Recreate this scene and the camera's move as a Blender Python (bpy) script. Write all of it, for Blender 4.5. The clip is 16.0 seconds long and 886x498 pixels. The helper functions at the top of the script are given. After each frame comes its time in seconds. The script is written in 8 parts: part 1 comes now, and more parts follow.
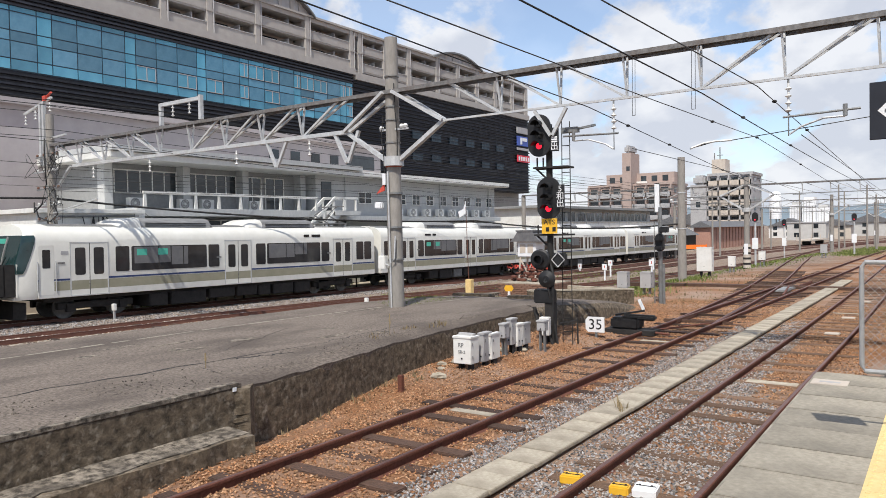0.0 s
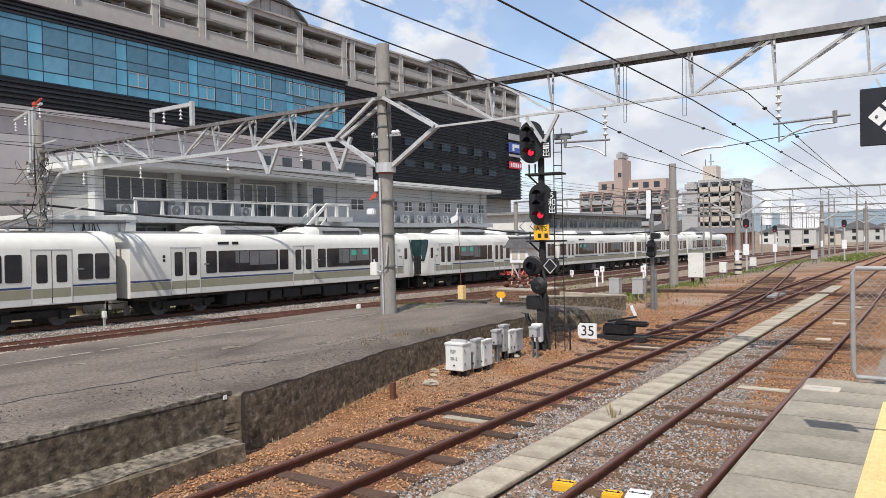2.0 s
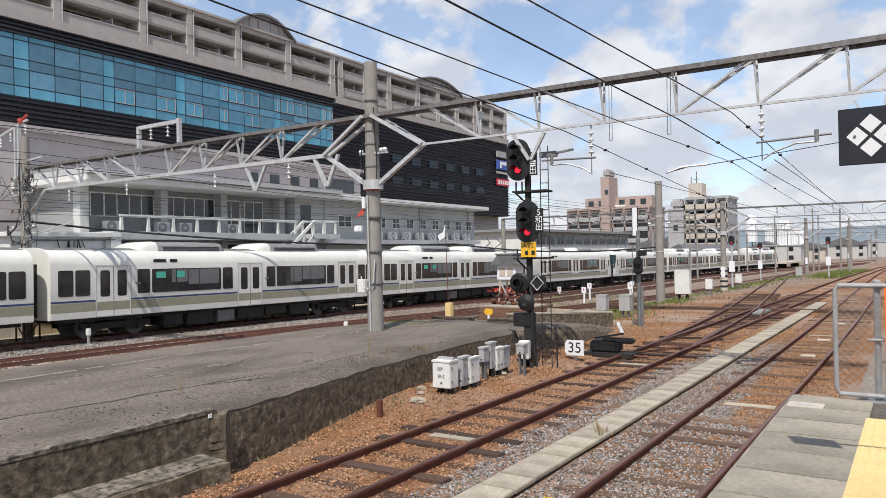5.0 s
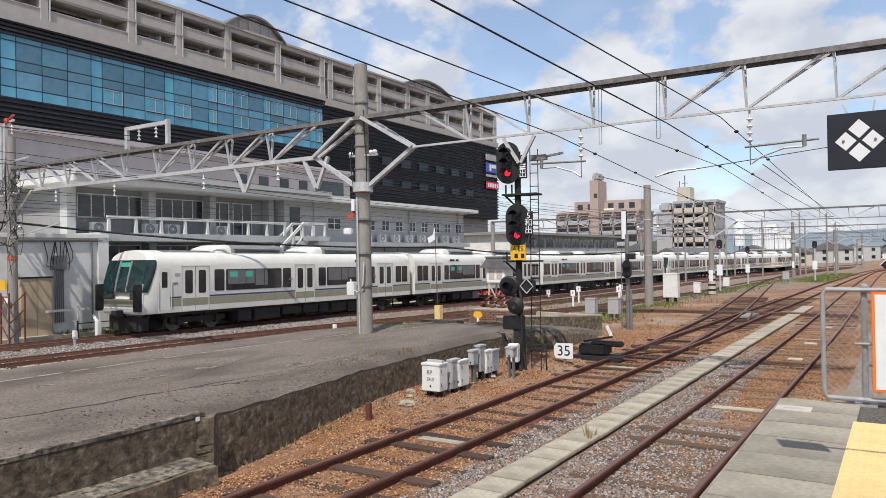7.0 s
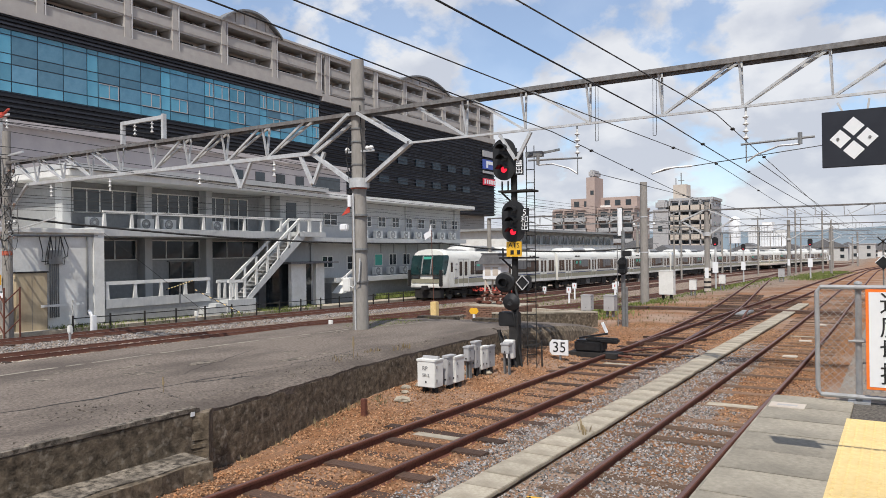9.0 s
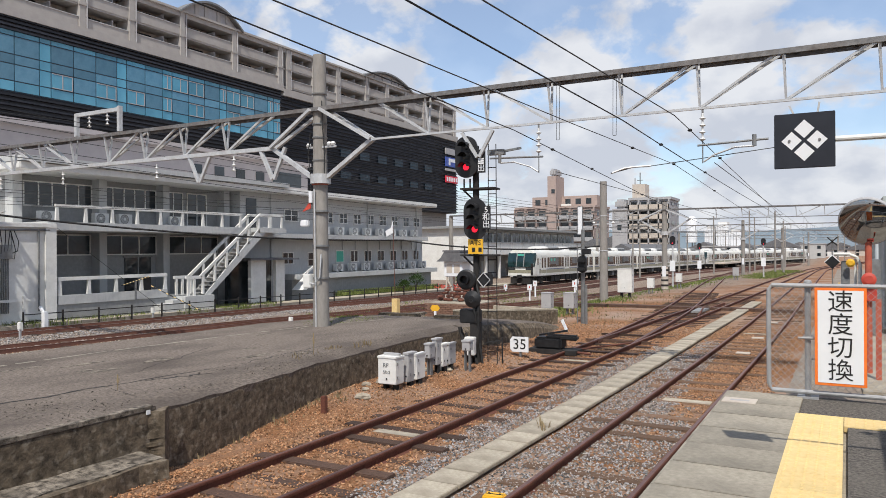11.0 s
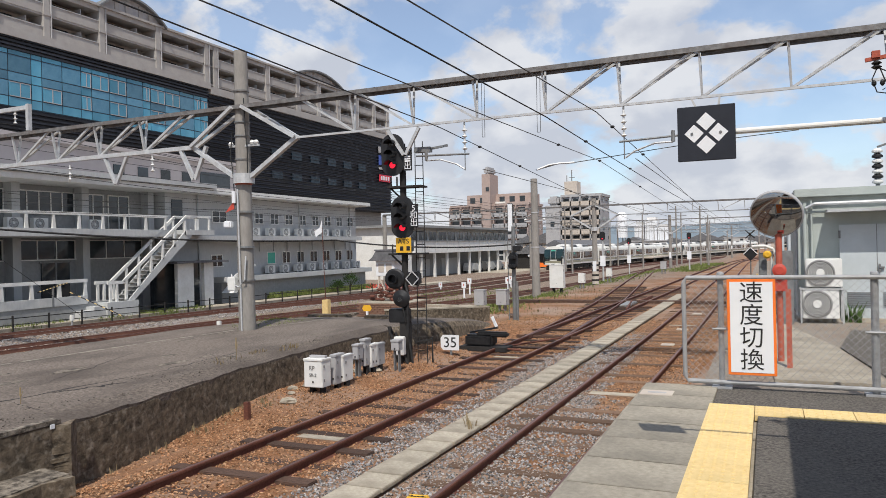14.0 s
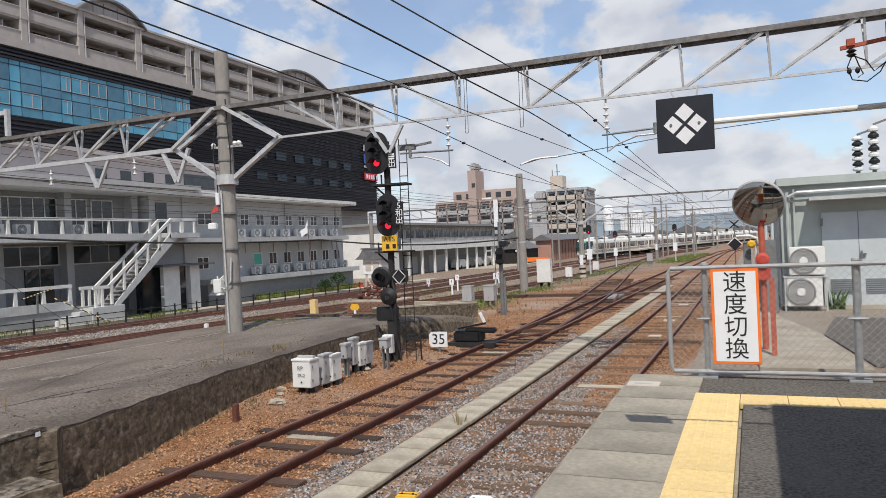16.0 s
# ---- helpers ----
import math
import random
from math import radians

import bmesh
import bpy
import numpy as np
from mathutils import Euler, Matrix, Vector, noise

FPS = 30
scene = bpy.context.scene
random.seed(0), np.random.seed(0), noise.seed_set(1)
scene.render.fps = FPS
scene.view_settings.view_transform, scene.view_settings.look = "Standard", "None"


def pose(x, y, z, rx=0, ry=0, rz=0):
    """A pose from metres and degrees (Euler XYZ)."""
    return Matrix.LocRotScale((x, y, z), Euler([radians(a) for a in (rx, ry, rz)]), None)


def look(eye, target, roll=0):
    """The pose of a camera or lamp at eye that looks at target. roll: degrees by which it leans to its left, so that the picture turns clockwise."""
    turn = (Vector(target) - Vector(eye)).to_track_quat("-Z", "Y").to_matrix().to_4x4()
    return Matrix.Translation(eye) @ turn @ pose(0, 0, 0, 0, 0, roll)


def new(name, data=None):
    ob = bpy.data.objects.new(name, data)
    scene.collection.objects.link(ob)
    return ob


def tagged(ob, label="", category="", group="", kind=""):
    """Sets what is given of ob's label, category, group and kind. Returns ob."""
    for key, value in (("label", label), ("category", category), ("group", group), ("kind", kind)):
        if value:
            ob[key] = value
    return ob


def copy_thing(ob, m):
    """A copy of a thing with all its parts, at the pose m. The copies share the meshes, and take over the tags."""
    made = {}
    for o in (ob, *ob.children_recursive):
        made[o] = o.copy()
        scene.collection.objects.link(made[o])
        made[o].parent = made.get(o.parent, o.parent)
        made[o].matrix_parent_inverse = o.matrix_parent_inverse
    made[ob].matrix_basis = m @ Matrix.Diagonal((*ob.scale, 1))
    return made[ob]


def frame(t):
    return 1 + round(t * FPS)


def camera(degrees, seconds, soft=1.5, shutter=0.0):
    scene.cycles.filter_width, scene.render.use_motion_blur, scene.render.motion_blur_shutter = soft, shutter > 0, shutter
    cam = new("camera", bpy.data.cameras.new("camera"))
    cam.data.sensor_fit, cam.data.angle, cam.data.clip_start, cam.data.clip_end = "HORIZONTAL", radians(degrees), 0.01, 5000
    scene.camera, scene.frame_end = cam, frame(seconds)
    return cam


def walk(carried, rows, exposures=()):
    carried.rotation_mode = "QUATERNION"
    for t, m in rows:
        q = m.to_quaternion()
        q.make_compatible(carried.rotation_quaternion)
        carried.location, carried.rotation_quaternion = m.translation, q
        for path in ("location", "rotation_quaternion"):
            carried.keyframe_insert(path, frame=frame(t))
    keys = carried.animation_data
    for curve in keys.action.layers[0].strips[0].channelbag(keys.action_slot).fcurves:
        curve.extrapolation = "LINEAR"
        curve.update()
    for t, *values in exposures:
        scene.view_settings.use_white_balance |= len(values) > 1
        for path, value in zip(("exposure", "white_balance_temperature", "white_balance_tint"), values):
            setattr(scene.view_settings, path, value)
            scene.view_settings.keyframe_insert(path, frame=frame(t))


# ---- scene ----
cam = camera(62.63, 16.0, soft=0.65)
PATH = [
    (0.0, pose(-0.016, -0.021, 2.619, 88.54, 1.06, 34.69)),
    (0.5, pose(-0.022, -0.032, 2.623, 88.70, 0.86, 34.35)),
    (1.0, pose(-0.025, -0.013, 2.623, 88.87, 0.78, 34.04)),
    (1.5, pose(-0.022, -0.010, 2.621, 88.95, 0.97, 34.04)),
    (2.0, pose(-0.025, 0.004, 2.621, 89.03, 1.11, 34.09)),
    (2.5, pose(-0.023, -0.005, 2.623, 89.23, 1.18, 34.11)),
    (3.0, pose(-0.023, -0.007, 2.627, 89.45, 1.28, 34.12)),
    (3.5, pose(-0.014, -0.018, 2.618, 89.72, 1.18, 33.93)),
    (4.0, pose(-0.010, -0.011, 2.623, 89.94, 1.20, 33.69)),
    (4.5, pose(-0.002, -0.007, 2.626, 90.18, 1.16, 33.43)),
    (7.0, pose(-0.017, 0.001, 2.629, 90.53, 0.90, 32.29)),
    (7.5, pose(-0.018, -0.004, 2.627, 90.48, 0.88, 32.28)),
    (8.0, pose(-0.010, 0.007, 2.628, 90.36, 0.90, 32.38)),
    (10.5, pose(-0.008, 0.002, 2.621, 90.03, 0.25, 30.03)),
    (11.0, pose(-0.000, 0.000, 2.621, 90.00, 0.31, 29.01)),
    (11.5, pose(0.010, 0.015, 2.623, 90.00, 0.35, 28.17)),
    (12.0, pose(0.033, 0.069, 2.626, 89.78, 0.42, 27.37)),
    (12.5, pose(0.058, 0.114, 2.626, 89.70, 0.46, 26.46)),
    (13.0, pose(0.072, 0.166, 2.625, 89.67, 0.63, 25.36)),
    (13.5, pose(0.089, 0.211, 2.619, 89.70, 0.96, 24.53)),
    (14.0, pose(0.109, 0.227, 2.612, 89.84, 1.34, 24.03)),
    (14.5, pose(0.124, 0.229, 2.612, 89.87, 1.88, 23.71)),
    (15.0, pose(0.138, 0.238, 2.608, 89.81, 2.29, 23.49)),
    (15.5, pose(0.141, 0.244, 2.605, 89.65, 2.55, 23.30)),
    (16.0, pose(0.135, 0.245, 2.607, 89.57, 2.67, 23.04)),
]

walk(cam, PATH, exposures=[(0.0, 0.22), (4.5, 0.16), (8.0, 0.10), (11.0, 0.08), (16.0, -0.02)])

# ---- world and light ----
SUN = Vector((0.50, -1.40, 2.23)).normalized()
world = bpy.data.worlds.new("sky")
scene.world = world
world.use_nodes = True
wn, wl = world.node_tree.nodes, world.node_tree.links
wn.clear()
sky = wn.new("ShaderNodeTexSky")
sky.sky_type, sky.sun_disc = "NISHITA", False
sky.sun_elevation, sky.sun_rotation = math.asin(SUN.z), math.atan2(SUN.x, SUN.y)
sky.air_density, sky.dust_density, sky.ozone_density = 1.0, 0.5, 2.2
# cumulus: the direction is laid on a flattened dome, so that the clouds draw together towards the horizon
co = wn.new("ShaderNodeTexCoord")
axes = wn.new("ShaderNodeSeparateXYZ")
wl.new(co.outputs["Generated"], axes.inputs["Vector"])
rise = wn.new("ShaderNodeMath"); rise.operation, rise.inputs[1].default_value = "MAXIMUM", 0.0
lift = wn.new("ShaderNodeMath"); lift.operation, lift.inputs[1].default_value = "ADD", 0.55
wl.new(axes.outputs["Z"], rise.inputs[0]); wl.new(rise.outputs[0], lift.inputs[0])
dome = wn.new("ShaderNodeCombineXYZ")
for axis in ("X", "Y"):
    d = wn.new("ShaderNodeMath"); d.operation = "DIVIDE"
    wl.new(axes.outputs[axis], d.inputs[0]); wl.new(lift.outputs[0], d.inputs[1]); wl.new(d.outputs[0], dome.inputs[axis])
dome.inputs["Z"].default_value = 3.7
puff = wn.new("ShaderNodeTexNoise")
puff.inputs["Scale"].default_value, puff.inputs["Detail"].default_value = 4.6, 11.0
puff.inputs["Roughness"].default_value, puff.inputs["Distortion"].default_value = 0.56, 0.15
wl.new(dome.outputs["Vector"], puff.inputs["Vector"])
thin = wn.new("ShaderNodeMapRange")
thin.inputs["From Max"].default_value = 0.40
thin.inputs["To Min"].default_value, thin.inputs["To Max"].default_value = 0.125, -0.04
wl.new(axes.outputs["Z"], thin.inputs["Value"])
both = wn.new("ShaderNodeMath"); both.operation = "ADD"
wl.new(puff.outputs["Fac"], both.inputs[0]); wl.new(thin.outputs["Result"], both.inputs[1])
cover = wn.new("ShaderNodeValToRGB")
cover.color_ramp.elements[0].position, cover.color_ramp.elements[1].position = 0.475, 0.545
cover.color_ramp.elements[0].color, cover.color_ramp.elements[1].color = (0.24, 0.24, 0.24, 1), (0.97, 0.97, 0.97, 1)
wl.new(both.outputs[0], cover.inputs["Fac"])
cloud = wn.new("ShaderNodeTexNoise")
cloud.inputs["Scale"].default_value, cloud.inputs["Detail"].default_value = 8.5, 8.0
wl.new(dome.outputs["Vector"], cloud.inputs["Vector"])
tone = wn.new("ShaderNodeValToRGB")
tone.color_ramp.elements[0].position, tone.color_ramp.elements[1].position = 0.40, 0.60
tone.color_ramp.elements[0].color, tone.color_ramp.elements[1].color = (4.9, 5.2, 5.9, 1), (6.6, 6.75, 7.1, 1)
wl.new(cloud.outputs["Fac"], tone.inputs["Fac"])
haze = wn.new("ShaderNodeMixRGB"); haze.blend_type = "MULTIPLY"
haze.inputs["Fac"].default_value, haze.inputs["Color2"].default_value = 1.0, (1.28, 1.30, 1.33, 1)
wl.new(sky.outputs["Color"], haze.inputs["Color1"])
mix = wn.new("ShaderNodeMixRGB")
wl.new(cover.outputs["Color"], mix.inputs["Fac"])
wl.new(haze.outputs["Color"], mix.inputs["Color1"]); wl.new(tone.outputs["Color"], mix.inputs["Color2"])
bg = wn.new("ShaderNodeBackground")
bg.inputs["Strength"].default_value = 0.115
wo = wn.new("ShaderNodeOutputWorld")
wl.new(mix.outputs["Color"], bg.inputs["Color"]); wl.new(bg.outputs["Background"], wo.inputs["Surface"])
sun = new("sun", bpy.data.lights.new("sun", "SUN"))
sun.data.energy, sun.data.angle, sun.data.color = 4.2, radians(0.53), (1.0, 0.945, 0.865)
sun.matrix_world = look(SUN * 50, (0, 0, 0))

# ---- materials ----


def lin(c):
    return (*c, 1.0) if len(c) == 3 else c


def surface(name, c1, c2, scale=6.0, rough=0.8, bump=0.2, metal=0.0, stain=None, stain_scale=1.2, stain_amount=0.35,
            stretch=(1, 1, 1), detail=8.0, rough_vary=0.1, island=0.0, each=0.0, spec=0.4, height=0.02, alt=None, cracks=0.0, edge=(0.32, 0.68), stain_range=(0.42, 0.68)):
    """Two tones mixed by a fine grain, a larger stain over them, and relief from the grain."""
    m = bpy.data.materials.new(name)
    m.use_nodes = True
    n, l = m.node_tree.nodes, m.node_tree.links
    p = n["Principled BSDF"]
    p.inputs["Metallic"].default_value = metal
    p.inputs["Specular IOR Level"].default_value = spec
    co = n.new("ShaderNodeTexCoord")
    mp = n.new("ShaderNodeMapping")
    mp.inputs["Scale"].default_value = stretch
    l.new(co.outputs["Object"], mp.inputs["Vector"])
    a = n.new("ShaderNodeTexNoise")
    a.inputs["Scale"].default_value, a.inputs["Detail"].default_value, a.inputs["Roughness"].default_value = scale, detail, 0.65
    l.new(mp.outputs["Vector"], a.inputs["Vector"])
    r = n.new("ShaderNodeValToRGB")
    r.color_ramp.elements[0].position, r.color_ramp.elements[1].position = edge
    r.color_ramp.elements[0].color, r.color_ramp.elements[1].color = lin(c1), lin(c2)
    l.new(a.outputs["Fac"], r.inputs["Fac"])
    out = r.outputs["Color"]
    if stain is not None:
        b = n.new("ShaderNodeTexNoise")
        b.inputs["Scale"].default_value, b.inputs["Detail"].default_value = stain_scale, 5.0
        l.new(mp.outputs["Vector"], b.inputs["Vector"])
        br = n.new("ShaderNodeMapRange")
        br.inputs["From Min"].default_value, br.inputs["From Max"].default_value = stain_range
        br.inputs["To Max"].default_value = stain_amount
        l.new(b.outputs["Fac"], br.inputs["Value"])
        mx = n.new("ShaderNodeMixRGB")
        mx.inputs["Color2"].default_value = lin(stain)
        l.new(br.outputs["Result"], mx.inputs["Fac"]); l.new(out, mx.inputs["Color1"])
        out = mx.outputs["Color"]
    if cracks:
        wob = n.new("ShaderNodeMixRGB")
        wob.blend_type, wob.inputs["Fac"].default_value = "ADD", 0.5
        l.new(mp.outputs["Vector"], wob.inputs["Color1"]); l.new(a.outputs["Color"], wob.inputs["Color2"])
        vo = n.new("ShaderNodeTexVoronoi")
        vo.feature = "DISTANCE_TO_EDGE"
        vo.inputs["Scale"].default_value = cracks
        l.new(wob.outputs["Color"], vo.inputs["Vector"])
        vm = n.new("ShaderNodeMapRange")
        vm.inputs["From Max"].default_value, vm.inputs["To Min"].default_value, vm.inputs["To Max"].default_value = 0.010, 0.45, 0.0
        l.new(vo.outputs["Distance"], vm.inputs["Value"])
        cx = n.new("ShaderNodeMixRGB")
        cx.inputs["Color2"].default_value = (0.02, 0.017, 0.014, 1)
        l.new(vm.outputs["Result"], cx.inputs["Fac"]); l.new(out, cx.inputs["Color1"])
        out = cx.outputs["Color"]
    if alt is not None:
        gi = n.new("ShaderNodeNewGeometry")
        gm = n.new("ShaderNodeMath")
        gm.operation = "FRACT"
        gk = n.new("ShaderNodeMath")
        gk.operation, gk.inputs[1].default_value = "MULTIPLY", 7.31
        l.new(gi.outputs["Random Per Island"], gk.inputs[0]); l.new(gk.outputs[0], gm.inputs[0])
        gx = n.new("ShaderNodeMixRGB")
        gx.inputs["Color2"].default_value = lin(alt)
        l.new(gm.outputs[0], gx.inputs["Fac"]); l.new(out, gx.inputs["Color1"])
        out = gx.outputs["Color"]
    if island or each:
        g = n.new("ShaderNodeNewGeometry") if island else n.new("ShaderNodeObjectInfo")
        sock = g.outputs["Random Per Island"] if island else g.outputs["Random"]
        k = island or each
        vr = n.new("ShaderNodeMapRange")
        vr.inputs["To Min"].default_value, vr.inputs["To Max"].default_value = 1 - k, 1 + k
        l.new(sock, vr.inputs["Value"])
        hs = n.new("ShaderNodeHueSaturation")
        l.new(vr.outputs["Result"], hs.inputs["Value"]); l.new(out, hs.inputs["Color"])
        out = hs.outputs["Color"]
    l.new(out, p.inputs["Base Color"])
    rr = n.new("ShaderNodeMapRange")
    rr.inputs["To Min"].default_value, rr.inputs["To Max"].default_value = max(0.03, rough - rough_vary), min(1, rough + rough_vary)
    l.new(a.outputs["Fac"], rr.inputs["Value"]); l.new(rr.outputs["Result"], p.inputs["Roughness"])
    if bump:
        bp = n.new("ShaderNodeBump")
        bp.inputs["Strength"].default_value, bp.inputs["Distance"].default_value = bump, height
        l.new(a.outputs["Fac"], bp.inputs["Height"]); l.new(bp.outputs["Normal"], p.inputs["Normal"])
    return m


def glow(name, c, strength):
    m = bpy.data.materials.new(name)
    m.use_nodes = True
    p = m.node_tree.nodes["Principled BSDF"]
    p.inputs["Base Color"].default_value = lin(c)
    p.inputs["Emission Color"].default_value, p.inputs["Emission Strength"].default_value = lin(c), strength
    return m


def zoned_ballast(name):
    """Crushed stone: rust-orange fines by the old platform, rust-brown under the near tracks, grey-brown across the yard."""
    m = surface(name, (0.12, 0.052, 0.025), (0.37, 0.19, 0.095), scale=24, rough=0.95, bump=0.9, height=0.04, stain=(0.36, 0.285, 0.23), stain_scale=0.45, stain_amount=0.7, spec=0.2, detail=12)
    n, l = m.node_tree.nodes, m.node_tree.links
    p = n["Principled BSDF"]
    first = p.inputs["Base Color"].links[0].from_socket
    co = n.new("ShaderNodeTexCoord")
    sp = n.new("ShaderNodeSeparateXYZ")
    wob = n.new("ShaderNodeTexNoise")
    wob.inputs["Scale"].default_value, wob.inputs["Detail"].default_value = 0.6, 8.0
    grain = n.new("ShaderNodeTexNoise")
    grain.inputs["Scale"].default_value, grain.inputs["Detail"].default_value = 9.0, 12.0
    l.new(co.outputs["Object"], sp.inputs["Vector"]); l.new(co.outputs["Object"], wob.inputs["Vector"]); l.new(co.outputs["Object"], grain.inputs["Vector"])
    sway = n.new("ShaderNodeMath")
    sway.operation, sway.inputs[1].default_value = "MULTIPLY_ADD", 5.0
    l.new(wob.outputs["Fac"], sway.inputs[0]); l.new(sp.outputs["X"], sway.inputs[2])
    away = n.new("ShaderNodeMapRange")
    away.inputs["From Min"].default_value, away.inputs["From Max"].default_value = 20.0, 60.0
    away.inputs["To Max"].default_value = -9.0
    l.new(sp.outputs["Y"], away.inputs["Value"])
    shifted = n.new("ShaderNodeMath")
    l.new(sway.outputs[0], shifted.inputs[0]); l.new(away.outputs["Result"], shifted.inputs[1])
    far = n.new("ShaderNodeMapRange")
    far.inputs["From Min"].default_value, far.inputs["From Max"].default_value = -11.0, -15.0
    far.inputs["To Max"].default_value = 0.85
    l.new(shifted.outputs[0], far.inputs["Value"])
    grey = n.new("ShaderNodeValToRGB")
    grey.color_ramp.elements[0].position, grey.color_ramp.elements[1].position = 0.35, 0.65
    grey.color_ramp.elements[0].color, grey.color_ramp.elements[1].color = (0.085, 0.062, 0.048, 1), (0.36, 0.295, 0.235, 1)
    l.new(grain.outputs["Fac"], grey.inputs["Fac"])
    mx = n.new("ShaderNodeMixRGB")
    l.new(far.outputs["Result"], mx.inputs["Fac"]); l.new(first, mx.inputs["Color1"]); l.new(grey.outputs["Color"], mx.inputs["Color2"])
    l.new(mx.outputs["Color"], p.inputs["Base Color"])
    return m


M = {}
M["ballast"] = zoned_ballast("rusty_ballast")
M["stone"] = surface("ballast_stone_brown", (0.14, 0.056, 0.024), (0.39, 0.19, 0.088), scale=14, rough=0.95, bump=0.4, island=0.65, alt=(0.34, 0.215, 0.13), spec=0.2)
M["stone_grey"] = surface("ballast_stone_grey", (0.11, 0.112, 0.12), (0.34, 0.34, 0.345), scale=14, rough=0.92, bump=0.4, island=0.75, alt=(0.26, 0.22, 0.185), spec=0.25)
M["rubble"] = surface("asphalt_rubble", (0.06, 0.05, 0.042), (0.20, 0.175, 0.145), scale=9, rough=0.95, bump=0.3, island=0.5, spec=0.2)
M["railfar"] = surface("dark_rail", (0.075, 0.030, 0.021), (0.15, 0.064, 0.044), scale=25, rough=0.75, bump=0.3, stain=(0.17, 0.08, 0.05), stain_scale=3, metal=0.1)
M["dusty"] = surface("dusty_timber", (0.085, 0.048, 0.030), (0.25, 0.155, 0.098), scale=10, rough=0.95, bump=0.6, stretch=(1, 9, 9), each=0.4)
M["beige"] = surface("faded_beige_steel", (0.42, 0.34, 0.22), (0.50, 0.41, 0.28), scale=4, rough=0.7, bump=0.05, stain=(0.30, 0.22, 0.14), stain_scale=1.5, stain_amount=0.5, stretch=(1, 1, 0.4))
M["rail"] = surface("rusted_rail", (0.085, 0.030, 0.021), (0.175, 0.068, 0.046), scale=25, rough=0.75, bump=0.3, stain=(0.19, 0.08, 0.05), stain_scale=3, metal=0.1)
M["sand"] = surface("pale_trackside_grit", (0.25, 0.21, 0.165), (0.46, 0.41, 0.345), scale=12, rough=0.95, bump=0.3, island=0.4, spec=0.2)
M["railtop"] = surface("rail_head", (0.11, 0.05, 0.04), (0.22, 0.125, 0.10), scale=18, rough=0.45, bump=0.1, metal=0.4)
M["railshine"] = surface("worn_rail_head", (0.30, 0.27, 0.25), (0.46, 0.43, 0.40), scale=18, rough=0.35, bump=0.05, metal=0.7)
M["sleeper"] = surface("weathered_timber", (0.022, 0.014, 0.011), (0.115, 0.065, 0.044), scale=10, rough=0.9, bump=0.6, stretch=(1, 9, 9), each=0.5)
M["concrete"] = surface("pale_concrete", (0.30, 0.262, 0.20), (0.47, 0.42, 0.335), scale=18, rough=0.9, bump=0.3, stain=(0.19, 0.16, 0.12), stain_scale=2.2, stain_amount=0.6, each=0.14, detail=12)
M["slab"] = surface("platform_slab", (0.235, 0.210, 0.165), (0.365, 0.33, 0.268), scale=20, rough=0.9, bump=0.25, stain=(0.14, 0.127, 0.105), stain_scale=1.5, stain_amount=0.6, each=0.10, detail=13)
M["oldwall"] = surface("blackened_concrete", (0.040, 0.030, 0.020), (0.195, 0.152, 0.105), edge=(0.34, 0.68), scale=8, rough=0.95, bump=0.9, detail=15, stain=(0.40, 0.35, 0.28), stain_scale=11, stain_amount=0.55, stain_range=(0.54, 0.76), height=0.03)
M["oldcap"] = surface("worn_mortar", (0.045, 0.037, 0.029), (0.29, 0.25, 0.20), edge=(0.40, 0.60), scale=11, rough=0.95, bump=0.9, detail=14, stain=(0.07, 0.058, 0.046), stain_scale=2.6, stain_amount=0.7, height=0.03)
M["oldtop"] = surface("worn_asphalt", (0.080, 0.063, 0.051), (0.265, 0.221, 0.184), scale=26, rough=0.95, bump=0.9, stain=(0.068, 0.054, 0.045), stain_scale=0.7, stain_amount=0.75, stain_range=(0.42, 0.66), edge=(0.36, 0.66), detail=15, stretch=(1.4, 0.6, 1))
M["fencegrey"] = surface("weathered_zinc", (0.27, 0.275, 0.28), (0.40, 0.405, 0.41), scale=9, rough=0.55, bump=0.06, metal=0.2, stain=(0.30, 0.28, 0.26), stain_scale=2.5, stain_amount=0.4)
M["podgrey"] = surface("rooftop_unit_grey", (0.21, 0.208, 0.20), (0.36, 0.355, 0.345), scale=5, rough=0.45, bump=0.1, metal=0.3, stain=(0.13, 0.125, 0.12), stain_scale=1.2, stain_amount=0.5, stretch=(1, 0.4, 3))
M["asphalt"] = surface("platform_asphalt", (0.034, 0.029, 0.024), (0.175, 0.157, 0.135), scale=38, rough=0.95, bump=0.7, stain=(0.15, 0.135, 0.115), stain_scale=1.7, stain_amount=0.4, detail=14, edge=(0.36, 0.66))
M["yellow"] = surface("tactile_yellow", (0.64, 0.46, 0.19), (0.77, 0.58, 0.28), scale=16, rough=0.7, bump=0.1, stain=(0.50, 0.40, 0.2), stain_scale=1.6, stain_amount=0.3, each=0.06)
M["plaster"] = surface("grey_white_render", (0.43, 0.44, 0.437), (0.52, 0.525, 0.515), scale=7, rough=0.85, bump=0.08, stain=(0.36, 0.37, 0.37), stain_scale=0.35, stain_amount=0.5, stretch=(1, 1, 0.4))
# grey paint, deepened to hold the shade of the recess under the gallery
M["plaster_lo"] = surface("grey_paint_with_shade", (0.235, 0.24, 0.24), (0.31, 0.315, 0.31), scale=5, rough=0.85, bump=0.08, stain=(0.23, 0.24, 0.24), stain_scale=0.4)
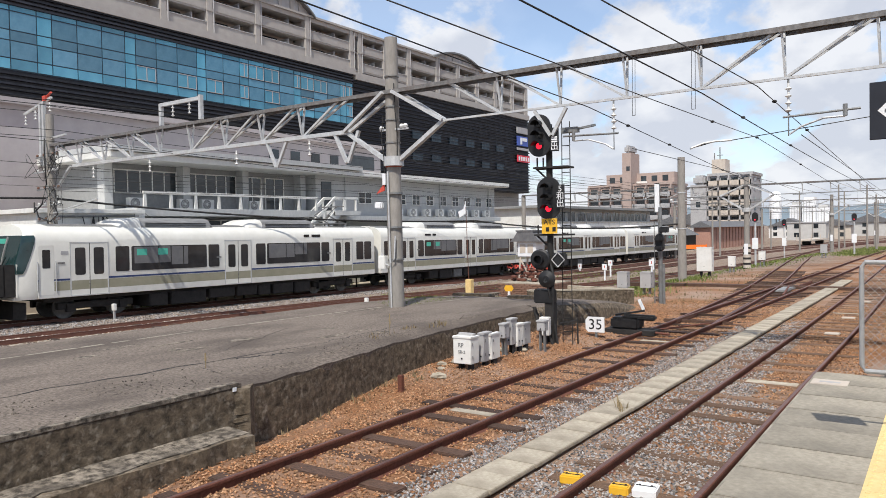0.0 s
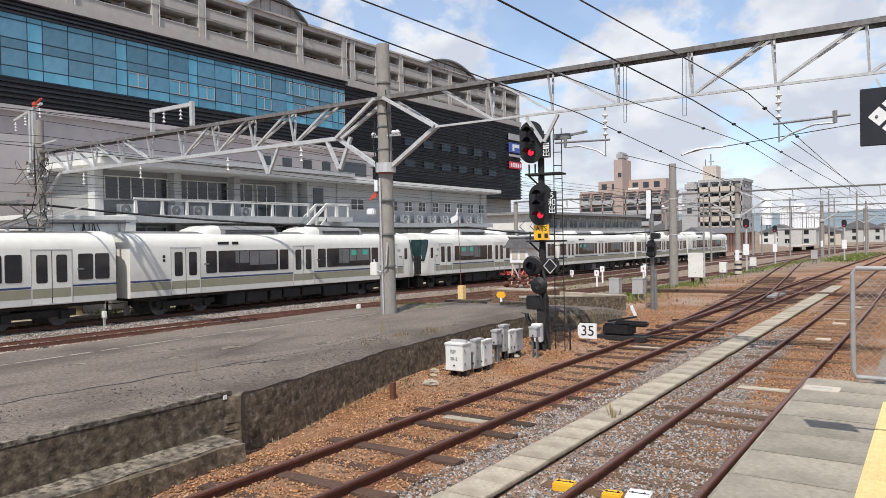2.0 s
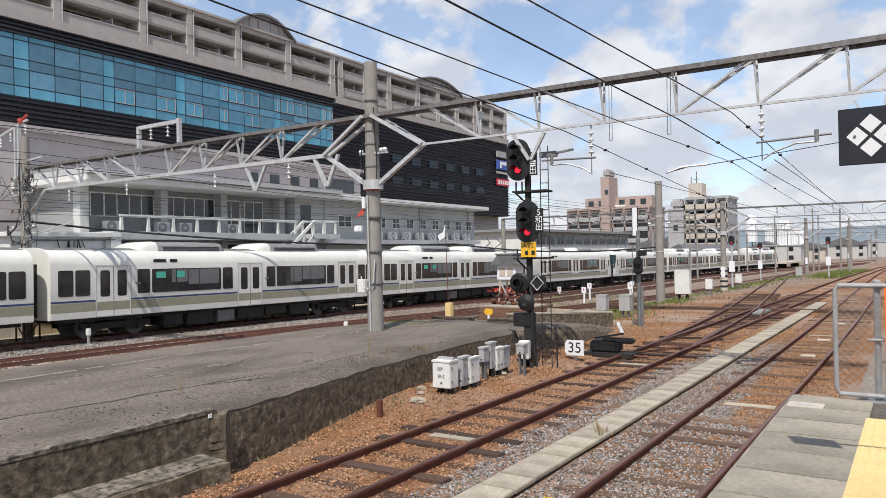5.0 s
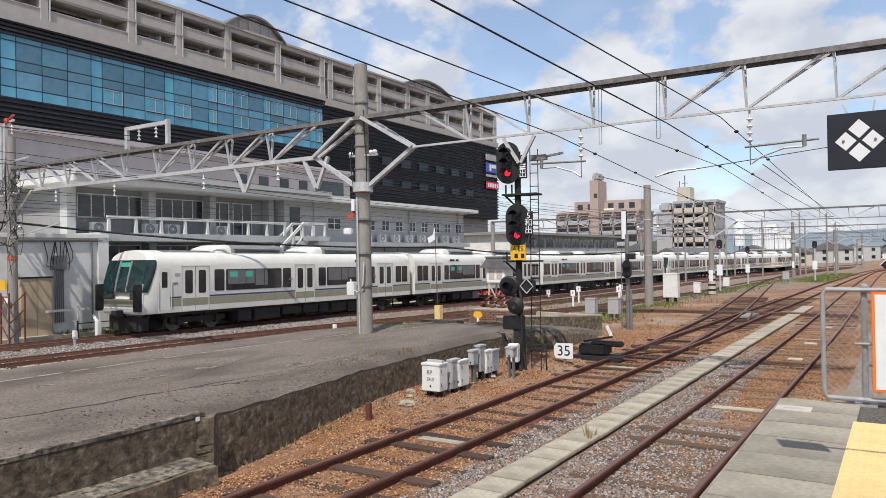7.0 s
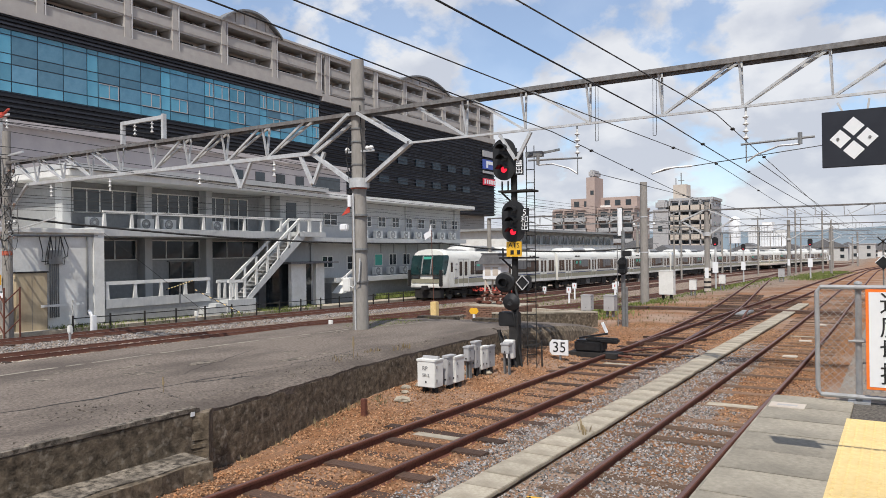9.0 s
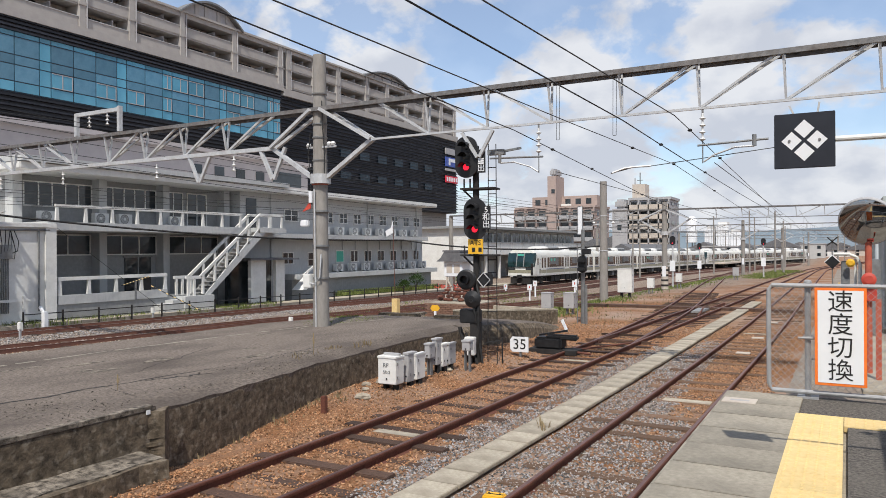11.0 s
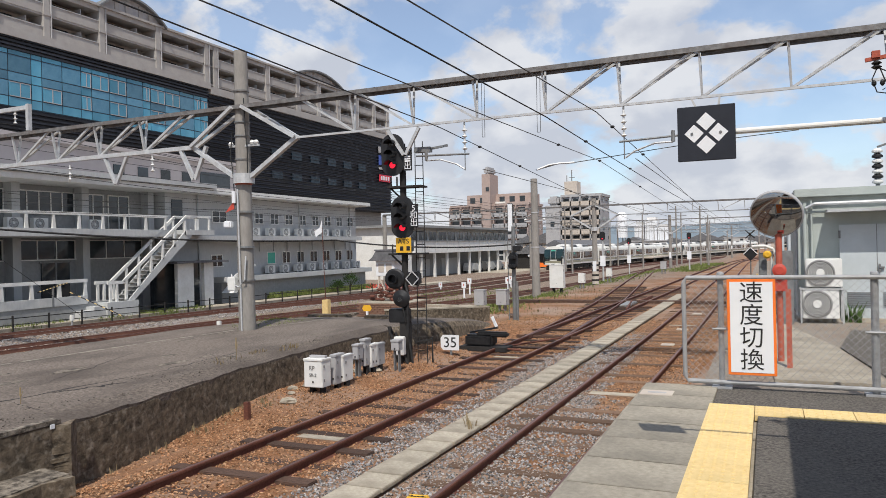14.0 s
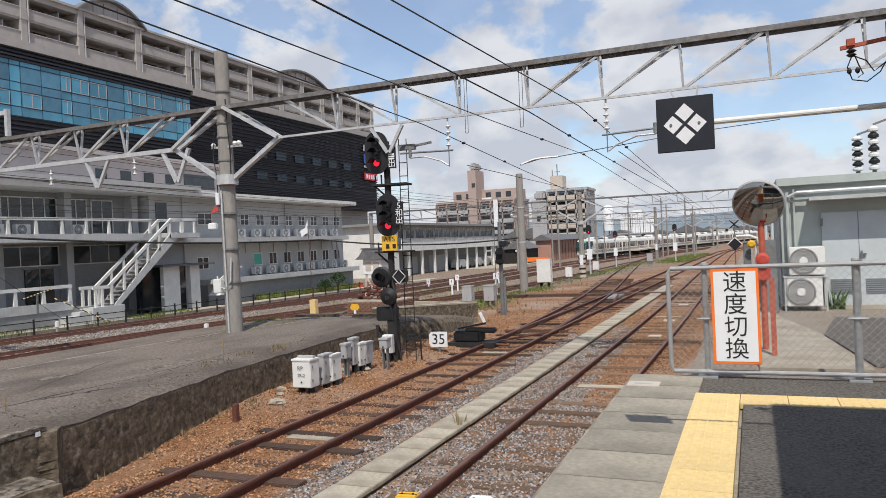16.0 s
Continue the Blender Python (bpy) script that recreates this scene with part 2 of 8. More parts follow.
M["white"] = surface("white_paint", (0.66, 0.66, 0.63), (0.76, 0.755, 0.725), scale=6, rough=0.6, bump=0.06, stain=(0.52, 0.50, 0.45), stain_scale=1.6, stain_amount=0.35)
M["steelwhite"] = surface("galvanised_steel", (0.42, 0.43, 0.435), (0.58, 0.59, 0.59), scale=9, rough=0.5, bump=0.06, metal=0.2, stain=(0.36, 0.33, 0.30), stain_scale=2.5, stain_amount=0.4)
M["steelgrey"] = surface("grey_steel", (0.15, 0.158, 0.163), (0.25, 0.26, 0.262), scale=9, rough=0.55, bump=0.08, metal=0.3, stain=(0.17, 0.13, 0.10), stain_scale=2, stain_amount=0.45)
M["polegrey"] = surface("spun_concrete", (0.22, 0.205, 0.185), (0.31, 0.29, 0.265), scale=12, rough=0.9, bump=0.2, stain=(0.22, 0.2, 0.175), stain_scale=1.5, stretch=(1, 1, 0.3))
M["black"] = surface("black_paint", (0.008, 0.008, 0.009), (0.02, 0.02, 0.021), scale=8, rough=0.5, bump=0.08)
M["blackmat"] = surface("dark_underframe", (0.012, 0.011, 0.011), (0.035, 0.032, 0.03), scale=5, rough=0.85, bump=0.2)
M["navy"] = surface("navy_sign_face", (0.011, 0.013, 0.02), (0.02, 0.023, 0.032), scale=5, rough=0.5, bump=0.03)
M["louvre"] = surface("dark_louvre", (0.010, 0.011, 0.016), (0.024, 0.027, 0.037), scale=2, rough=0.5, bump=0.05, each=0.45)
M["teal"] = surface("teal_glass", (0.06, 0.23, 0.34), (0.10, 0.32, 0.44), scale=0.35, rough=0.12, bump=0.0, spec=0.6, each=0.30, rough_vary=0.04)
M["tealgrey"] = surface("grey_vision_glass", (0.055, 0.165, 0.25), (0.11, 0.255, 0.35), scale=0.5, rough=0.12, bump=0.0, spec=0.6, each=0.32, rough_vary=0.04)
M["chord"] = surface("weathered_chord_steel", (0.10, 0.097, 0.094), (0.24, 0.235, 0.23), scale=7, rough=0.6, bump=0.1, metal=0.2, stain=(0.13, 0.085, 0.06), stain_scale=1.6, stain_amount=0.4)
M["dirt"] = surface("trodden_dirt", (0.15, 0.125, 0.10), (0.33, 0.29, 0.24), scale=26, rough=0.95, bump=0.6, stain=(0.20, 0.13, 0.085), stain_scale=0.9, stain_amount=0.6, detail=14)
M["tealframe"] = surface("dark_mullion", (0.02, 0.04, 0.055), (0.035, 0.06, 0.08), scale=4, rough=0.5, bump=0)
M["glass"] = surface("window_glass", (0.018, 0.022, 0.026), (0.04, 0.05, 0.056), scale=0.9, rough=0.08, bump=0, spec=0.6, rough_vary=0.03, each=0.4)
M["trainglass"] = surface("tinted_window", (0.02, 0.02, 0.022), (0.05, 0.05, 0.052), scale=0.7, rough=0.07, bump=0, spec=0.5, rough_vary=0.03)
M["blind"] = surface("lowered_blind", (0.12, 0.12, 0.125), (0.17, 0.17, 0.17), scale=3, rough=0.5, bump=0)
M["screen"] = surface("windscreen_glass", (0.007, 0.020, 0.021), (0.018, 0.046, 0.047), scale=1.2, rough=0.06, bump=0, spec=0.6, rough_vary=0.02)
M["trainwhite"] = surface("train_cream_white", (0.655, 0.65, 0.60), (0.72, 0.715, 0.665), scale=3, rough=0.35, bump=0.02, stain=(0.55, 0.53, 0.475), stain_scale=0.6, stain_amount=0.3, rough_vary=0.05)
M["olive"] = surface("train_olive_band", (0.25, 0.24, 0.17), (0.30, 0.285, 0.21), scale=3, rough=0.4, bump=0)
M["trainblue"] = surface("train_blue_line", (0.03, 0.045, 0.12), (0.04, 0.06, 0.15), scale=3, rough=0.4, bump=0)
M["trainlow"] = surface("train_grey_sill", (0.56, 0.555, 0.52), (0.64, 0.635, 0.60), scale=3, rough=0.45, bump=0.03)
M["trainroof"] = surface("train_roof_grey", (0.10, 0.10, 0.10), (0.19, 0.19, 0.185), scale=4, rough=0.7, bump=0.1)
M["green"] = surface("green_sticker", (0.06, 0.40, 0.30), (0.10, 0.48, 0.36), scale=9, rough=0.5, bump=0)
M["red"] = surface("red_paint", (0.42, 0.05, 0.035), (0.55, 0.08, 0.05), scale=7, rough=0.6, bump=0.05)
M["signred"] = surface("red_sign", (0.60, 0.03, 0.06), (0.68, 0.05, 0.08), scale=7, rough=0.5, bump=0)
M["signblue"] = surface("blue_sign", (0.05, 0.09, 0.35), (0.07, 0.12, 0.42), scale=7, rough=0.5, bump=0)
M["orange"] = surface("orange_paint", (0.80, 0.16, 0.02), (0.88, 0.21, 0.03), scale=7, rough=0.55, bump=0.03)
M["orangerust"] = surface("faded_red_pole", (0.36, 0.075, 0.045), (0.48, 0.125, 0.075), scale=12, rough=0.75, bump=0.15)
M["signwhite"] = surface("sign_white", (0.72, 0.73, 0.74), (0.78, 0.79, 0.80), scale=3, rough=0.4, bump=0)
M["ink"] = surface("black_lettering", (0.012, 0.012, 0.012), (0.02, 0.02, 0.02), scale=5, rough=0.5, bump=0)
M["atsyellow"] = surface("amber_plate", (0.70, 0.38, 0.02), (0.78, 0.45, 0.04), scale=5, rough=0.5, bump=0)
M["brick"] = surface("brick_red", (0.13, 0.065, 0.045), (0.22, 0.115, 0.08), scale=8, rough=0.9, bump=0.3, stain=(0.25, 0.2, 0.15), stain_scale=2)
# brown-pink tile, with the haze of distance greyed into its colour
M["apt"] = surface("hazed_brown_pink_tile", (0.355, 0.275, 0.24), (0.43, 0.335, 0.295), scale=1.5, rough=0.8, bump=0.03, stain=(0.32, 0.26, 0.235), stain_scale=0.2)
M["aptpale"] = surface("beige_tile", (0.46, 0.40, 0.34), (0.54, 0.48, 0.41), scale=1.5, rough=0.8, bump=0.03)
M["aptgrey"] = surface("balcony_grey", (0.33, 0.325, 0.33), (0.42, 0.415, 0.41), scale=1.5, rough=0.8, bump=0.03)
M["mall"] = surface("warm_grey_facade", (0.345, 0.322, 0.30), (0.41, 0.388, 0.362), scale=1.2, rough=0.85, bump=0.03, stain=(0.35, 0.33, 0.31), stain_scale=0.2)
M["mallpink"] = surface("mauve_grey_panel", (0.35, 0.315, 0.315), (0.415, 0.375, 0.37), scale=1.2, rough=0.85, bump=0.03, stain=(0.36, 0.33, 0.33), stain_scale=0.12)
M["roofdark"] = surface("slate_roof", (0.09, 0.09, 0.095), (0.17, 0.17, 0.175), scale=4, rough=0.8, bump=0.2)
M["shedred"] = surface("red_shed_boards", (0.34, 0.18, 0.14), (0.44, 0.26, 0.20), scale=4, rough=0.9, bump=0.2, stretch=(4, 4, 0.5))
M["grass"] = surface("trackside_grass", (0.085, 0.115, 0.032), (0.20, 0.23, 0.075), scale=3, rough=0.9, bump=0, island=0.5, spec=0.1)
M["dry"] = surface("dry_weed", (0.16, 0.12, 0.07), (0.28, 0.22, 0.13), scale=3, rough=0.95, bump=0, island=0.4, spec=0.1)
M["leaf"] = surface("shrub_leaf", (0.035, 0.075, 0.02), (0.09, 0.15, 0.04), scale=3, rough=0.8, bump=0, island=0.5, spec=0.2)
M["cable"] = surface("black_cable", (0.012, 0.012, 0.012), (0.03, 0.03, 0.03), scale=9, rough=0.7, bump=0)
M["wire"] = surface("copper_wire_patina", (0.045, 0.043, 0.04), (0.08, 0.075, 0.07), scale=9, rough=0.6, bump=0, metal=0.4)
M["ceramic"] = surface("porcelain", (0.60, 0.60, 0.58), (0.72, 0.72, 0.70), scale=6, rough=0.25, bump=0)
M["rightwall"] = surface("green_grey_panel", (0.36, 0.40, 0.375), (0.43, 0.47, 0.44), scale=3, rough=0.6, bump=0.04, stain=(0.33, 0.35, 0.33), stain_scale=0.6)
M["doorgrey"] = surface("steel_door_paint", (0.44, 0.48, 0.49), (0.50, 0.54, 0.55), scale=3, rough=0.5, bump=0.02)
M["mirror"] = surface("mirror_face", (0.30, 0.30, 0.31), (0.36, 0.36, 0.36), scale=3, rough=0.04, bump=0, metal=1.0, rough_vary=0.01)
M["canopy"] = surface("brown_canopy", (0.16, 0.12, 0.085), (0.24, 0.185, 0.13), scale=5, rough=0.8, bump=0.15)
M["hill"] = surface("hazy_hill", (0.24, 0.31, 0.37), (0.29, 0.36, 0.42), scale=0.01, rough=1, bump=0, spec=0)
M["redglow"] = glow("red_lamp", (1.0, 0.02, 0.05), 1.1)
M["farwall"] = surface("pale_house_wall", (0.52, 0.51, 0.49), (0.62, 0.61, 0.59), scale=1, rough=0.85, bump=0.03, each=0.25)

# ---- mesh helpers ----


class Shape:
    """Collects corners and faces for one mesh."""

    def __init__(self):
        self.v, self.f = [], []

    def add(self, pts, faces):
        b = len(self.v)
        self.v += [tuple(p) for p in pts]
        self.f += [tuple(b + i for i in f) for f in faces]
        return self

    def box(self, x0, x1, y0, y1, z0, z1):
        p = [(x, y, z) for z in (z0, z1) for y in (y0, y1) for x in (x0, x1)]
        return self.add(p, [(0, 2, 3, 1), (4, 5, 7, 6), (0, 1, 5, 4), (1, 3, 7, 5), (3, 2, 6, 7), (2, 0, 4, 6)])

    def beam(self, a, b, w, h, up=(0, 0, 1)):
        a, b = Vector(a), Vector(b)
        d = (b - a).normalized()
        u = Vector(up)
        if abs(d.dot(u)) > 0.98:
            u = Vector((0, 1, 0))
        s = d.cross(u).normalized() * w / 2
        t = s.cross(d).normalized() * h / 2
        p = [q + i * s + j * t for q in (a, b) for i, j in ((-1, -1), (1, -1), (1, 1), (-1, 1))]
        return self.add(p, [(3, 2, 1, 0), (4, 5, 6, 7), (0, 1, 5, 4), (1, 2, 6, 5), (2, 3, 7, 6), (3, 0, 4, 7)])

    def rod(self, a, b, r, r2=None, n=8, caps=True):
        a, b = Vector(a), Vector(b)
        r2 = r if r2 is None else r2
        d = (b - a).normalized()
        u = Vector((0, 0, 1)) if abs(d.z) < 0.95 else Vector((1, 0, 0))
        s = d.cross(u).normalized()
        t = s.cross(d)
        p = []
        for q, rr in ((a, r), (b, r2)):
            for k in range(n):
                g = 2 * math.pi * k / n
                p.append(q + rr * (math.cos(g) * s + math.sin(g) * t))
        f = [(k, k + n, (k + 1) % n + n, (k + 1) % n) for k in range(n)]
        if caps:
            f += [tuple(range(n)), tuple(range(2 * n - 1, n - 1, -1))]
        return self.add(p, f)

    def tube(self, pts, r, n=6):
        pts = [Vector(q) for q in pts]
        rings = []
        for i, q in enumerate(pts):
            d = (pts[min(i + 1, len(pts) - 1)] - pts[max(i - 1, 0)]).normalized()
            u = Vector((0, 0, 1)) if abs(d.z) < 0.9 else Vector((1, 0, 0))
            s = d.cross(u).normalized()
            t = s.cross(d)
            rings += [q + r * (math.cos(2 * math.pi * k / n) * s + math.sin(2 * math.pi * k / n) * t) for k in range(n)]
        f = [(i * n + k, i * n + (k + 1) % n, (i + 1) * n + (k + 1) % n, (i + 1) * n + k) for i in range(len(pts) - 1) for k in range(n)]
        return self.add(rings, f + [tuple(range(n - 1, -1, -1)), tuple(range((len(pts) - 1) * n, len(pts) * n))])

    def prism(self, poly, d):
        """A flat outline pushed along d."""
        n, d = len(poly), Vector(d)
        p = [Vector(q) for q in poly] + [Vector(q) + d for q in poly]
        return self.add(p, [tuple(range(n - 1, -1, -1)), tuple(range(n, 2 * n))] + [(k, (k + 1) % n, (k + 1) % n + n, k + n) for k in range(n)])

    def sweep(self, prof, path, closed=True):
        """prof: (side, up) pairs; path: points that run level along y."""
        n, rows = len(prof), []
        for i, q in enumerate(path):
            a, b = Vector(path[max(i - 1, 0)]), Vector(path[min(i + 1, len(path) - 1)])
            d = (b - a).normalized()
            s = Vector((d.y, -d.x, 0)).normalized()
            rows += [Vector(q) + u * s + Vector((0, 0, w)) for u, w in prof]
        f, m = [], n if closed else n - 1
        for i in range(len(path) - 1):
            for k in range(m):
                f.append((i * n + k, i * n + (k + 1) % n, (i + 1) * n + (k + 1) % n, (i + 1) * n + k))
        if closed:
            f += [tuple(range(n - 1, -1, -1)), tuple(range((len(path) - 1) * n, len(path) * n))]
        return self.add(rows, f)

    def lathe(self, at, prof, n=16, axis="z"):
        at, p = Vector(at), []
        for r, h in prof:
            for k in range(n):
                g = 2 * math.pi * k / n
                c, s = r * math.cos(g), r * math.sin(g)
                p.append(at + (Vector((c, s, h)) if axis == "z" else Vector((c, -h, s)) if axis == "y" else Vector((h, c, s))))
        f = [(i * n + k, i * n + (k + 1) % n, (i + 1) * n + (k + 1) % n, (i + 1) * n + k) for i in range(len(prof) - 1) for k in range(n)]
        f += [tuple(range(n - 1, -1, -1)), tuple(range((len(prof) - 1) * n, len(prof) * n))]
        return self.add(p, f)

    def data(self, name, material, bevel=0.0, smooth=False):
        me = bpy.data.meshes.new(name)
        me.from_pydata(self.v, [], self.f)
        bm = bmesh.new()
        bm.from_mesh(me)
        bmesh.ops.recalc_face_normals(bm, faces=bm.faces)
        if bevel:
            sharp = [e for e in bm.edges if len(e.link_faces) == 2 and e.calc_face_angle(0) > 0.6]
            bmesh.ops.bevel(bm, geom=sharp, offset=bevel, segments=2, affect="EDGES", clamp_overlap=True)
        bm.to_mesh(me)
        bm.free()
        if smooth:
            for q in me.polygons:
                q.use_smooth = True
            me.set_sharp_from_angle(angle=0.7)
        me.materials.append(material)
        return me


def thing(name, label, category, at=(0, 0, 0), group="", kind="", turn=0):
    ob = new(name)
    ob.empty_display_size = 0.2
    ob.matrix_basis = pose(*at, 0, 0, turn)
    return tagged(ob, label, category, group, kind)


def part(name, shape, material, parent=None, label="", bevel=0.0, smooth=False):
    ob = new(name, shape.data(name, material, bevel, smooth))
    if parent is not None:
        ob.parent = parent
    return tagged(ob, label)


def piece(name, mesh, parent, at=(0, 0, 0), turn=0.0):
    ob = new(name, mesh)
    ob.parent = parent
    ob.location, ob.rotation_euler = at, (0, 0, turn)
    return ob


def letters(text, size, material, parent, m, name="lettering", depth=0.004, spacing=1.0):
    """Flat characters standing in the x-z plane of m, facing -y."""
    cu = bpy.data.curves.new(name, "FONT")
    cu.body, cu.size, cu.extrude, cu.align_x, cu.align_y, cu.space_line = text, size, depth / 2, "CENTER", "CENTER", spacing
    tmp = new("tmp", cu)
    bpy.context.view_layer.update()
    me = bpy.data.meshes.new_from_object(tmp.evaluated_get(bpy.context.evaluated_depsgraph_get()))
    bpy.data.objects.remove(tmp)
    me.transform(m @ pose(0, 0, 0, 90, 0, 0))
    me.materials.clear()
    me.materials.append(material)
    ob = new(name, me)
    ob.parent = parent
    return ob


def smooth_path(knots, step):
    """Points (x, y) at even steps of y through knots (y, x), eased."""
    ys, xs = [k[0] for k in knots], [k[1] for k in knots]
    g = [(xs[min(i + 1, len(xs) - 1)] - xs[max(i - 1, 0)]) / (ys[min(i + 1, len(xs) - 1)] - ys[max(i - 1, 0)]) for i in range(len(xs))]
    out, y = [], ys[0]
    while y <= ys[-1] + 1e-6:
        i = max(0, min(len(ys) - 2, sum(1 for q in ys if q <= y) - 1))
        h = ys[i + 1] - ys[i]
        u = (y - ys[i]) / h
        a, b, c, d = (2 * u**3 - 3 * u**2 + 1), (u**3 - 2 * u**2 + u), (-2 * u**3 + 3 * u**2), (u**3 - u**2)
        out.append((a * xs[i] + b * h * g[i] + c * xs[i + 1] + d * h * g[i + 1], y))
        y += step
    return out

# ---- ground ----
YARD = -0.30


def smoothstep(a, b, x):
    u = max(0.0, min(1.0, (x - a) / (b - a)))
    return u * u * (3 - 2 * u)


def drop_yard(y):
    """The yard falls gently away from the station."""
    return float(np.interp(y, [0, 65, 110, 160], [0, .65, .98, 1.15]))


def yz(y):
    return YARD - drop_yard(y)


def drop_near(y):
    return 1.15 * smoothstep(45, 170, y)


def fall(x, y):
    k = smoothstep(-9.5, -16.0, x)
    return (1 - k) * drop_near(y) + k * drop_yard(y)


def ground_height(x, y):
    """Bed of the near tracks a little under their rails, falling towards the yard."""
    near, yard = -0.13, YARD - 0.135
    h = near + (yard - near) * smoothstep(-9.5, -16.0, x) if x < -9.5 else near
    h += 0.06 * noise.noise(Vector((x * 0.5, y * 0.5, 0))) * (0.4 if abs(x + 4.1) < 3.2 or x < -15 else 1)
    if -9.0 < x < -6.6 and y < 24:
        h += smoothstep(-6.7, -7.9, x) * float(np.interp(y, [5.0, 7.0, 8.5, 10.0, 11.5, 14.0], [-.12, -.20, -.20, -.09, .07, .13]))
    if x < -6.6:
        h -= 0.10 * (1 - smoothstep(4.4, 5.6, y))
    return h - fall(x, y)


def build_ground():
    xs = [-3000, -900, -300, -150, -100, -70, -50, -40] + [-34 + 0.5 * i for i in range(67)] + [0.4, 6, 20, 60, 150, 400, 1000, 3000]
    ys = [-600, -150, -60, -30, -12, -4] + [0.5 * i for i in range(0, 80)] + [40 + 2 * i for i in range(0, 61)] + [180, 220, 300, 450, 800, 1500, 4000]
    s = Shape()
    v = [(x, y, ground_height(x, y) if -40 < x < 1 and -5 < y < 165 else (-0.13 if x > -9.5 else YARD - 0.135) - fall(x, y)) for y in ys for x in xs]
    w = len(xs)
    s.add(v, [(j * w + i, j * w + i + 1, (j + 1) * w + i + 1, (j + 1) * w + i) for j in range(len(ys) - 1) for i in range(w - 1)])
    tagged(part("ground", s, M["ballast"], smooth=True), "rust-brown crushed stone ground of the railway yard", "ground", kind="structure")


build_ground()

# ---- the old platform ----


def build_old_platform():
    p = thing("old_platform", "disused low platform with worn asphalt top and blackened concrete wall", "platform", kind="structure")
    near = [(-7.85, -30), (-7.85, 6.45), (-8.02, 6.6), (-8.12, 7.7), (-8.62, 10.7), (-8.75, 12.5), (-8.9, 15.2), (-8.85, 17.3)]
    far = [(-11.0, 18.6), (-12.6, 18.5), (-13.3, 17.2), (-14.05, 15.0), (-14.1, 13), (-14.3, 10), (-14.6, 0), (-14.8, -30)]
    ring = near + far
    worn_edge = near[2:]
    inner = [(x - .32, y) for x, y in worn_edge]
    shoulder = Shape()
    for (a, b), (c, d) in zip(zip(worn_edge[:-1], worn_edge[1:]), zip(inner[:-1], inner[1:])):
        m = max(2, int((b[1] - a[1]) / .18))
        for i in range(m):
            u, v = i / m, (i + 1) / m
            o0, o1 = (Vector((a[0] + (b[0] - a[0]) * q + .03 * noise.noise(Vector((0, 3.1 * (a[1] + (b[1] - a[1]) * q), 6))), a[1] + (b[1] - a[1]) * q, .50 + .035 * noise.noise(Vector((2, 2.3 * (a[1] + (b[1] - a[1]) * q), 1))))) for q in (u, v))
            i0, i1 = (Vector((c[0] + (d[0] - c[0]) * q, c[1] + (d[1] - c[1]) * q, .611)) for q in (u, v))
            shoulder.add([o0, i0, i1, o1, (o0.x - .02, o0.y, .3), (o1.x - .02, o1.y, .3)], [(0, 1, 2, 3), (0, 3, 5, 4)])
    part("worn_shoulder", shoulder, M["oldtop"], p, "rounded crumbling edge of the platform", smooth=True)
    ring = near[:2] + [(-8.02, 6.46)] + inner + far
    top = Shape().prism([(x, y, 0.56) for x, y in ring], (0, 0, 0.05))
    part("asphalt_top", top, M["oldtop"], p, "worn grey asphalt with pale patches")
    body = Shape().prism([(x * 0.999 - 0.01, y, -0.6) for x, y in ring], (0, 0, 1.155)).prism([(x, y, -.6) for x, y in worn_edge + inner[::-1]], (0, 0, 1.06))
    part("wall", body, M["oldwall"], p, "blackened, streaked concrete wall")
    lip = Shape()
    rnd = random.Random(5)
    y = -6.0
    while y < 6.3:
        d = rnd.uniform(0.3, 0.9)
        lip.box(-7.90 - rnd.uniform(0, 0.06), -7.846 + rnd.uniform(0, 0.012), y, min(y + d, 6.4), 0.57, 0.614 + rnd.uniform(0, .012))
        y += d
    part("edge_stone", lip, M["oldcap"], p, "pale chipped edge")
    brk_ = Shape()
    for i in range(14):
        z = -0.15 + 0.05 * i
        w = 0.10 + 0.09 * noise.noise(Vector((i * .9, 2, 0)))
        brk_.add([(-7.86, 6.42 - w, z), (-7.74 + .05 * noise.noise(Vector((i, 5, 1))), 6.5, z), (-7.95, 6.75, z), (-7.86, 6.42 - w, z + .05), (-7.74 + .05 * noise.noise(Vector((i + 1, 5, 1))), 6.5, z + .05), (-7.95, 6.75, z + .05)], [(0, 1, 4, 3), (1, 2, 5, 4), (3, 4, 5), (0, 2, 1)])
    part("broken_corner", brk_, M["oldwall"], p, "broken rubble corner of the wall")
    ledge = Shape()
    n = 44
    for i in range(n):
        y0, y1 = -10 + 16.2 * i / n, -10 + 16.2 * (i + 1) / n
        e0, e1 = (-7.34 + 0.13 * noise.noise(Vector((0, 2.3 * q, 3))) for q in (y0, y1))
        z0, z1 = (0.04 + 0.03 * noise.noise(Vector((4, 1.7 * q, 3))) for q in (y0, y1))
        ledge.add([(-7.9, y0, z0 + .02), (e0, y0, z0), (e1, y1, z1), (-7.9, y1, z1 + .02), (-7.9, y0, -.5), (e0 + .04, y0, -.5), (e1 + .04, y1, -.5), (-7.9, y1, -.5)],
                  [(0, 1, 2, 3), (1, 5, 6, 2), (0, 4, 5, 1), (3, 2, 6, 7)])
    part("ledge", ledge, M["oldwall"], p, "broken concrete ledge along the wall foot")
    cap = Shape()
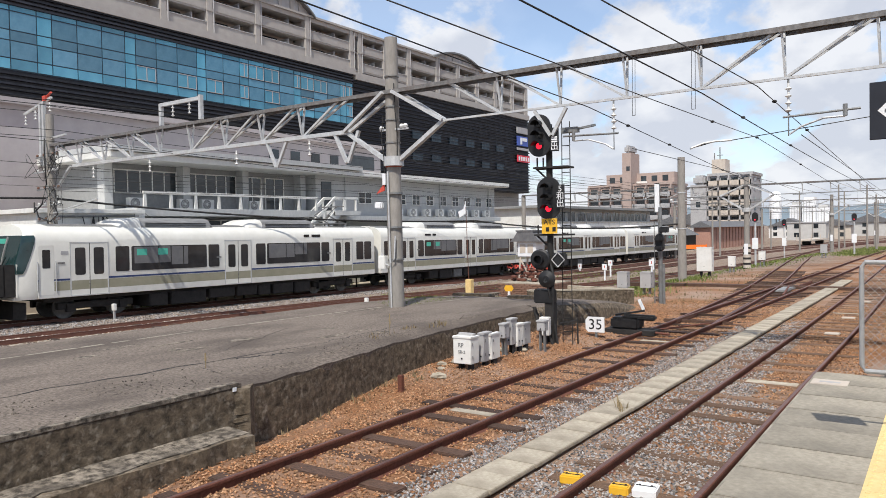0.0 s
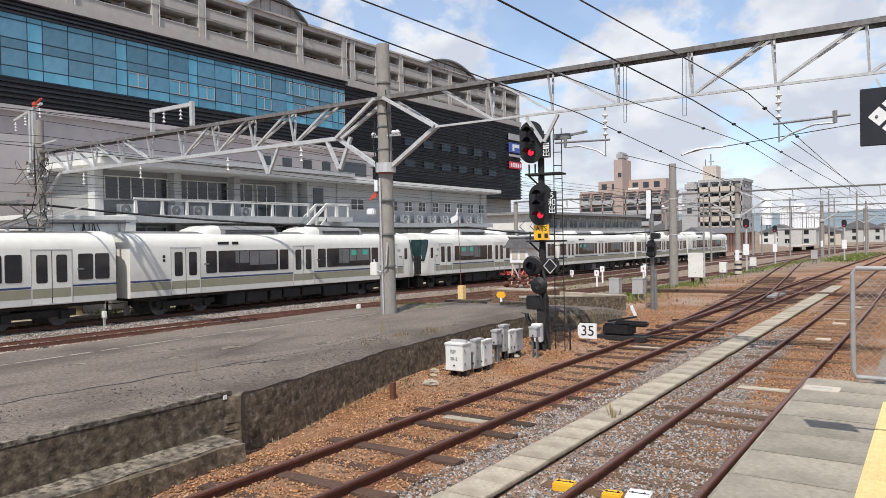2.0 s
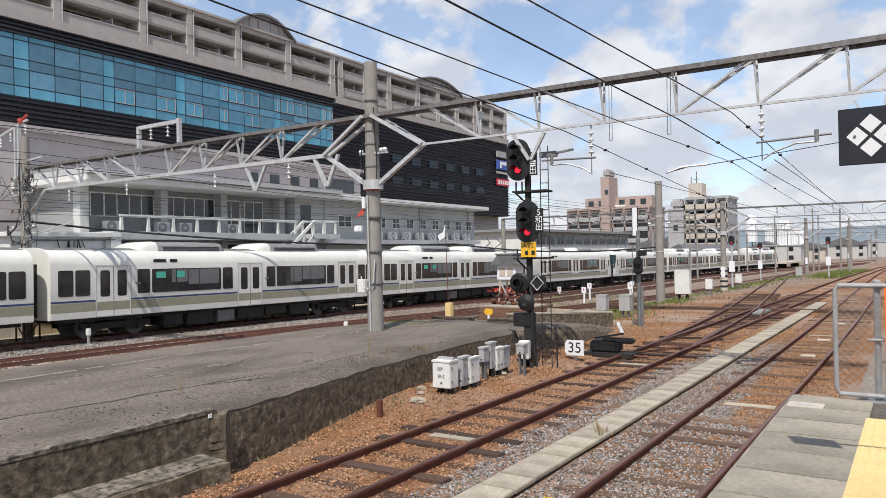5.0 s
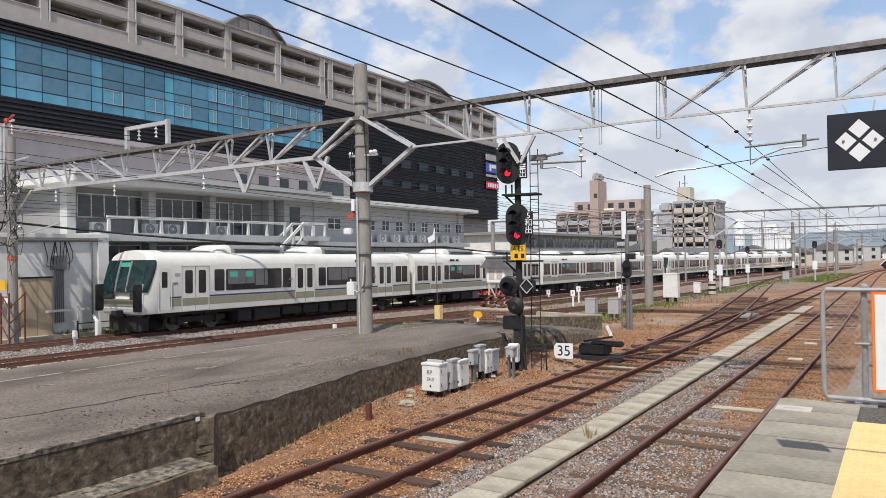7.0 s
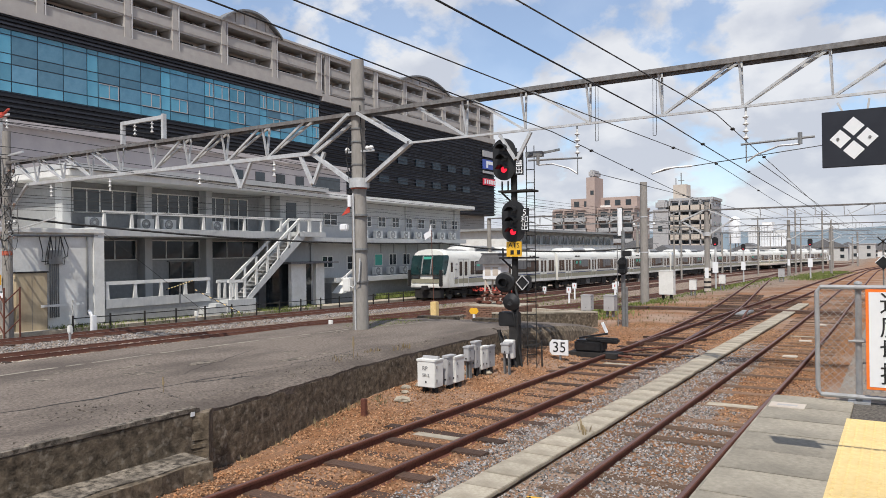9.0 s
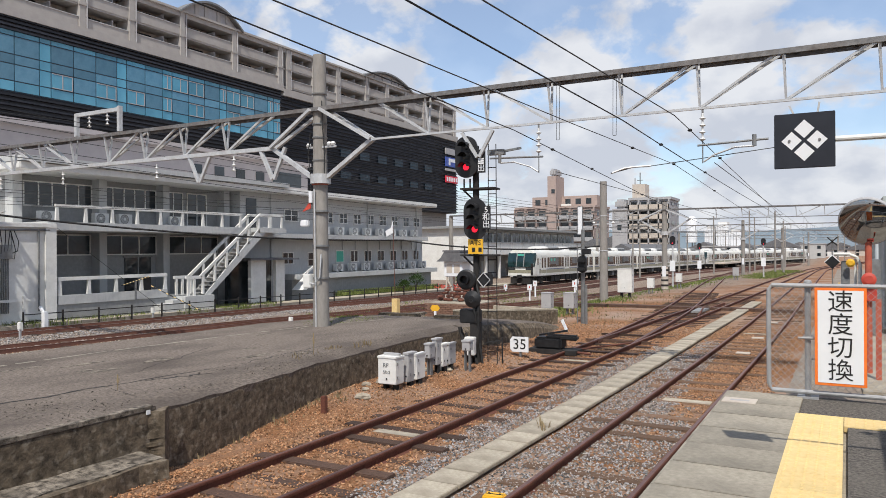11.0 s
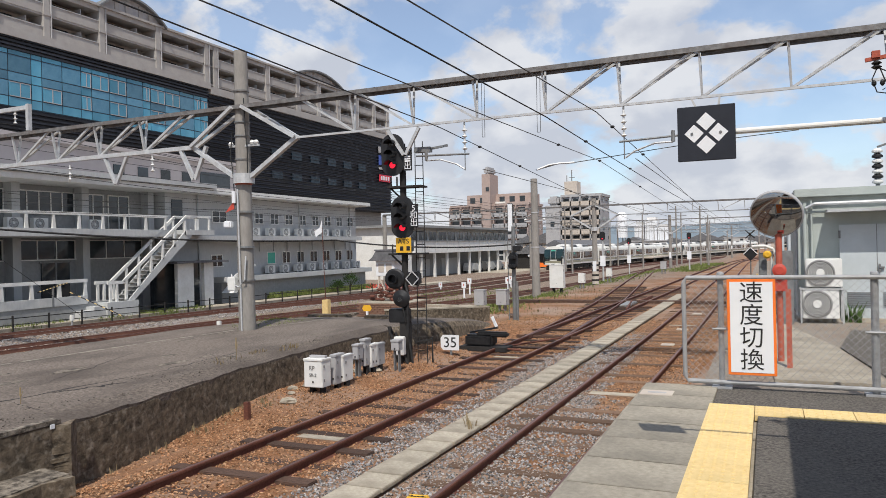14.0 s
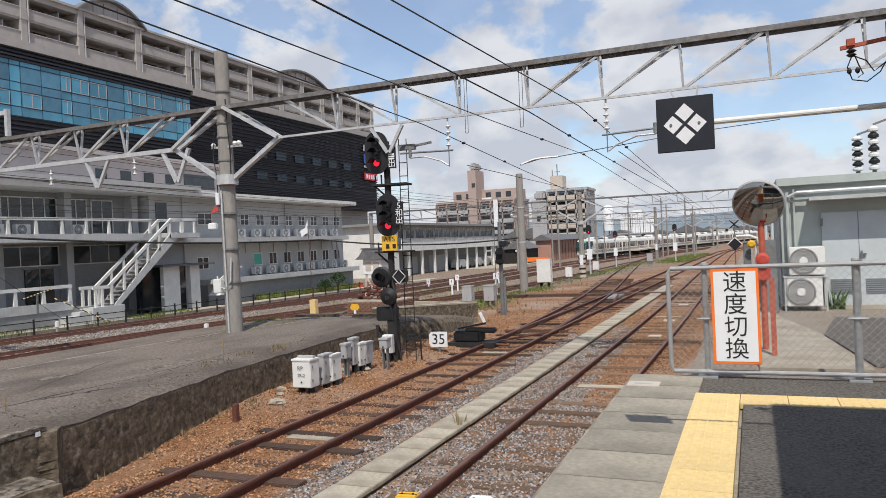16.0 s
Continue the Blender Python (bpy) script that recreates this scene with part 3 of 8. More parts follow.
    for i in range(n):
        y0, y1 = -10 + 16.2 * i / n, -10 + 16.2 * (i + 1) / n
        e0, e1 = (-7.42 + 0.2 * noise.noise(Vector((0, 2.9 * q, 8))) for q in (y0, y1))
        z0, z1 = (0.06 + 0.03 * noise.noise(Vector((4, 1.7 * q, 3))) for q in (y0, y1))
        cap.add([(-7.86, y0, z0 + .022), (e0, y0, z0), (e1, y1, z1), (-7.86, y1, z1 + .022), (-7.86, y0, z0 - .05), (e0, y0, z0 - .05), (e1, y1, z1 - .05), (-7.86, y1, z1 - .05)],
                [(0, 1, 2, 3), (1, 5, 6, 2), (0, 4, 5, 1), (3, 2, 6, 7)])
    part("ledge_cap", cap, M["oldcap"], p, "worn mortar cap, cracked and broken")
    # sloping end of the platform
    ramp, flank, rows = Shape(), Shape(), []
    for i in range(15):
        u = i / 14
        y, h = 17.0 + 6.8 * u, 0.60 - 0.74 * u**2.3
        w0 = -8.86 + 0.75 * smoothstep(17.0, 19.5, y) - 0.15 * u
        w1 = -12.2 + 1.9 * u
        rows.append([(w0 + 0.20 + 0.05 * noise.noise(Vector((y, 0, 0))), y, -0.45), (w0 + 0.06, y, h - 0.20), (w0 - 0.05, y, h - 0.06), (w0 - 0.22, y, h), (w0 - 0.9, y, h + .01), (w1, y, h), (w1 - 0.4, y, -0.6)])
    for a, b in zip(rows[:-1], rows[1:]):
        for k in range(6):
            (flank if k < 2 else ramp).add([a[k], a[k + 1], b[k + 1], b[k]], [(0, 1, 2, 3)])
    part("ramp", ramp, M["oldtop"], p, "sloping concrete end of the platform", smooth=True)
    part("ramp_wall", flank, M["oldwall"], p, "dark mossy flank of the sloping end", smooth=True)
    worn = [(-13.1, 0), (-12.95, 9.5), (-12.75, 12), (-12.3, 15.6), (-11.6, 17.2)]
    rl = random.Random(31)
    y = -6.0
    while y < 17.0:
        d = rl.uniform(.25, 1.3)
        a, b = (np.interp(q, [k[1] for k in worn], [k[0] for k in worn]) for q in (y, y + d))
        w0, w1 = rl.uniform(.02, .05), rl.uniform(.02, .05)
        part("painted_line", Shape().prism([(a - w0, y, .61), (a + w0, y + .02, .61), (b + w1, y + d, .61), (b - w1, y + d - .04, .61)], (0, 0, .004)), M["slab"], p, "faded white line")
        y += d + rl.uniform(.02, .22)
    # long jagged cracks, patches of mended asphalt and crumbled strips along the edge
    for n, (xa, ya, xb, yb, w) in enumerate(((-9.9, 4.0, -9.4, 9.5, .05), (-9.4, 9.5, -9.6, 12.2, .03), (-10.8, 1.0, -9.9, 4.0, .035), (-9.3, 6.9, -8.5, 6.7, .03), (-9.5, 7.6, -9.1, 8.6, .09), (-10.3, 8.0, -11.6, 11.0, .02))):
        left, right, k = [], [], 26
        for i in range(k + 1):
            u = i / k
            q = Vector((xa + (xb - xa) * u + .14 * noise.noise(Vector((u * 9, n, 0))), ya + (yb - ya) * u, .6115))
            g = w * (.25 + .75 * abs(noise.noise(Vector((u * 14, n, 4))))) * (1 - abs(2 * u - 1) ** 4)
            left.append((q.x - g, q.y, q.z)); right.append((q.x + g, q.y, q.z))
        part("crack", Shape().prism(left + right[::-1], (0, 0, .0015)), M["blackmat"], p, "dark open crack in the asphalt")
    rl = random.Random(12)
    for n in range(15):
        cx, cy = rl.uniform(-12.4, -8.7), rl.uniform(2.5, 15.5)
        cx = min(cx, -8.75 - .13 * max(0, cy - 7))
        rx, ry = rl.uniform(.05, .16), rl.uniform(.15, .5)
        ring_ = [(cx + rx * math.cos(a) * (1 + .5 * noise.noise(Vector((math.cos(a) * 2, math.sin(a) * 2, n)))), cy + ry * math.sin(a) * (1 + .5 * noise.noise(Vector((math.cos(a) * 2, math.sin(a) * 2, n + 40)))), .6105) for a in (2 * math.pi * k / 22 for k in range(22))]
        part("worn_patch", Shape().prism(ring_, (0, 0, .002 + .0003 * (n % 5))), M["oldcap"], p, "pale worn patch")
    curb = Shape().box(-14.5, -14.15, -20, 14.5, -0.5, 0.5)
    part("kerb", curb, M["oldwall"], p)
    mark = Shape().box(-7.852, -7.835, 6.30, 6.355, 0.52, 0.575)
    part("survey_mark", mark, M["signwhite"], p, "small white survey plate")
    trough = Shape().sweep([(-0.2, -0.1), (0.2, -0.1), (0.2, 0.05), (-0.2, 0.05)], [(-20.2, -20, -0.2), (-20.0, 15, -0.35), (-19.2, 24, -0.44), (-17.6, 34, -0.54)])
    tagged(part("cable_trough", trough, M["oldcap"]), "pale concrete cable trough beside the yard track", "trough", kind="structure")


build_old_platform()

# ---- the near platform ----
PZ = 1.06


def build_near_platform():
    p = thing("platform", "station platform of grey concrete slabs with yellow tactile paving", "platform", kind="structure")
    part("base", Shape().box(-1.09, 14, -14, 8.55, -0.5, PZ - 0.06), M["concrete"], p)
    part("asphalt_surface", Shape().box(0.0, 14, -14, 7.2, PZ - 0.06, PZ - 0.003), M["asphalt"], p, "grey worn asphalt")
    part("end_strip", Shape().box(-0.4, 14, 7.62, 8.55, PZ - 0.06, PZ - 0.012), M["asphalt"], p)
    g = Shape().box(-0.6, 40, 8.56, 60, -0.5, PZ - 0.07)
    tagged(part("gravel_yard", g, M["dirt"]), "brown gravel ground behind the mesh fence", "ground", kind="structure")
    path = Shape().prism([(0.15, 9.3, PZ - .068), (1.3, 9.3, PZ - .068), (1.0, 12.3, PZ - .068), (0.35, 15.4, PZ - .068), (0.0, 15.4, PZ - .068)], (0, 0, 0.03))
    tagged(part("concrete_path", path, M["concrete"]), "pale concrete path on the gravel", "path", kind="structure")
    road = Shape().prism([(1.35, 9.6, PZ - .068), (5, 9.4, PZ - .068), (7, 13, PZ - .068), (1.4, 14.6, PZ - .068), (1.05, 12.3, PZ - .068)], (0, 0, 0.02))
    tagged(part("asphalt_patch", road, M["asphalt"]), "grey asphalt patch on the gravel", "pavement", kind="structure")
    return p


near_platform = build_near_platform()

# ---- distant buildings: the large station block ----
K = 60 / 52


def BY(y):
    return y * K


def BZ(z):
    return 2.62 + (z - 2.62) * K


BX = -60.0


def build_big_block():
    b = thing("station_tower_block", "long grey apartment and shop block with teal glazing and dark louvres", "building", at=(0, 0, 0))
    y0, ym, y1 = BY(4), BY(59), BY(98.2)
    part("core", Shape().box(BX - 26, BX - 1.9, y0, y1 - 0.4, YARD, BZ(23.6)), M["mall"], b)
    part("glazed_wing", Shape().box(BX - 2.0, BX - 0.05, y0, ym - 0.3, BZ(14.0), BZ(18.4)), M["tealframe"], b)
    part("lower_wall", Shape().box(BX - 2.0, BX + 5, y0, ym - 6, YARD, BZ(9.6)), M["mallpink"], b, "mauve-grey panelled lower storeys")
    part("dark_core", Shape().box(BX - 2.0, BX - 0.10, ym - 0.3, y1, BZ(8.0), BZ(18.9)), M["louvre"], b)
    part("dark_band_lower", Shape().box(BX - 2.0, BX - 0.10, y0, ym - 0.3, BZ(9.4), BZ(14.0)), M["louvre"], b)
    part("dark_band_upper", Shape().box(BX - 2.0, BX - 0.10, y0, ym - 0.3, BZ(18.4), BZ(19.4)), M["louvre"], b)
    part("parapet", Shape().box(BX - 2.2, BX + 0.25, y0, ym, BZ(19.35), BZ(20.0)), M["mall"], b)
    part("parapet", Shape().box(BX - 2.2, BX + 0.25, ym + 0.02, y1, BZ(18.9), BZ(19.65)), M["mall"], b)
    # louvre blades
    blade = Shape().prism([(BX - 0.1, ym - 0.25, -0.1), (BX + 0.16, ym - 0.25, -0.1), (BX + 0.16, ym - 0.25, -0.05), (BX - 0.1, ym - 0.25, 0.13)], (0, y1 - ym + 0.35, 0)).data("louvre_blade", M["louvre"])
    z = BZ(8.2)
    while z < BZ(18.8):
        piece("louvre_blade", blade, b, (0, 0, z))
        z += 0.48
    low = Shape().box(BX - 0.1, BX + 0.12, y0, ym - 0.35, -0.08, 0.08).data("louvre_blade_low", M["louvre"])
    for k in range(13):
        piece("louvre_blade", low, b, (0, 0, BZ(9.6) + 0.40 * k))
    for k in range(4):
        piece("louvre_blade", low, b, (0, 0, BZ(18.45) + 0.33 * k))
    # teal panes between mullions
    ys, y = [], BY(23.9) - 20 * 1.75 * K
    pat = [1.78, 1.04, 1.82, 1.89, 1.85, 0.9, 1.81, 1.92, 1.9, 0.91, 1.82]
    k = 0
    while y < ym - 0.6:
        ys.append(y)
        y += pat[k % len(pat)] * K
        k += 1
    ys = [q for q in ys if q > y0] + [ym - 0.35]
    zs = [BZ(14.05), BZ(14.8), BZ(16.0), BZ(16.7), BZ(18.0), BZ(18.4)]
    for i in range(len(ys) - 1):
        for j in range(5):
            w, h = ys[i + 1] - ys[i] - 0.09, zs[j + 1] - zs[j] - 0.09
            pane = Shape().box(BX - 0.05, BX - 0.01, -w / 2, w / 2, -h / 2, h / 2).data("pane", M["teal" if j in (0, 4) or w < 1.2 else "tealgrey"])
            piece("pane", pane, b, (0, (ys[i] + ys[i + 1]) / 2, (zs[j] + zs[j + 1]) / 2))
    for i, j in ((18, 1), (20, 1), (22, 1), (24, 1), (26, 1), (29, 1), (24, 3), (25, 3), (26, 3), (28, 3), (29, 3), (30, 3), (32, 3), (33, 3), (35, 3), (36, 3), (33, 1), (36, 1)):
        if i < len(ys) - 1:
            a, c, z0, z1 = ys[i] + .12, ys[i + 1] - .12, zs[j] + .1, zs[j + 1] - .12
            part("opening_window", Shape().box(BX - 0.03, BX + 0.02, a, c, z0, z1), M["teal"], b, "opening window")
            part("window_frame", Shape().box(BX - 0.02, BX + 0.05, a, c, z0 - .06, z0).box(BX - 0.02, BX + 0.05, a, c, z1, z1 + .06).box(BX - 0.02, BX + 0.05, (a + c) / 2 - .04, (a + c) / 2 + .04, z0, z1).box(BX - 0.02, BX + 0.05, c - .05, c + .02, z0, z1), M["aptgrey"], b)
    # balconies, two storeys
    cols = [BY(q) for q in (8, 15, 22, 29, 36, 40.5, 45.8, 52.1, 58.6, 59.9, 64.2, 68.5, 74.4, 78.9, 83.6, 88.4, 93.2, 97.4)]
    for lev, (zb, zt) in enumerate(((19.95, 21.85), (21.85, 23.75))):
        part("balcony_floor", Shape().box(BX - 1.9, BX - 0.1, y0, y1 - .3, BZ(zb) - 0.12, BZ(zb) + 0.08), M["mall"], b)
        for i in range(len(cols) - 1):
            a, c = cols[i] + 0.3, cols[i + 1] - 0.3
            if c - a < 1.5:
                continue
            part("balcony_parapet", Shape().box(BX - 0.22, BX - 0.04, a, c, BZ(zb) + 0.05, BZ(zb) + 0.98), M["mall"], b)
            w = part("balcony_window", Shape().box(BX - 1.9, BX - 1.84, a + 0.5, a + (c - a) * 0.62, BZ(zb) + 0.1, BZ(zt) - 0.35), M["glass"], b)
            for q in (0.5, 1.2, 1.9):
                part("mullion", Shape().box(BX - 1.85, BX - 1.80, a + q, a + q + 0.06, BZ(zb) + 0.1, BZ(zt) - 0.35), M["steelgrey"], w)
            part("balcony_coping", Shape().box(BX - 0.26, BX + 0.02, a, c, BZ(zb) + 0.98, BZ(zb) + 1.04), M["plaster"], b)
            part("partition", Shape().box(BX - 1.8, BX - .3, a + (c - a) * .66, a + (c - a) * .66 + .06, BZ(zb) + .08, BZ(zt) - .5), M["aptgrey"], b)
            part("service_door", Shape().box(BX - 1.9, BX - 1.84, c - 1.5, c - 0.9, BZ(zb) + 0.1, BZ(zt) - 0.6), M["steelgrey"], b)
    part("lintel", Shape().box(BX - 1.95, BX + 0.02, y0, y1 - .3, BZ(23.55), BZ(23.95)), M["mall"], b)
    part("roof_edge", Shape().box(BX - 2.0, BX + 0.25, y0, y1, BZ(23.95), BZ(24.15)), M["mall"], b)
    for y in cols:
        part("column", Shape().box(BX - 1.9, BX + 0.12, y - 0.30, y + 0.30, BZ(19.6), BZ(23.95)), M["mall"], b)
        part("downpipe", Shape().rod((BX + .14, y + .42, BZ(19.7)), (BX + .14, y + .42, BZ(23.9)), .07), M["aptgrey"], b)
        part("capital", Shape().box(BX + .05, BX + .2, y - .38, y + .38, BZ(21.75), BZ(21.98)), M["mall"], b)
    for ya, yb, rise in ((BY(45.4), BY(53), 1.9), (BY(73.5), BY(84.7), 1.45)):
        arch, wall = Shape(), []
        for i in range(17):
            u = i / 16
            y = ya + (yb - ya) * u
            wall.append((BX - 0.6, y, BZ(24.0) + rise * (1 - (2 * u - 1) ** 2)))
        part("arched_gable", Shape().prism(wall, (0.5, 0, 0)), M["aptgrey"], b, "low arched gable")
        arch.prism([(BX - .9, q[1], q[2] + .11) for q in wall] + [(BX - .9, q[1], q[2] - .11) for q in wall[::-1]], (1.4, 0, 0))
        part("arched_roof", arch, M["steelgrey"], b)
        for f in (0.25, 0.4, 0.6, 0.75):
            part("gable_fin", Shape().box(BX - 0.12, BX + 0.02, ya + (yb - ya) * f, ya + (yb - ya) * f + 0.5, BZ(24.0), BZ(24.0) + rise * 0.75), M["mall"], b)
    # signs near the end
    for z0, z1, mm, lab in ((16.7, 17.6, "aptgrey", "pale emblem sign"), (14.9, 16.3, "signblue", "square blue sign"), (14.25, 14.6, "aptgrey", "thin pale sign"), (12.5, 13.5, "signred", "red sign with pale bars")):
        s = part("sign_panel", Shape().box(BX + 0.12, BX + 0.3, BY(94.3), BY(98.0), BZ(z0), BZ(z1)), M[mm], b, lab)
        if mm == "signred":
            for q in range(5):
                part("sign_bar", Shape().box(BX + 0.3, BX + 0.34, BY(94.6 + 0.7 * q), BY(95.0 + 0.7 * q), BZ(z0 + .2), BZ(z1 - .2)), M["signwhite"], s)
        if mm == "signblue":
            part("sign_bar", Shape().box(BX + 0.3, BX + 0.34, BY(95.2), BY(95.7), BZ(z0 + .2), BZ(z1 - .2)), M["signwhite"], s)
            part("sign_bar", Shape().box(BX + 0.3, BX + 0.34, BY(95.8), BY(97.2), BZ(z0 + .7), BZ(z1 - .2)), M["signwhite"], s)
    for i in range(6):
        for j in range(2):
            part("louvre_window", Shape().box(BX - 0.02, BX + 0.10, BY(69 + 3.9 * i), BY(71 + 3.9 * i), BZ(11.0 + 2.6 * j), BZ(11.9 + 2.6 * j)), M["tealframe"], b)


build_big_block()

# ---- the station office along the yard ----


def window_set(parent, x, y0, y1, z0, z1, panes=2, proud=0.05, bars=1):
    f = part("window", Shape().box(x - 0.05, x + 0.012, y0, y1, z0, z1), M["glass"], parent)
    t = 0.06
    part("frame", Shape().box(x, x + proud, y0 - t, y1 + t, z1, z1 + t).box(x, x + proud + .03, y0 - t - .03, y1 + t + .03, z0 - t, z0).box(x, x + proud, y0 - t, y0, z0, z1).box(x, x + proud, y1, y1 + t, z0, z1), M["white"], f)
    for k in range(1, panes):
        q = y0 + (y1 - y0) * k / panes
        part("glazing_bar", Shape().box(x + 0.01, x + proud - 0.008, q - 0.03, q + 0.03, z0, z1), M["white"], f)
    for k in range(bars):
        q = z0 + (z1 - z0) * (k + 1) / (bars + 1)
        part("glazing_bar", Shape().box(x + 0.01, x + proud - 0.012, y0, y1, q - 0.02, q + 0.02), M["white"], f)
    return f


def aircon(at, size=(0.32, 0.8, 0.6), turn=0, group="air conditioners", name="air_conditioner", label="white outdoor air conditioner unit with round fan grille"):
    """Fan side faces +x in its own space."""
    a = thing(name, label, "air conditioner", at, group, turn=turn)
    d, w, h = size
    part("casing", Shape().box(-d, 0, -w / 2, w / 2, 0.06, h), M["white"], a, bevel=0.015)
    part("fan_grille", Shape().lathe((0.0, -w * 0.1, h / 2 + 0.03), [(h * 0.42, 0.0), (h * 0.42, 0.018), (h * 0.38, 0.022), (h * 0.36, 0.006)], 20, "x"), M["podgrey"], a)
    part("fan_hub", Shape().lathe((0.008, -w * 0.1, h / 2 + 0.03), [(h * 0.13, 0.0), (h * 0.12, 0.024)], 12, "x"), M["white"], a)
    g = Shape()
    for k in range(5):
        r = h * (0.16 + 0.045 * k)
        for i in range(20):
            t0, t1 = 2 * math.pi * i / 20, 2 * math.pi * (i + 1) / 20
            g.beam((0.016, -w * .1 + r * math.cos(t0), h / 2 + .03 + r * math.sin(t0)), (0.016, -w * .1 + r * math.cos(t1), h / 2 + .03 + r * math.sin(t1)), 0.006, 0.006)
    part("grille", g, M["white"], a)
    part("foot", Shape().box(-d * 0.8, -d * 0.2, -w * 0.4, -w * 0.32, 0, 0.06).box(-d * 0.8, -d * 0.2, w * 0.32, w * 0.4, 0, 0.06), M["steelgrey"], a)
    return a


OX = -33.0


def build_office():
    b = thing("station_office", "long two-storey grey rendered station office with an outside gallery and stair", "building")
    part("wall", Shape().box(OX - 9, OX, 33.5, 55.7, YARD - 1.2, 6.3), M["plaster"], b, "grey-white rendered wall")
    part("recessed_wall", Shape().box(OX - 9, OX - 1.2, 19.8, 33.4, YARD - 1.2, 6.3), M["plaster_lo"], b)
    part("roof_slab", Shape().box(OX - 9.5, -31.8, 19.0, 56.3, 6.3, 6.62), M["white"], b, "projecting white roof slab", bevel=0.03)
    part("roof_slab_step", Shape().box(OX - 9.5, -31.6, 19.0, 36.5, 6.64, 6.9), M["plaster"], b)
    # gallery
    part("gallery_floor", Shape().box(OX - 1.2, -31.1, 19.8, 33.6, 3.55, 3.95), M["plaster"], b, "concrete gallery floor", bevel=0.02)
    part("gallery_floor", Shape().box(OX, -31.5, 33.6, 54.2, 3.34, 3.66), M["plaster"], b, bevel=0.02)
    for y in (19.95, 24.4, 28.4, 33.0):
        part("pillar", Shape().box(OX - 1.2, OX - 0.6, y - 0.22, y + 0.22, YARD - 1.2, 6.3), M["plaster"], b)
    part("gallery_rail", Shape().box(-31.22, -31.12, 20.2, 31.8, 4.62, 4.76), M["white"], b, "white rail", bevel=0.01)
    for k in range(9):
        y = 20.3 + k * 1.42
        part("rail_post", Shape().prism([(-31.23, y - .09, 3.95), (-31.23, y + .09, 3.95), (-31.23, y + .05, 4.62), (-31.23, y - .05, 4.62)], (0.10, 0, 0)), M["white"], b)
    for y0, y1, n in ((20.6, 24.1, 5), (24.7, 28.1, 5), (28.7, 30.0, 2), (30.4, 31.8, 2)):
        window_set(b, OX - 1.18, y0, y1, 4.85 if n > 2 else 4.1, 5.95, n, bars=0)
    for y0, y1 in ((20.4, 24.0), (24.8, 28.1), (28.9, 32.7)):
        window_set(b, OX - 1.18, y0, y1, 2.45, 3.4, 3, bars=0)
    part("entrance_door", Shape().box(OX - 1.2, OX - 1.12, 26.1, 27.75, 0.2, 2.25), M["glass"], b, "dark glazed double door")
    part("door_frame", Shape().box(OX - 1.2, OX - 1.10, 26.88, 26.96, 0.2, 2.25).box(OX - 1.2, OX - 1.10, 26.0, 27.85, 2.25, 2.33), M["steelgrey"], b)
    part("doorway", Shape().box(OX - 0.02, OX + 0.04, 34.0, 34.9, 4.0, 5.9), M["glass"], b)
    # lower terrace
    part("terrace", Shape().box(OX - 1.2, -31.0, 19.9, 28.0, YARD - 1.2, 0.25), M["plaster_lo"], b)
    part("terrace_wall", Shape().box(-31.08, -30.95, 20.2, 26.2, 0.2, 0.62), M["plaster"], b)
    part("terrace_rail", Shape().box(-31.08, -30.95, 20.2, 26.2, 1.28, 1.44), M["white"], b)
    for k in range(5):
        y = 20.3 + k * 1.45
        part("rail_post", Shape().prism([(-31.07, y - .1, .62), (-31.07, y + .1, .62), (-31.07, y + .06, 1.28), (-31.07, y - .06, 1.28)], (0.10, 0, 0)), M["white"], b)
    # rows of windows of the rendered wing
    for k in range(8):
        y = 41.9 + 1.77 * k
        window_set(b, OX, y, y + 0.85, 4.6, 5.3, 2)
    for k in range(7):
        y = 43.2 + 1.82 * k
        window_set(b, OX, y, y + 0.86, 1.72, 2.5, 2, bars=0)
    window_set(b, OX, 37.6, 38.9, 4.6, 5.3, 2)
    window_set(b, OX, 37.4, 38.4, 1.7, 2.4, 2)
    window_set(b, OX, 40.0, 40.9, 1.5, 2.4, 1)
    part("green_shutter", Shape().box(OX + .01, OX + .055, 43.2, 44.05, 1.72, 2.5), M["green"], b, "green closed shutter")
    part("plinth_ledge", Shape().box(OX, -31.9, 37.5, 56.5, 0.62, 0.98), M["plaster"], b, "concrete ledge carrying the units", bevel=0.02)
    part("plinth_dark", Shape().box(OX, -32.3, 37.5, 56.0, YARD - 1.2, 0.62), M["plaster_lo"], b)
    for k in range(10):
        y = 40.6 + 1.65 * k
        part("drain_pipe", Shape().rod((OX + .06, y, 2.6), (OX + .06, y, 3.3), 0.03), M["plaster_lo"], b)
    for y in (36.2, 47.2, 54.6):
        part("downpipe", Shape().rod((OX + .08, y, 0.9), (OX + .08, y, 6.3), 0.05), M["plaster"], b)
    # porch at the foot of the stair
    part("porch_wall", Shape().box(-31.6, -31.35, 32.7, 34.0, YARD - 1.2, 2.0).box(-31.6, -31.35, 34.9, 35.7, YARD - 1.2, 2.0), M["white"], b)
    part("porch_roof", Shape().box(OX, -30.9, 32.2, 36.6, 2.0, 2.12), M["roofdark"], b, "thin dark porch roof")
    part("porch_back", Shape().box(OX - .2, OX + .06, 32.4, 36.2, YARD - 1.2, 2.0), M["glass"], b)
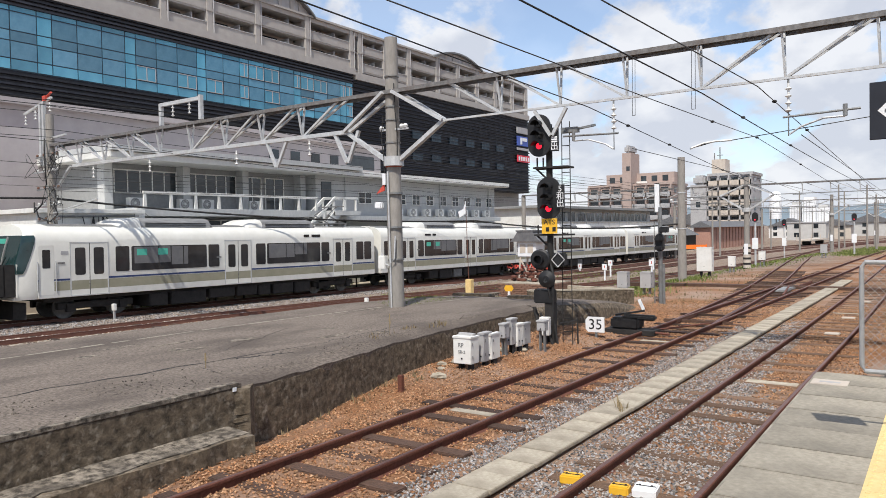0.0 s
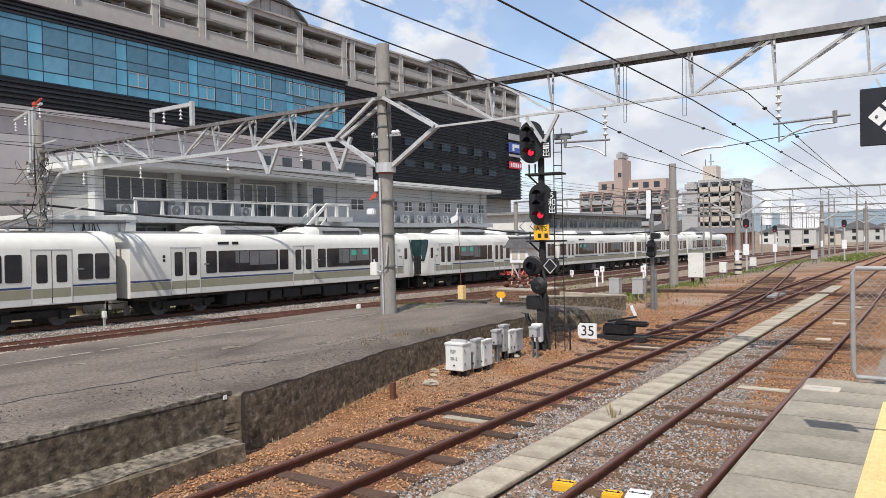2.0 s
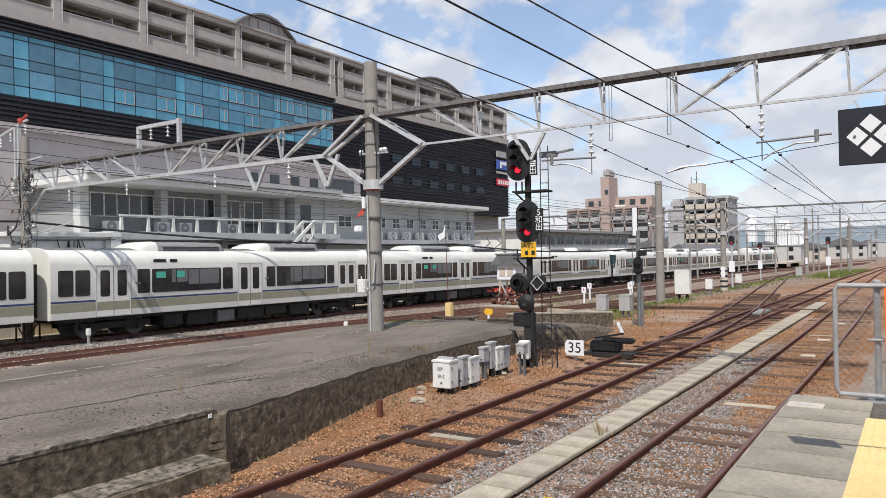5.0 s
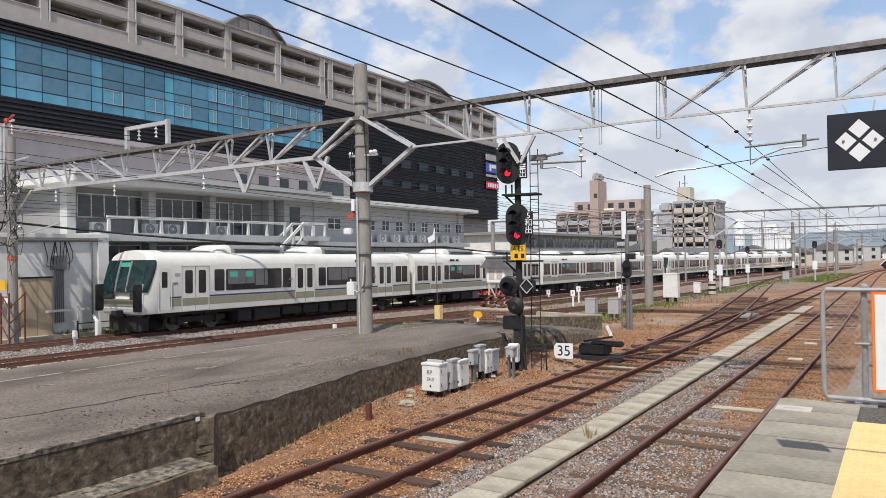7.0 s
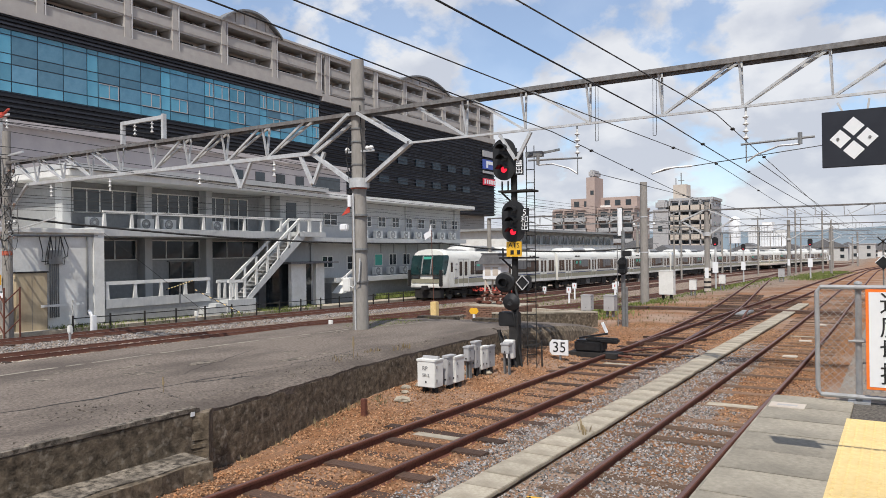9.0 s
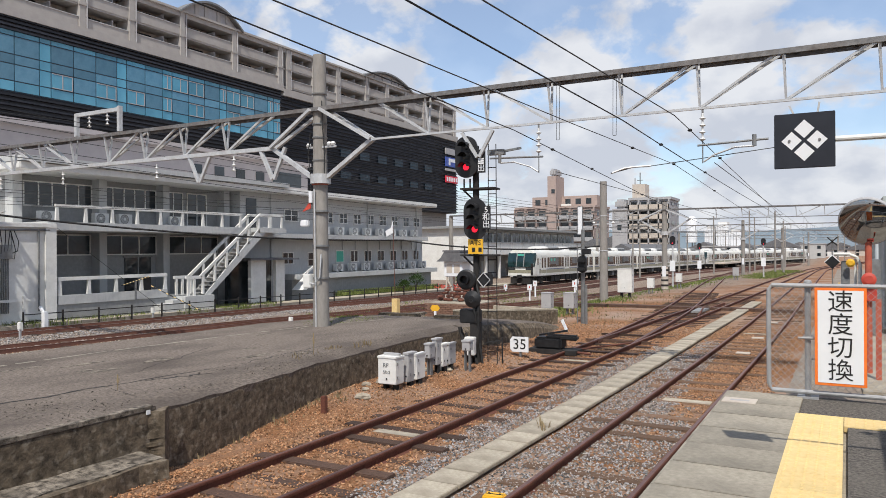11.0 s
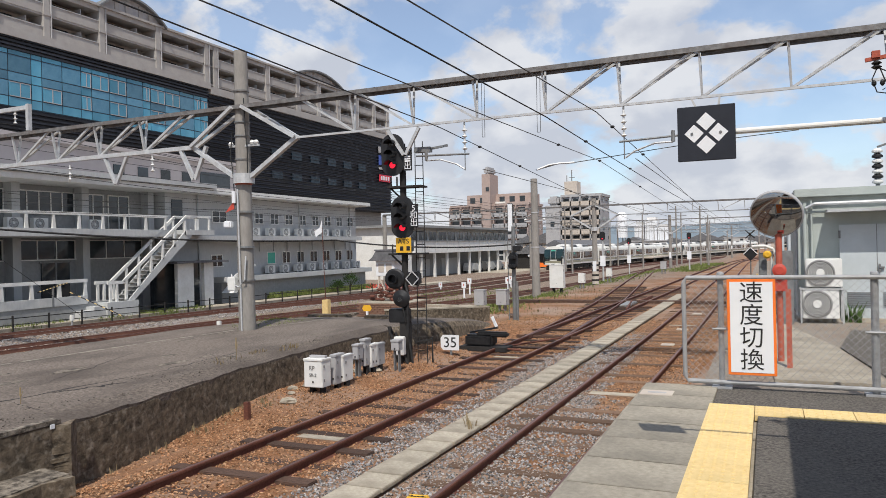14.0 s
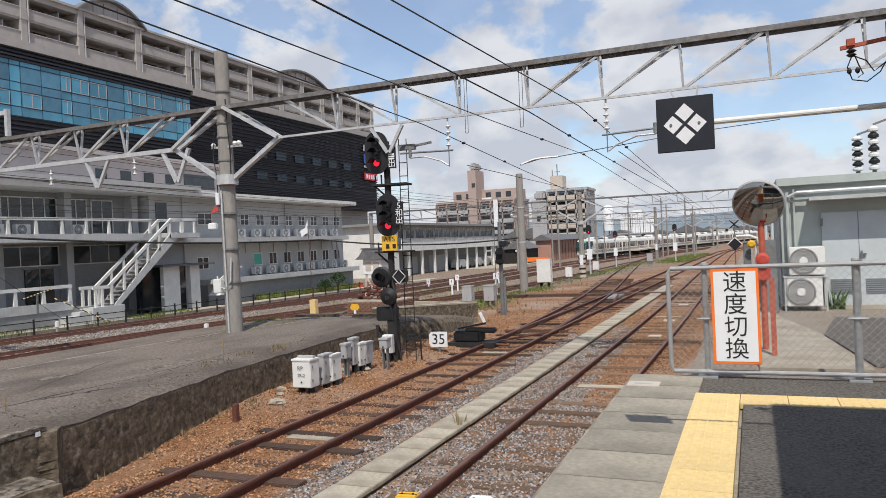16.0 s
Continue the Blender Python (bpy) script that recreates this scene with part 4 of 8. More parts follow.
    # outside stair
    st = part("stair_stringer", Shape().prism([(-30.45, 28.2, 0.15), (-30.45, 28.6, 0.15), (-30.45, 33.0, 3.62), (-30.45, 33.0, 3.98), (-30.45, 32.5, 3.9)], (-0.1, 0, 0)).prism([(-31.35, 28.2, 0.15), (-31.35, 28.6, 0.15), (-31.35, 33.0, 3.62), (-31.35, 33.0, 3.98), (-31.35, 32.5, 3.9)], (-0.1, 0, 0)), M["plaster"], b)
    tread = Shape().box(-31.4, -30.5, 0, 0.32, -0.05, 0).data("tread", M["plaster_lo"])
    for k in range(18):
        piece("tread", tread, b, (0, 28.15 + 0.255 * k, 0.32 + 0.2 * k))
    for x in (-30.5, -31.4):
        part("stair_rail", Shape().beam((x, 28.0, 1.2), (x, 32.6, 4.72), 0.1, 0.16).beam((x, 27.0, 1.18), (x, 28.05, 1.18), 0.1, 0.16).beam((x, 32.6, 4.72), (x, 34.6, 4.72), 0.1, 0.14), M["white"], b, "white stair rail")
        for k in range(6):
            y = 28.1 + 0.86 * k
            z = 0.3 + 0.2 * (y - 28.15) / 0.255
            part("rail_post", Shape().box(x - .05, x + .05, y, y + .13, max(.2, z), z + 0.95), M["white"], b)
        for y in (27.1, 27.5):
            part("rail_post", Shape().box(x - .05, x + .05, y, y + .13, .2, 1.12), M["white"], b)
        for y in (33.3, 34.4):
            part("rail_post", Shape().box(x - .05, x + .05, y, y + .12, 3.9, 4.7), M["white"], b)
    part("landing", Shape().box(-31.5, -30.4, 32.5, 34.8, 3.66, 3.95), M["plaster"], b)
    part("lower_landing", Shape().box(-31.5, -30.3, 26.8, 28.8, YARD - 1.2, 0.2), M["plaster"], b)
    part("step", Shape().box(-31.4, -30.4, 26.1, 26.8, YARD - 1.2, 0.05).box(-31.4, -30.4, 25.4, 26.1, YARD - 1.2, -0.12), M["plaster"], b)
    part("end_stair", Shape().prism([(-31.8, 36.9, 0.0), (-31.8, 37.3, 0), (-31.8, 38.6, .95), (-31.8, 38.2, .95)], (.9, 0, 0)).beam((-30.9, 36.9, .9), (-30.9, 38.4, 1.7), .08, .14).beam((-30.9, 38.4, 1.7), (-30.9, 39.2, 1.7), .08, .14), M["white"], b)
    for k in range(8):
        aircon((OX + .6, 41.3 + 1.75 * k, 3.66), group="units on the gallery")
    for k in range(8):
        aircon((OX + .6, 42.9 + 1.72 * k, 0.98), group="units on the ledge")
    for y in (21.3, 24.2, 25.6, 28.9):
        aircon((OX - .4, y, 3.95), group="units on the gallery")
    # upper set-back storey behind
    u = thing("upper_office", "mauve-grey upper storey set back above the office roof", "building")
    part("wall", Shape().box(-52, -40.0, 0, 48.5, 6.0, 9.6), M["mallpink"], u)
    part("side_wall", Shape().box(-52, -38.5, -14, 19.6, YARD - 1.2, 8.2), M["mallpink"], u, "plain mauve-grey side wall")
    part("cornice", Shape().prism([(-39.6, 0, 9.6), (-39.6, 0, 9.9), (-52, 0, 11.6), (-52, 0, 9.6)], (0, 48.5, 0)), M["mallpink"], u)
    for k in range(4):
        part("window", Shape().box(-40.02, -39.95, 36 + 2.1 * k, 36.9 + 2.1 * k, 7.4, 8.7), M["glass"], u)
    part("recess", Shape().box(-40.02, -39.94, 44.2, 47.6, 7.4, 8.9), M["glass"], u)
    part("recess_sill", Shape().box(-40.0, -39.8, 44.2, 47.6, 7.3, 7.75), M["mallpink"], u)
    # small white annex beside the pole
    a = thing("annex", "plain white annex with cable conduits on its wall", "building")
    part("wall", Shape().box(-37, -31.0, 15.2, 19.6, YARD - 1.2, 3.65), M["white"], a)
    part("roof_edge", Shape().box(-37.1, -30.85, 15.0, 20.1, 3.65, 3.85), M["white"], a, bevel=.02)
    part("wing_wall", Shape().box(-31.2, -30.9, 19.6, 20.1, YARD - 1.2, 3.65), M["white"], a)
    for k in range(5):
        part("conduit", Shape().rod((-30.93, 17.6 + .09 * k, 0.0), (-30.93, 17.6 + .09 * k, 2.9), 0.03), M["steelgrey"], a)
    part("conduit", Shape().rod((-30.93, 15.6, 3.5), (-30.93, 19.8, 3.55), 0.04).rod((-30.93, 19.3, 0), (-30.93, 19.3, 3.5), .04), M["steelgrey"], a)
    rc = random.Random(41)
    for k in range(9):
        y, z = 17.2 + .14 * k, rc.uniform(2.6, 3.2)
        part("cable", Shape().tube([(-30.9, 17.75, 2.4), (-30.86, y, z - .4), (-30.86, y + .05, z), (-30.9, y + rc.uniform(-.2, .3), 3.5)], .02, 5), M["cable"], a)
    part("junction_box", Shape().box(-31, -30.85, 17.5, 18.1, 2.3, 2.9), M["steelgrey"], a)
    part("white_rail", Shape().beam((-30.4, 16.9, .55), (-30.4, 18.8, .55), .06, .1).beam((-30.4, 18.3, -.4), (-30.4, 18.3, .75), .08, .08), M["white"], a)
    s = thing("storage_cabinet", "faded tan storage cabinet beside the yard", "cabinet", (-30.6, 14.6, YARD - .25))
    part("body", Shape().box(-1, 0.1, -1.0, .9, 0, 1.75), M["aptpale"], s, bevel=.02)
    part("lid", Shape().box(-1.05, .15, -1.05, .95, 1.75, 1.82), M["plaster_lo"], s)


build_office()


def build_second_office():
    b = thing("freight_office", "white two-storey office with a covered ground-floor car bay", "building")
    part("gable_wall", Shape().box(-52, -39.7, 77.8, 80, -2.0, 5.1), M["white"], b, "plain white end wall")
    part("upper_storey", Shape().box(-50, -40.6, 80, 119, 1.95, 5.1), M["plaster"], b)
    part("roof", Shape().box(-52.5, -38.9, 77.2, 120, 5.1, 5.4), M["plaster_lo"], b)
    part("gallery", Shape().box(-40.6, -39.2, 80.01, 119.5, 1.85, 2.2).box(-39.35, -39.2, 80.01, 119.5, 2.2, 3.35), M["white"], b, "white gallery parapet")
    part("back_wall", Shape().box(-50, -42.5, 80, 119, -2.0, 1.9), M["plaster_lo"], b)
    for k in range(10):
        part("parapet_rib", Shape().box(-39.2, -39.14, 82 + 3.9 * k, 82.12 + 3.9 * k, 2.2, 3.35), M["plaster"], b)
    part("parapet_coping", Shape().box(-39.42, -39.1, 80.01, 119.6, 3.35, 3.45), M["plaster_lo"], b)
    for k in range(10):
        part("post", Shape().box(-39.7, -39.4, 82.2 + 4.05 * k, 82.5 + 4.05 * k, -2.0, 1.9), M["white"], b)
    for k in range(12):
        window_set(b, -40.6, 80.8 + 3.1 * k, 83.2 + 3.1 * k, 3.5, 4.7, 2, bars=0)
    part("garage_door", Shape().box(-42.5, -42.4, 87, 91, -1.4, 1.0), M["plaster"], b)
    part("garage_door", Shape().box(-42.5, -42.4, 95, 101, -1.4, 1.0), M["plaster"], b)
    part("platform", Shape().box(-52, -33.8, 62, 125, -2.0, -1.35), M["concrete"], b)
    for k, c in enumerate(("white", "steelgrey", "white", "plaster")):
        v = thing("parked_car", "small pale hatchback parked under the office", "car", (-41.0, 103 + 3.6 * k, -1.35), "parked cars", turn=90)
        prof = [(-1.7, .25), (1.75, .25), (1.75, .75), (1.2, .95), (.5, 1.45), (-1.2, 1.48), (-1.7, .95)]
        part("body", Shape().prism([(x, -.75, z) for x, z in prof], (0, 1.5, 0)), M[c], v, bevel=.06)
        part("windscreen", Shape().add([(1.17, -.65, .99), (1.17, .65, .99), (.56, .6, 1.42), (.56, -.6, 1.42)], [(0, 1, 2, 3)]).add([(1.19, -.65, 1.0), (1.19, .65, 1.0), (.58, .6, 1.43), (.58, -.6, 1.43)], [(0, 1, 2, 3)]), M["glass"], v)
        for x in (-1.05, 1.1):
            for y in (-.76, .62):
                part("wheel", Shape().rod((x, y, .28), (x, y + .14, .28), .28, n=12), M["blackmat"], v)


build_second_office()


def far_house(name, x, y, w, d, h, roof, wall, label, gable=True, rows=1):
    b = thing(name, label, "house", (x, y, YARD - 1.35), "far houses")
    part("wall", Shape().box(-w / 2, w / 2, 0, d, 0, h), wall, b)
    if gable:
        part("roof", Shape().prism([(-w / 2 - .5, -.4, h), (w / 2 + .5, -.4, h), (0, -.4, h + w * .22)], (0, d + .8, 0)), roof, b)
    else:
        part("roof", Shape().box(-w / 2 - .2, w / 2 + .2, -.2, d + .2, h, h + .3), roof, b)
    n = max(2, int(w / 3))
    for r in range(rows):
        for k in range(n):
            q = -w / 2 + w * (k + .5) / n
            part("window", Shape().box(q - .55, q + .55, -.06, .02, h * (r + .4) / rows, h * (r + .4) / rows + 1.1), M["glass"], b)
    return b


def apartment(name, label, x0, x1, y, z1, storeys, wall, slab, bays, depth=14, tall=None):
    b = thing(name, label, "apartment building")
    base = YARD - 1.4
    part("wall", Shape().box(x0, x1, y, y + depth, base, z1), wall, b)
    part("roof", Shape().box(x0 - .3, x1 + .3, y - .3, y + depth, z1, z1 + .6), wall, b)
    hgt = (z1 - base) / storeys
    for s in range(storeys):
        z = base + hgt * s
        part("balcony", Shape().box(x0 - .1, x1 + .1, y - 1.3, y - 1.1, z + .05, z + 1.1).box(x0 - .1, x1 + .1, y - 1.3, y, z - .1, z + .08), slab, b)
        for k in range(bays):
            q0, q1 = x0 + (x1 - x0) * (k + .12) / bays, x0 + (x1 - x0) * (k + .72) / bays
            part("window", Shape().box(q0, q1, y - .05, y + .03, z + .2, z + hgt * .8), M["glass"], b)
        part("side_window", Shape().box(x1 - .02, x1 + .06, y + 2, y + 4, z + .9, z + hgt * .75).box(x1 - .02, x1 + .06, y + 8, y + 10, z + .9, z + hgt * .75), M["glass"], b)
    for k in range(bays + 1):
        q = x0 + (x1 - x0) * k / bays
        part("party_wall", Shape().box(q - .14, q + .14, y - 1.3, y, base, z1), wall, b)
    if tall:
        part("stair_tower", Shape().box(*tall[:2], y - 2, y + 5, base, tall[2]), wall, b)
        part("tower_top", Shape().box(tall[0] + .4, tall[1] - .4, y - 1.6, y + 4.6, tall[2], tall[2] + 2.2), M["aptgrey"], b, bevel=.5)
        part("tower_window", Shape().box(tall[0] + 1.2, tall[0] + 2.2, y - 2.06, y - 1.98, tall[2] - 5, tall[2] - 3.8), M["glass"], b)
    return b


apartment("apartment_block", "brown and grey tiled apartment block with a tall stair tower", -86, -62, 200, 14.2, 5, M["apt"], M["aptgrey"], 7, tall=(-75.3, -72.8, 23.4))
hb = thing("apartment_penthouse", "brown tiled upper storeys of the stepped apartment block", "apartment building")
part("wall", Shape().box(-82, -62.2, 203, 212, 14.8, 17.8), M["apt"], hb)
for q in range(6):
    part("window", Shape().box(-81 + 3.1 * q, -79.4 + 3.1 * q, 202.94, 203.02, 15.4, 17.0), M["glass"], hb)
part("white_frame", Shape().box(-75.2, -69.8, 202.4, 202.8, 15.0, 15.5).box(-75.2, -74.8, 202.4, 202.8, 14.8, 15.0), M["white"], hb)
apartment("apartment_block", "beige and grey apartment block with stacked balconies", -44.3, -35.2, 170, 13.7, 7, M["aptgrey"], M["aptpale"], 4, depth=10, tall=(-47.9, -44.4, 11.8))
ap = thing("lift_tower", "beige rooftop lift tower with an aerial", "tower")
part("wall", Shape().box(-44.2, -41.2, 172, 176, 14.3, 17.6), M["aptpale"], ap)
part("aerial", Shape().rod((-42.6, 173, 17.6), (-42.6, 173, 20.4), .12).rod((-43.3, 173, 18.6), (-41.9, 173, 18.6), .08).rod((-43.8, 173, 17.6), (-43.8, 173, 19.2), .1), M["steelgrey"], ap)

rnd = random.Random(11)
spots = [(-58, 185), (-66, 176), (-52, 178), (-30, 205), (-24, 220), (-40, 240), (-33, 255), (-18, 262), (-12, 290), (-26, 300), (-5, 330), (-60, 260), (-50, 290), (-16, 330), (6, 350), (18, 330), (30, 360), (-45, 345), (-75, 310), (-98, 240), (-108, 190), (-92, 180), (44, 380), (60, 360), (-2, 390), (24, 410)]
for i, (x, y) in enumerate(spots):
    g = rnd.random() < .6
    far_house("house", x + rnd.uniform(-2, 2), y, rnd.uniform(8, 14), rnd.uniform(7, 11), rnd.uniform(2.8, 4.6) if g else rnd.uniform(3.4, 5.4), M["roofdark"] if g else M["aptgrey"],
              M["farwall"] if rnd.random() < .7 else M["aptpale"], "distant pale house with a dark tiled roof" if g else "distant pale flat-roofed building", g, 2)
wt = thing("water_tower", "white round-topped water tower far beyond the yard", "tower", (-46.6, 260, YARD + 1.2))
part("tank", Shape().lathe((0, 0, 0), [(1.9, 3.5), (2.0, 10.6), (1.7, 11.8), (.9, 12.4), (.1, 12.6)], 18), M["signwhite"], wt, smooth=True)
part("leg", Shape().rod((-1.3, -.8, -3), (-1.3, -.8, 3.6), .2).rod((1.3, -.8, -3), (1.3, -.8, 3.6), .2).rod((0, 1.2, -3), (0, 1.2, 3.6), .2), M["steelgrey"], wt)
for x0, x1, z in ((-42, -38.8, 8.2), (-38.4, -34.4, 9.6), (-34.2, -30.5, 7.0)):
    w = thing("silo_building", "white industrial silo building far beyond the yard", "building", (0, 0, YARD + .9), "white silos")
    part("wall", Shape().box(x0, x1, 258, 266, -3, z), M["signwhite"], w)
    part("roof", Shape().box(x0 + .5, x1 - .5, 259, 265, z, z + 1.0), M["farwall"], w)
    for k in range(3):
        part("seam", Shape().box(x0 + .9 * (k + .5), x0 + .9 * (k + .5) + .1, 257.9, 258.02, 0, z - .3), M["aptgrey"], w)
sh = thing("red_shed", "long low shed of faded red boards with a dark roof", "shed")
part("wall", Shape().box(-36, -33.2, 128, 172, YARD - 1.6, 2.3), M["shedred"], sh)
part("roof", Shape().prism([(-37, 127.5, 2.3), (-32.6, 127.5, 2.3), (-34.8, 127.5, 3.4)], (0, 45, 0)), M["roofdark"], sh)
for k in range(18):
    part("board", Shape().box(-33.2, -33.12, 129 + 2.4 * k, 129.3 + 2.4 * k, YARD - 1.1, 2.2), M["brick"], sh)
bk = thing("black_shed", "black gabled trackside shed with an orange barrier beside it", "shed", (-36.8, 118, YARD - 1.1))
part("wall", Shape().box(-2, 2, 0, 7, 0, 2.6), M["blackmat"], bk)
part("roof", Shape().prism([(-2.5, -.4, 2.5), (2.5, -.4, 2.5), (0, -.4, 3.9)], (0, 8, 0)), M["roofdark"], bk)
part("lamp", Shape().lathe((.3, -.1, 2.2), [(.28, 0), (.22, .15), (.05, .2)], 12, "y"), M["signwhite"], bk)
ob_ = thing("orange_barrier", "orange site barrier at the shed", "barrier", (-33.4, 118, YARD - 1.1))
part("panel", Shape().box(-1.4, 2.2, 0, .12, .3, 1.0), M["orange"], ob_)
part("post", Shape().box(-1.4, -1.3, -.02, .14, 0, 1.1).box(2.1, 2.2, -.02, .14, 0, 1.1), M["orange"], ob_)
wl_ = thing("construction_wagon", "faded yellow flat wagon standing on a far siding", "wagon", (-22.0, 150, yz(150)), turn=-5)
part("deck", Shape().box(-1.3, 1.3, 0, 14, .8, 1.1), M["aptpale"], wl_)
part("stanchion", Shape().box(-1.3, -1.2, 0, .1, 1.1, 2.0).box(1.2, 1.3, 0, .1, 1.1, 2.0).box(1.2, 1.3, 7, 7.1, 1.1, 2.0).box(1.2, 1.3, 13.9, 14, 1.1, 2.0), M["aptpale"], wl_)
part("wheel", Shape().rod((-.7, 2, .43), (.7, 2, .43), .43, n=12).rod((-.7, 12, .43), (.7, 12, .43), .43, n=12), M["blackmat"], wl_)
# hills along the horizon
hs = Shape()
pts = []
for i in range(81):
    a = radians(-80 + 2 * i)
    pts.append((2600 * math.sin(a), 2600 * math.cos(a), 55 + 38 * noise.noise(Vector((i * .11, 3, 0))) + 12 * noise.noise(Vector((i * .5, 7, 0)))))
for a, b in zip(pts[:-1], pts[1:]):
    hs.add([(a[0], a[1], -5), (b[0], b[1], -5), b, a], [(0, 1, 2, 3)])
tagged(part("backdrop", hs, M["hill"]), "hazy blue hills along the horizon", "hills", kind="structure")

# ---- tracks ----
RAIL = [(-.065, -.15), (.065, -.15), (.06, -.135), (.012, -.118), (.012, -.045), (.033, -.035), (.033, -.006), (.026, 0), (-.026, 0), (-.033, -.006), (-.033, -.035), (-.012, -.045), (-.012, -.118), (-.06, -.135)]
RAILFAR = [(-.065, -.15), (.065, -.15), (.033, -.03), (.033, 0), (-.033, 0), (-.033, -.03)]
T4 = smooth_path([(-160, -28.07), (0, -28.07), (60, -28.07), (100, -28.0), (130, -26.3), (172, -21.0), (220, -11.3), (280, 0.5), (340, 13), (420, 30)], 2.0)


def bend(x, y, y0=120):
    return x + (0.0011 * (y - y0) ** 2 if y > y0 else 0)


def track(label, pts, z, detail, top, sleepers=None, zfun=None, group="yard tracks"):
    """pts: (x, y) along the middle of the track."""
    t = thing("railway_track", label, "railway track", group=group)
    for side in (-0.5665, 0.5665):
        path = []
        for i, (x, y) in enumerate(pts):
            a, b = pts[max(i - 1, 0)], pts[min(i + 1, len(pts) - 1)]
            d = Vector((b[0] - a[0], b[1] - a[1], 0)).normalized()
            path.append((x + side * d.y, y - side * d.x, zfun(y) if zfun else z))
        r = part("rail", Shape().sweep(RAIL if detail else RAILFAR, path), M["rail" if detail else "railfar"], t, "rust-brown steel rail")
        part("running_surface", Shape().sweep([(-.022, 0), (.022, 0), (.022, .003), (-.022, .003)], [(q[0], q[1], q[2] - .001) for q in path]), M[top], r)
    if sleepers:
        y0, y1, gap, mesh = sleepers
        k, acc = 0, y0
        rn = random.Random(int(y0 * 10) + int(gap * 100) + int(pts[0][0] * 10))
        while acc < y1:
            i = max(0, min(len(pts) - 2, sum(1 for q in pts if q[1] <= acc) - 1))
            u = (acc - pts[i][1]) / (pts[i + 1][1] - pts[i][1])
            x = pts[i][0] + u * (pts[i + 1][0] - pts[i][0])
            low = .004 if mesh is SLEEPER_DUSTY else 0
            if detail:
                for side in (-.5665, .5665):
                    piece("tie_plate", TIE_PLATE, t, (x + side, acc, (zfun(acc) if zfun else z) - .152))
            piece("sleeper", mesh, t, (x + rn.uniform(-.05, .05), acc, (zfun(acc) if zfun else z) - (.184 if detail else .175) - low + rn.uniform(-.016, .016)), rn.uniform(-.02, .02))
            acc += gap * rn.uniform(.94, 1.06)
            k += 1
    return t


TIE_PLATE = Shape().box(-.13, .13, -.08, .08, -.05, .012).box(-.115, -.085, -.06, -.03, .012, .04).box(.085, .115, .03, .06, .012, .04).data("tie_plate", M["rail"])
SLEEPER = Shape().box(-1.05, 1.05, -.11, .11, -.06, .075).data("sleeper", M["sleeper"], bevel=.012)
SLEEPER_DUSTY = Shape().box(-1.0, 1.0, -.11, .11, -.06, .075).data("sleeper", M["dusty"], bevel=.012)
T1 = [(x if y < 125 else bend(-3.1, y), y) for x, y in smooth_path([(-20, -2.62), (5, -2.59), (12, -2.53), (20, -2.44), (30, -2.42), (50, -2.55), (80, -2.8), (124, -3.1), (320, -3.1)], 2.0)]
T2 = [(x if y < 120 else bend(x, y), y) for x, y in smooth_path([(-20, -5.86), (5, -5.84), (20, -5.72), (30, -5.48), (50, -5.02), (100, -4.85), (320, -4.85)], 2.0)]
track("rusty platform-side railway track on timber sleepers", T1, 0.0, True, "railtop", (-3, 46, .68, SLEEPER_DUSTY), zfun=lambda y: -drop_near(y), group="near tracks")
track("rusty railway track running to a set of points", T2, 0.0, True, "railtop", (-3, 46, .68, SLEEPER), zfun=lambda y: -drop_near(y), group="near tracks")
TL = smooth_path([(20, -5.74), (26, -6.0), (33.5, -6.48), (60, -9.2), (90, -12.3), (125, -14.2), (170, -10)], 1.5)
track("rusty diverging track leading to the yard", TL, 0.0, True, "railtop", (27, 46, .68, SLEEPER), zfun=lambda y: -0.03 * smoothstep(26, 90, y) - fall(float(np.interp(y, [20, 60, 90, 125, 170], [-5.7, -9.2, -12.3, -14.2, -10])), y), group="near tracks")
track("railway track with worn bright rails, carrying the train", T4, YARD, False, "railshine", (-10, 90, .72, SLEEPER), zfun=yz)
TB = smooth_path([(-60, -23.55), (18, -23.5), (26, -23.0), (34, -22.0), (45, -21.6), (60, -21.6), (110, -21.4), (150, -17), (190, -8.5), (260, 5)], 1.5)
track("yard track with rusty rails beside the old platform", TB, YARD, False, "railtop", (-5, 80, .72, SLEEPER), zfun=yz)
TA = smooth_path([(20, -23.4), (28, -21.6), (38, -18.1), (46, -16.8), (70, -15.6), (110, -15.4), (150, -12), (200, -2)], 1.5)
track("yard siding with rusty rails and weeds", TA, YARD, False, "railtop", (24, 80, .72, SLEEPER), zfun=yz)
TC = smooth_path([(30, -27.9), (42, -26.2), (55, -24.9), (110, -24.7), (150, -20.4), (200, -9)], 1.5)
track("yard crossover track with rusty rails", TC, YARD, False, "railtop", (40, 80, .72, SLEEPER), zfun=yz)

# points: check rails, frog and the rodding
pt = thing("turnout_frog", "rusty cast crossing of the railway points", "points")
part("wing_rail", Shape().beam((-5.05, 29.5, -.05), (-5.55, 33.8, -.05), .06, .12).beam((-5.2, 33.6, -.05), (-5.1, 36.8, -.05), .06, .12), M["rail"], pt)
part("point_blade", Shape().beam((-6.26, 20.4, -.04), (-6.2, 26.0, -.04), .05, .1), M["railtop"], pt)
part("point_blade", Shape().beam((-5.2, 20.4, -.04), (-5.5, 26.0, -.04), .05, .1), M["railtop"], pt)
part("tie_bar", Shape().box(-6.75, -4.85, 20.8, 20.86, -.1, -.04), M["sleeper"], pt)
part("tie_bar", Shape().box(-6.75, -4.85, 22.4, 22.45, -.1, -.04), M["sleeper"], pt)
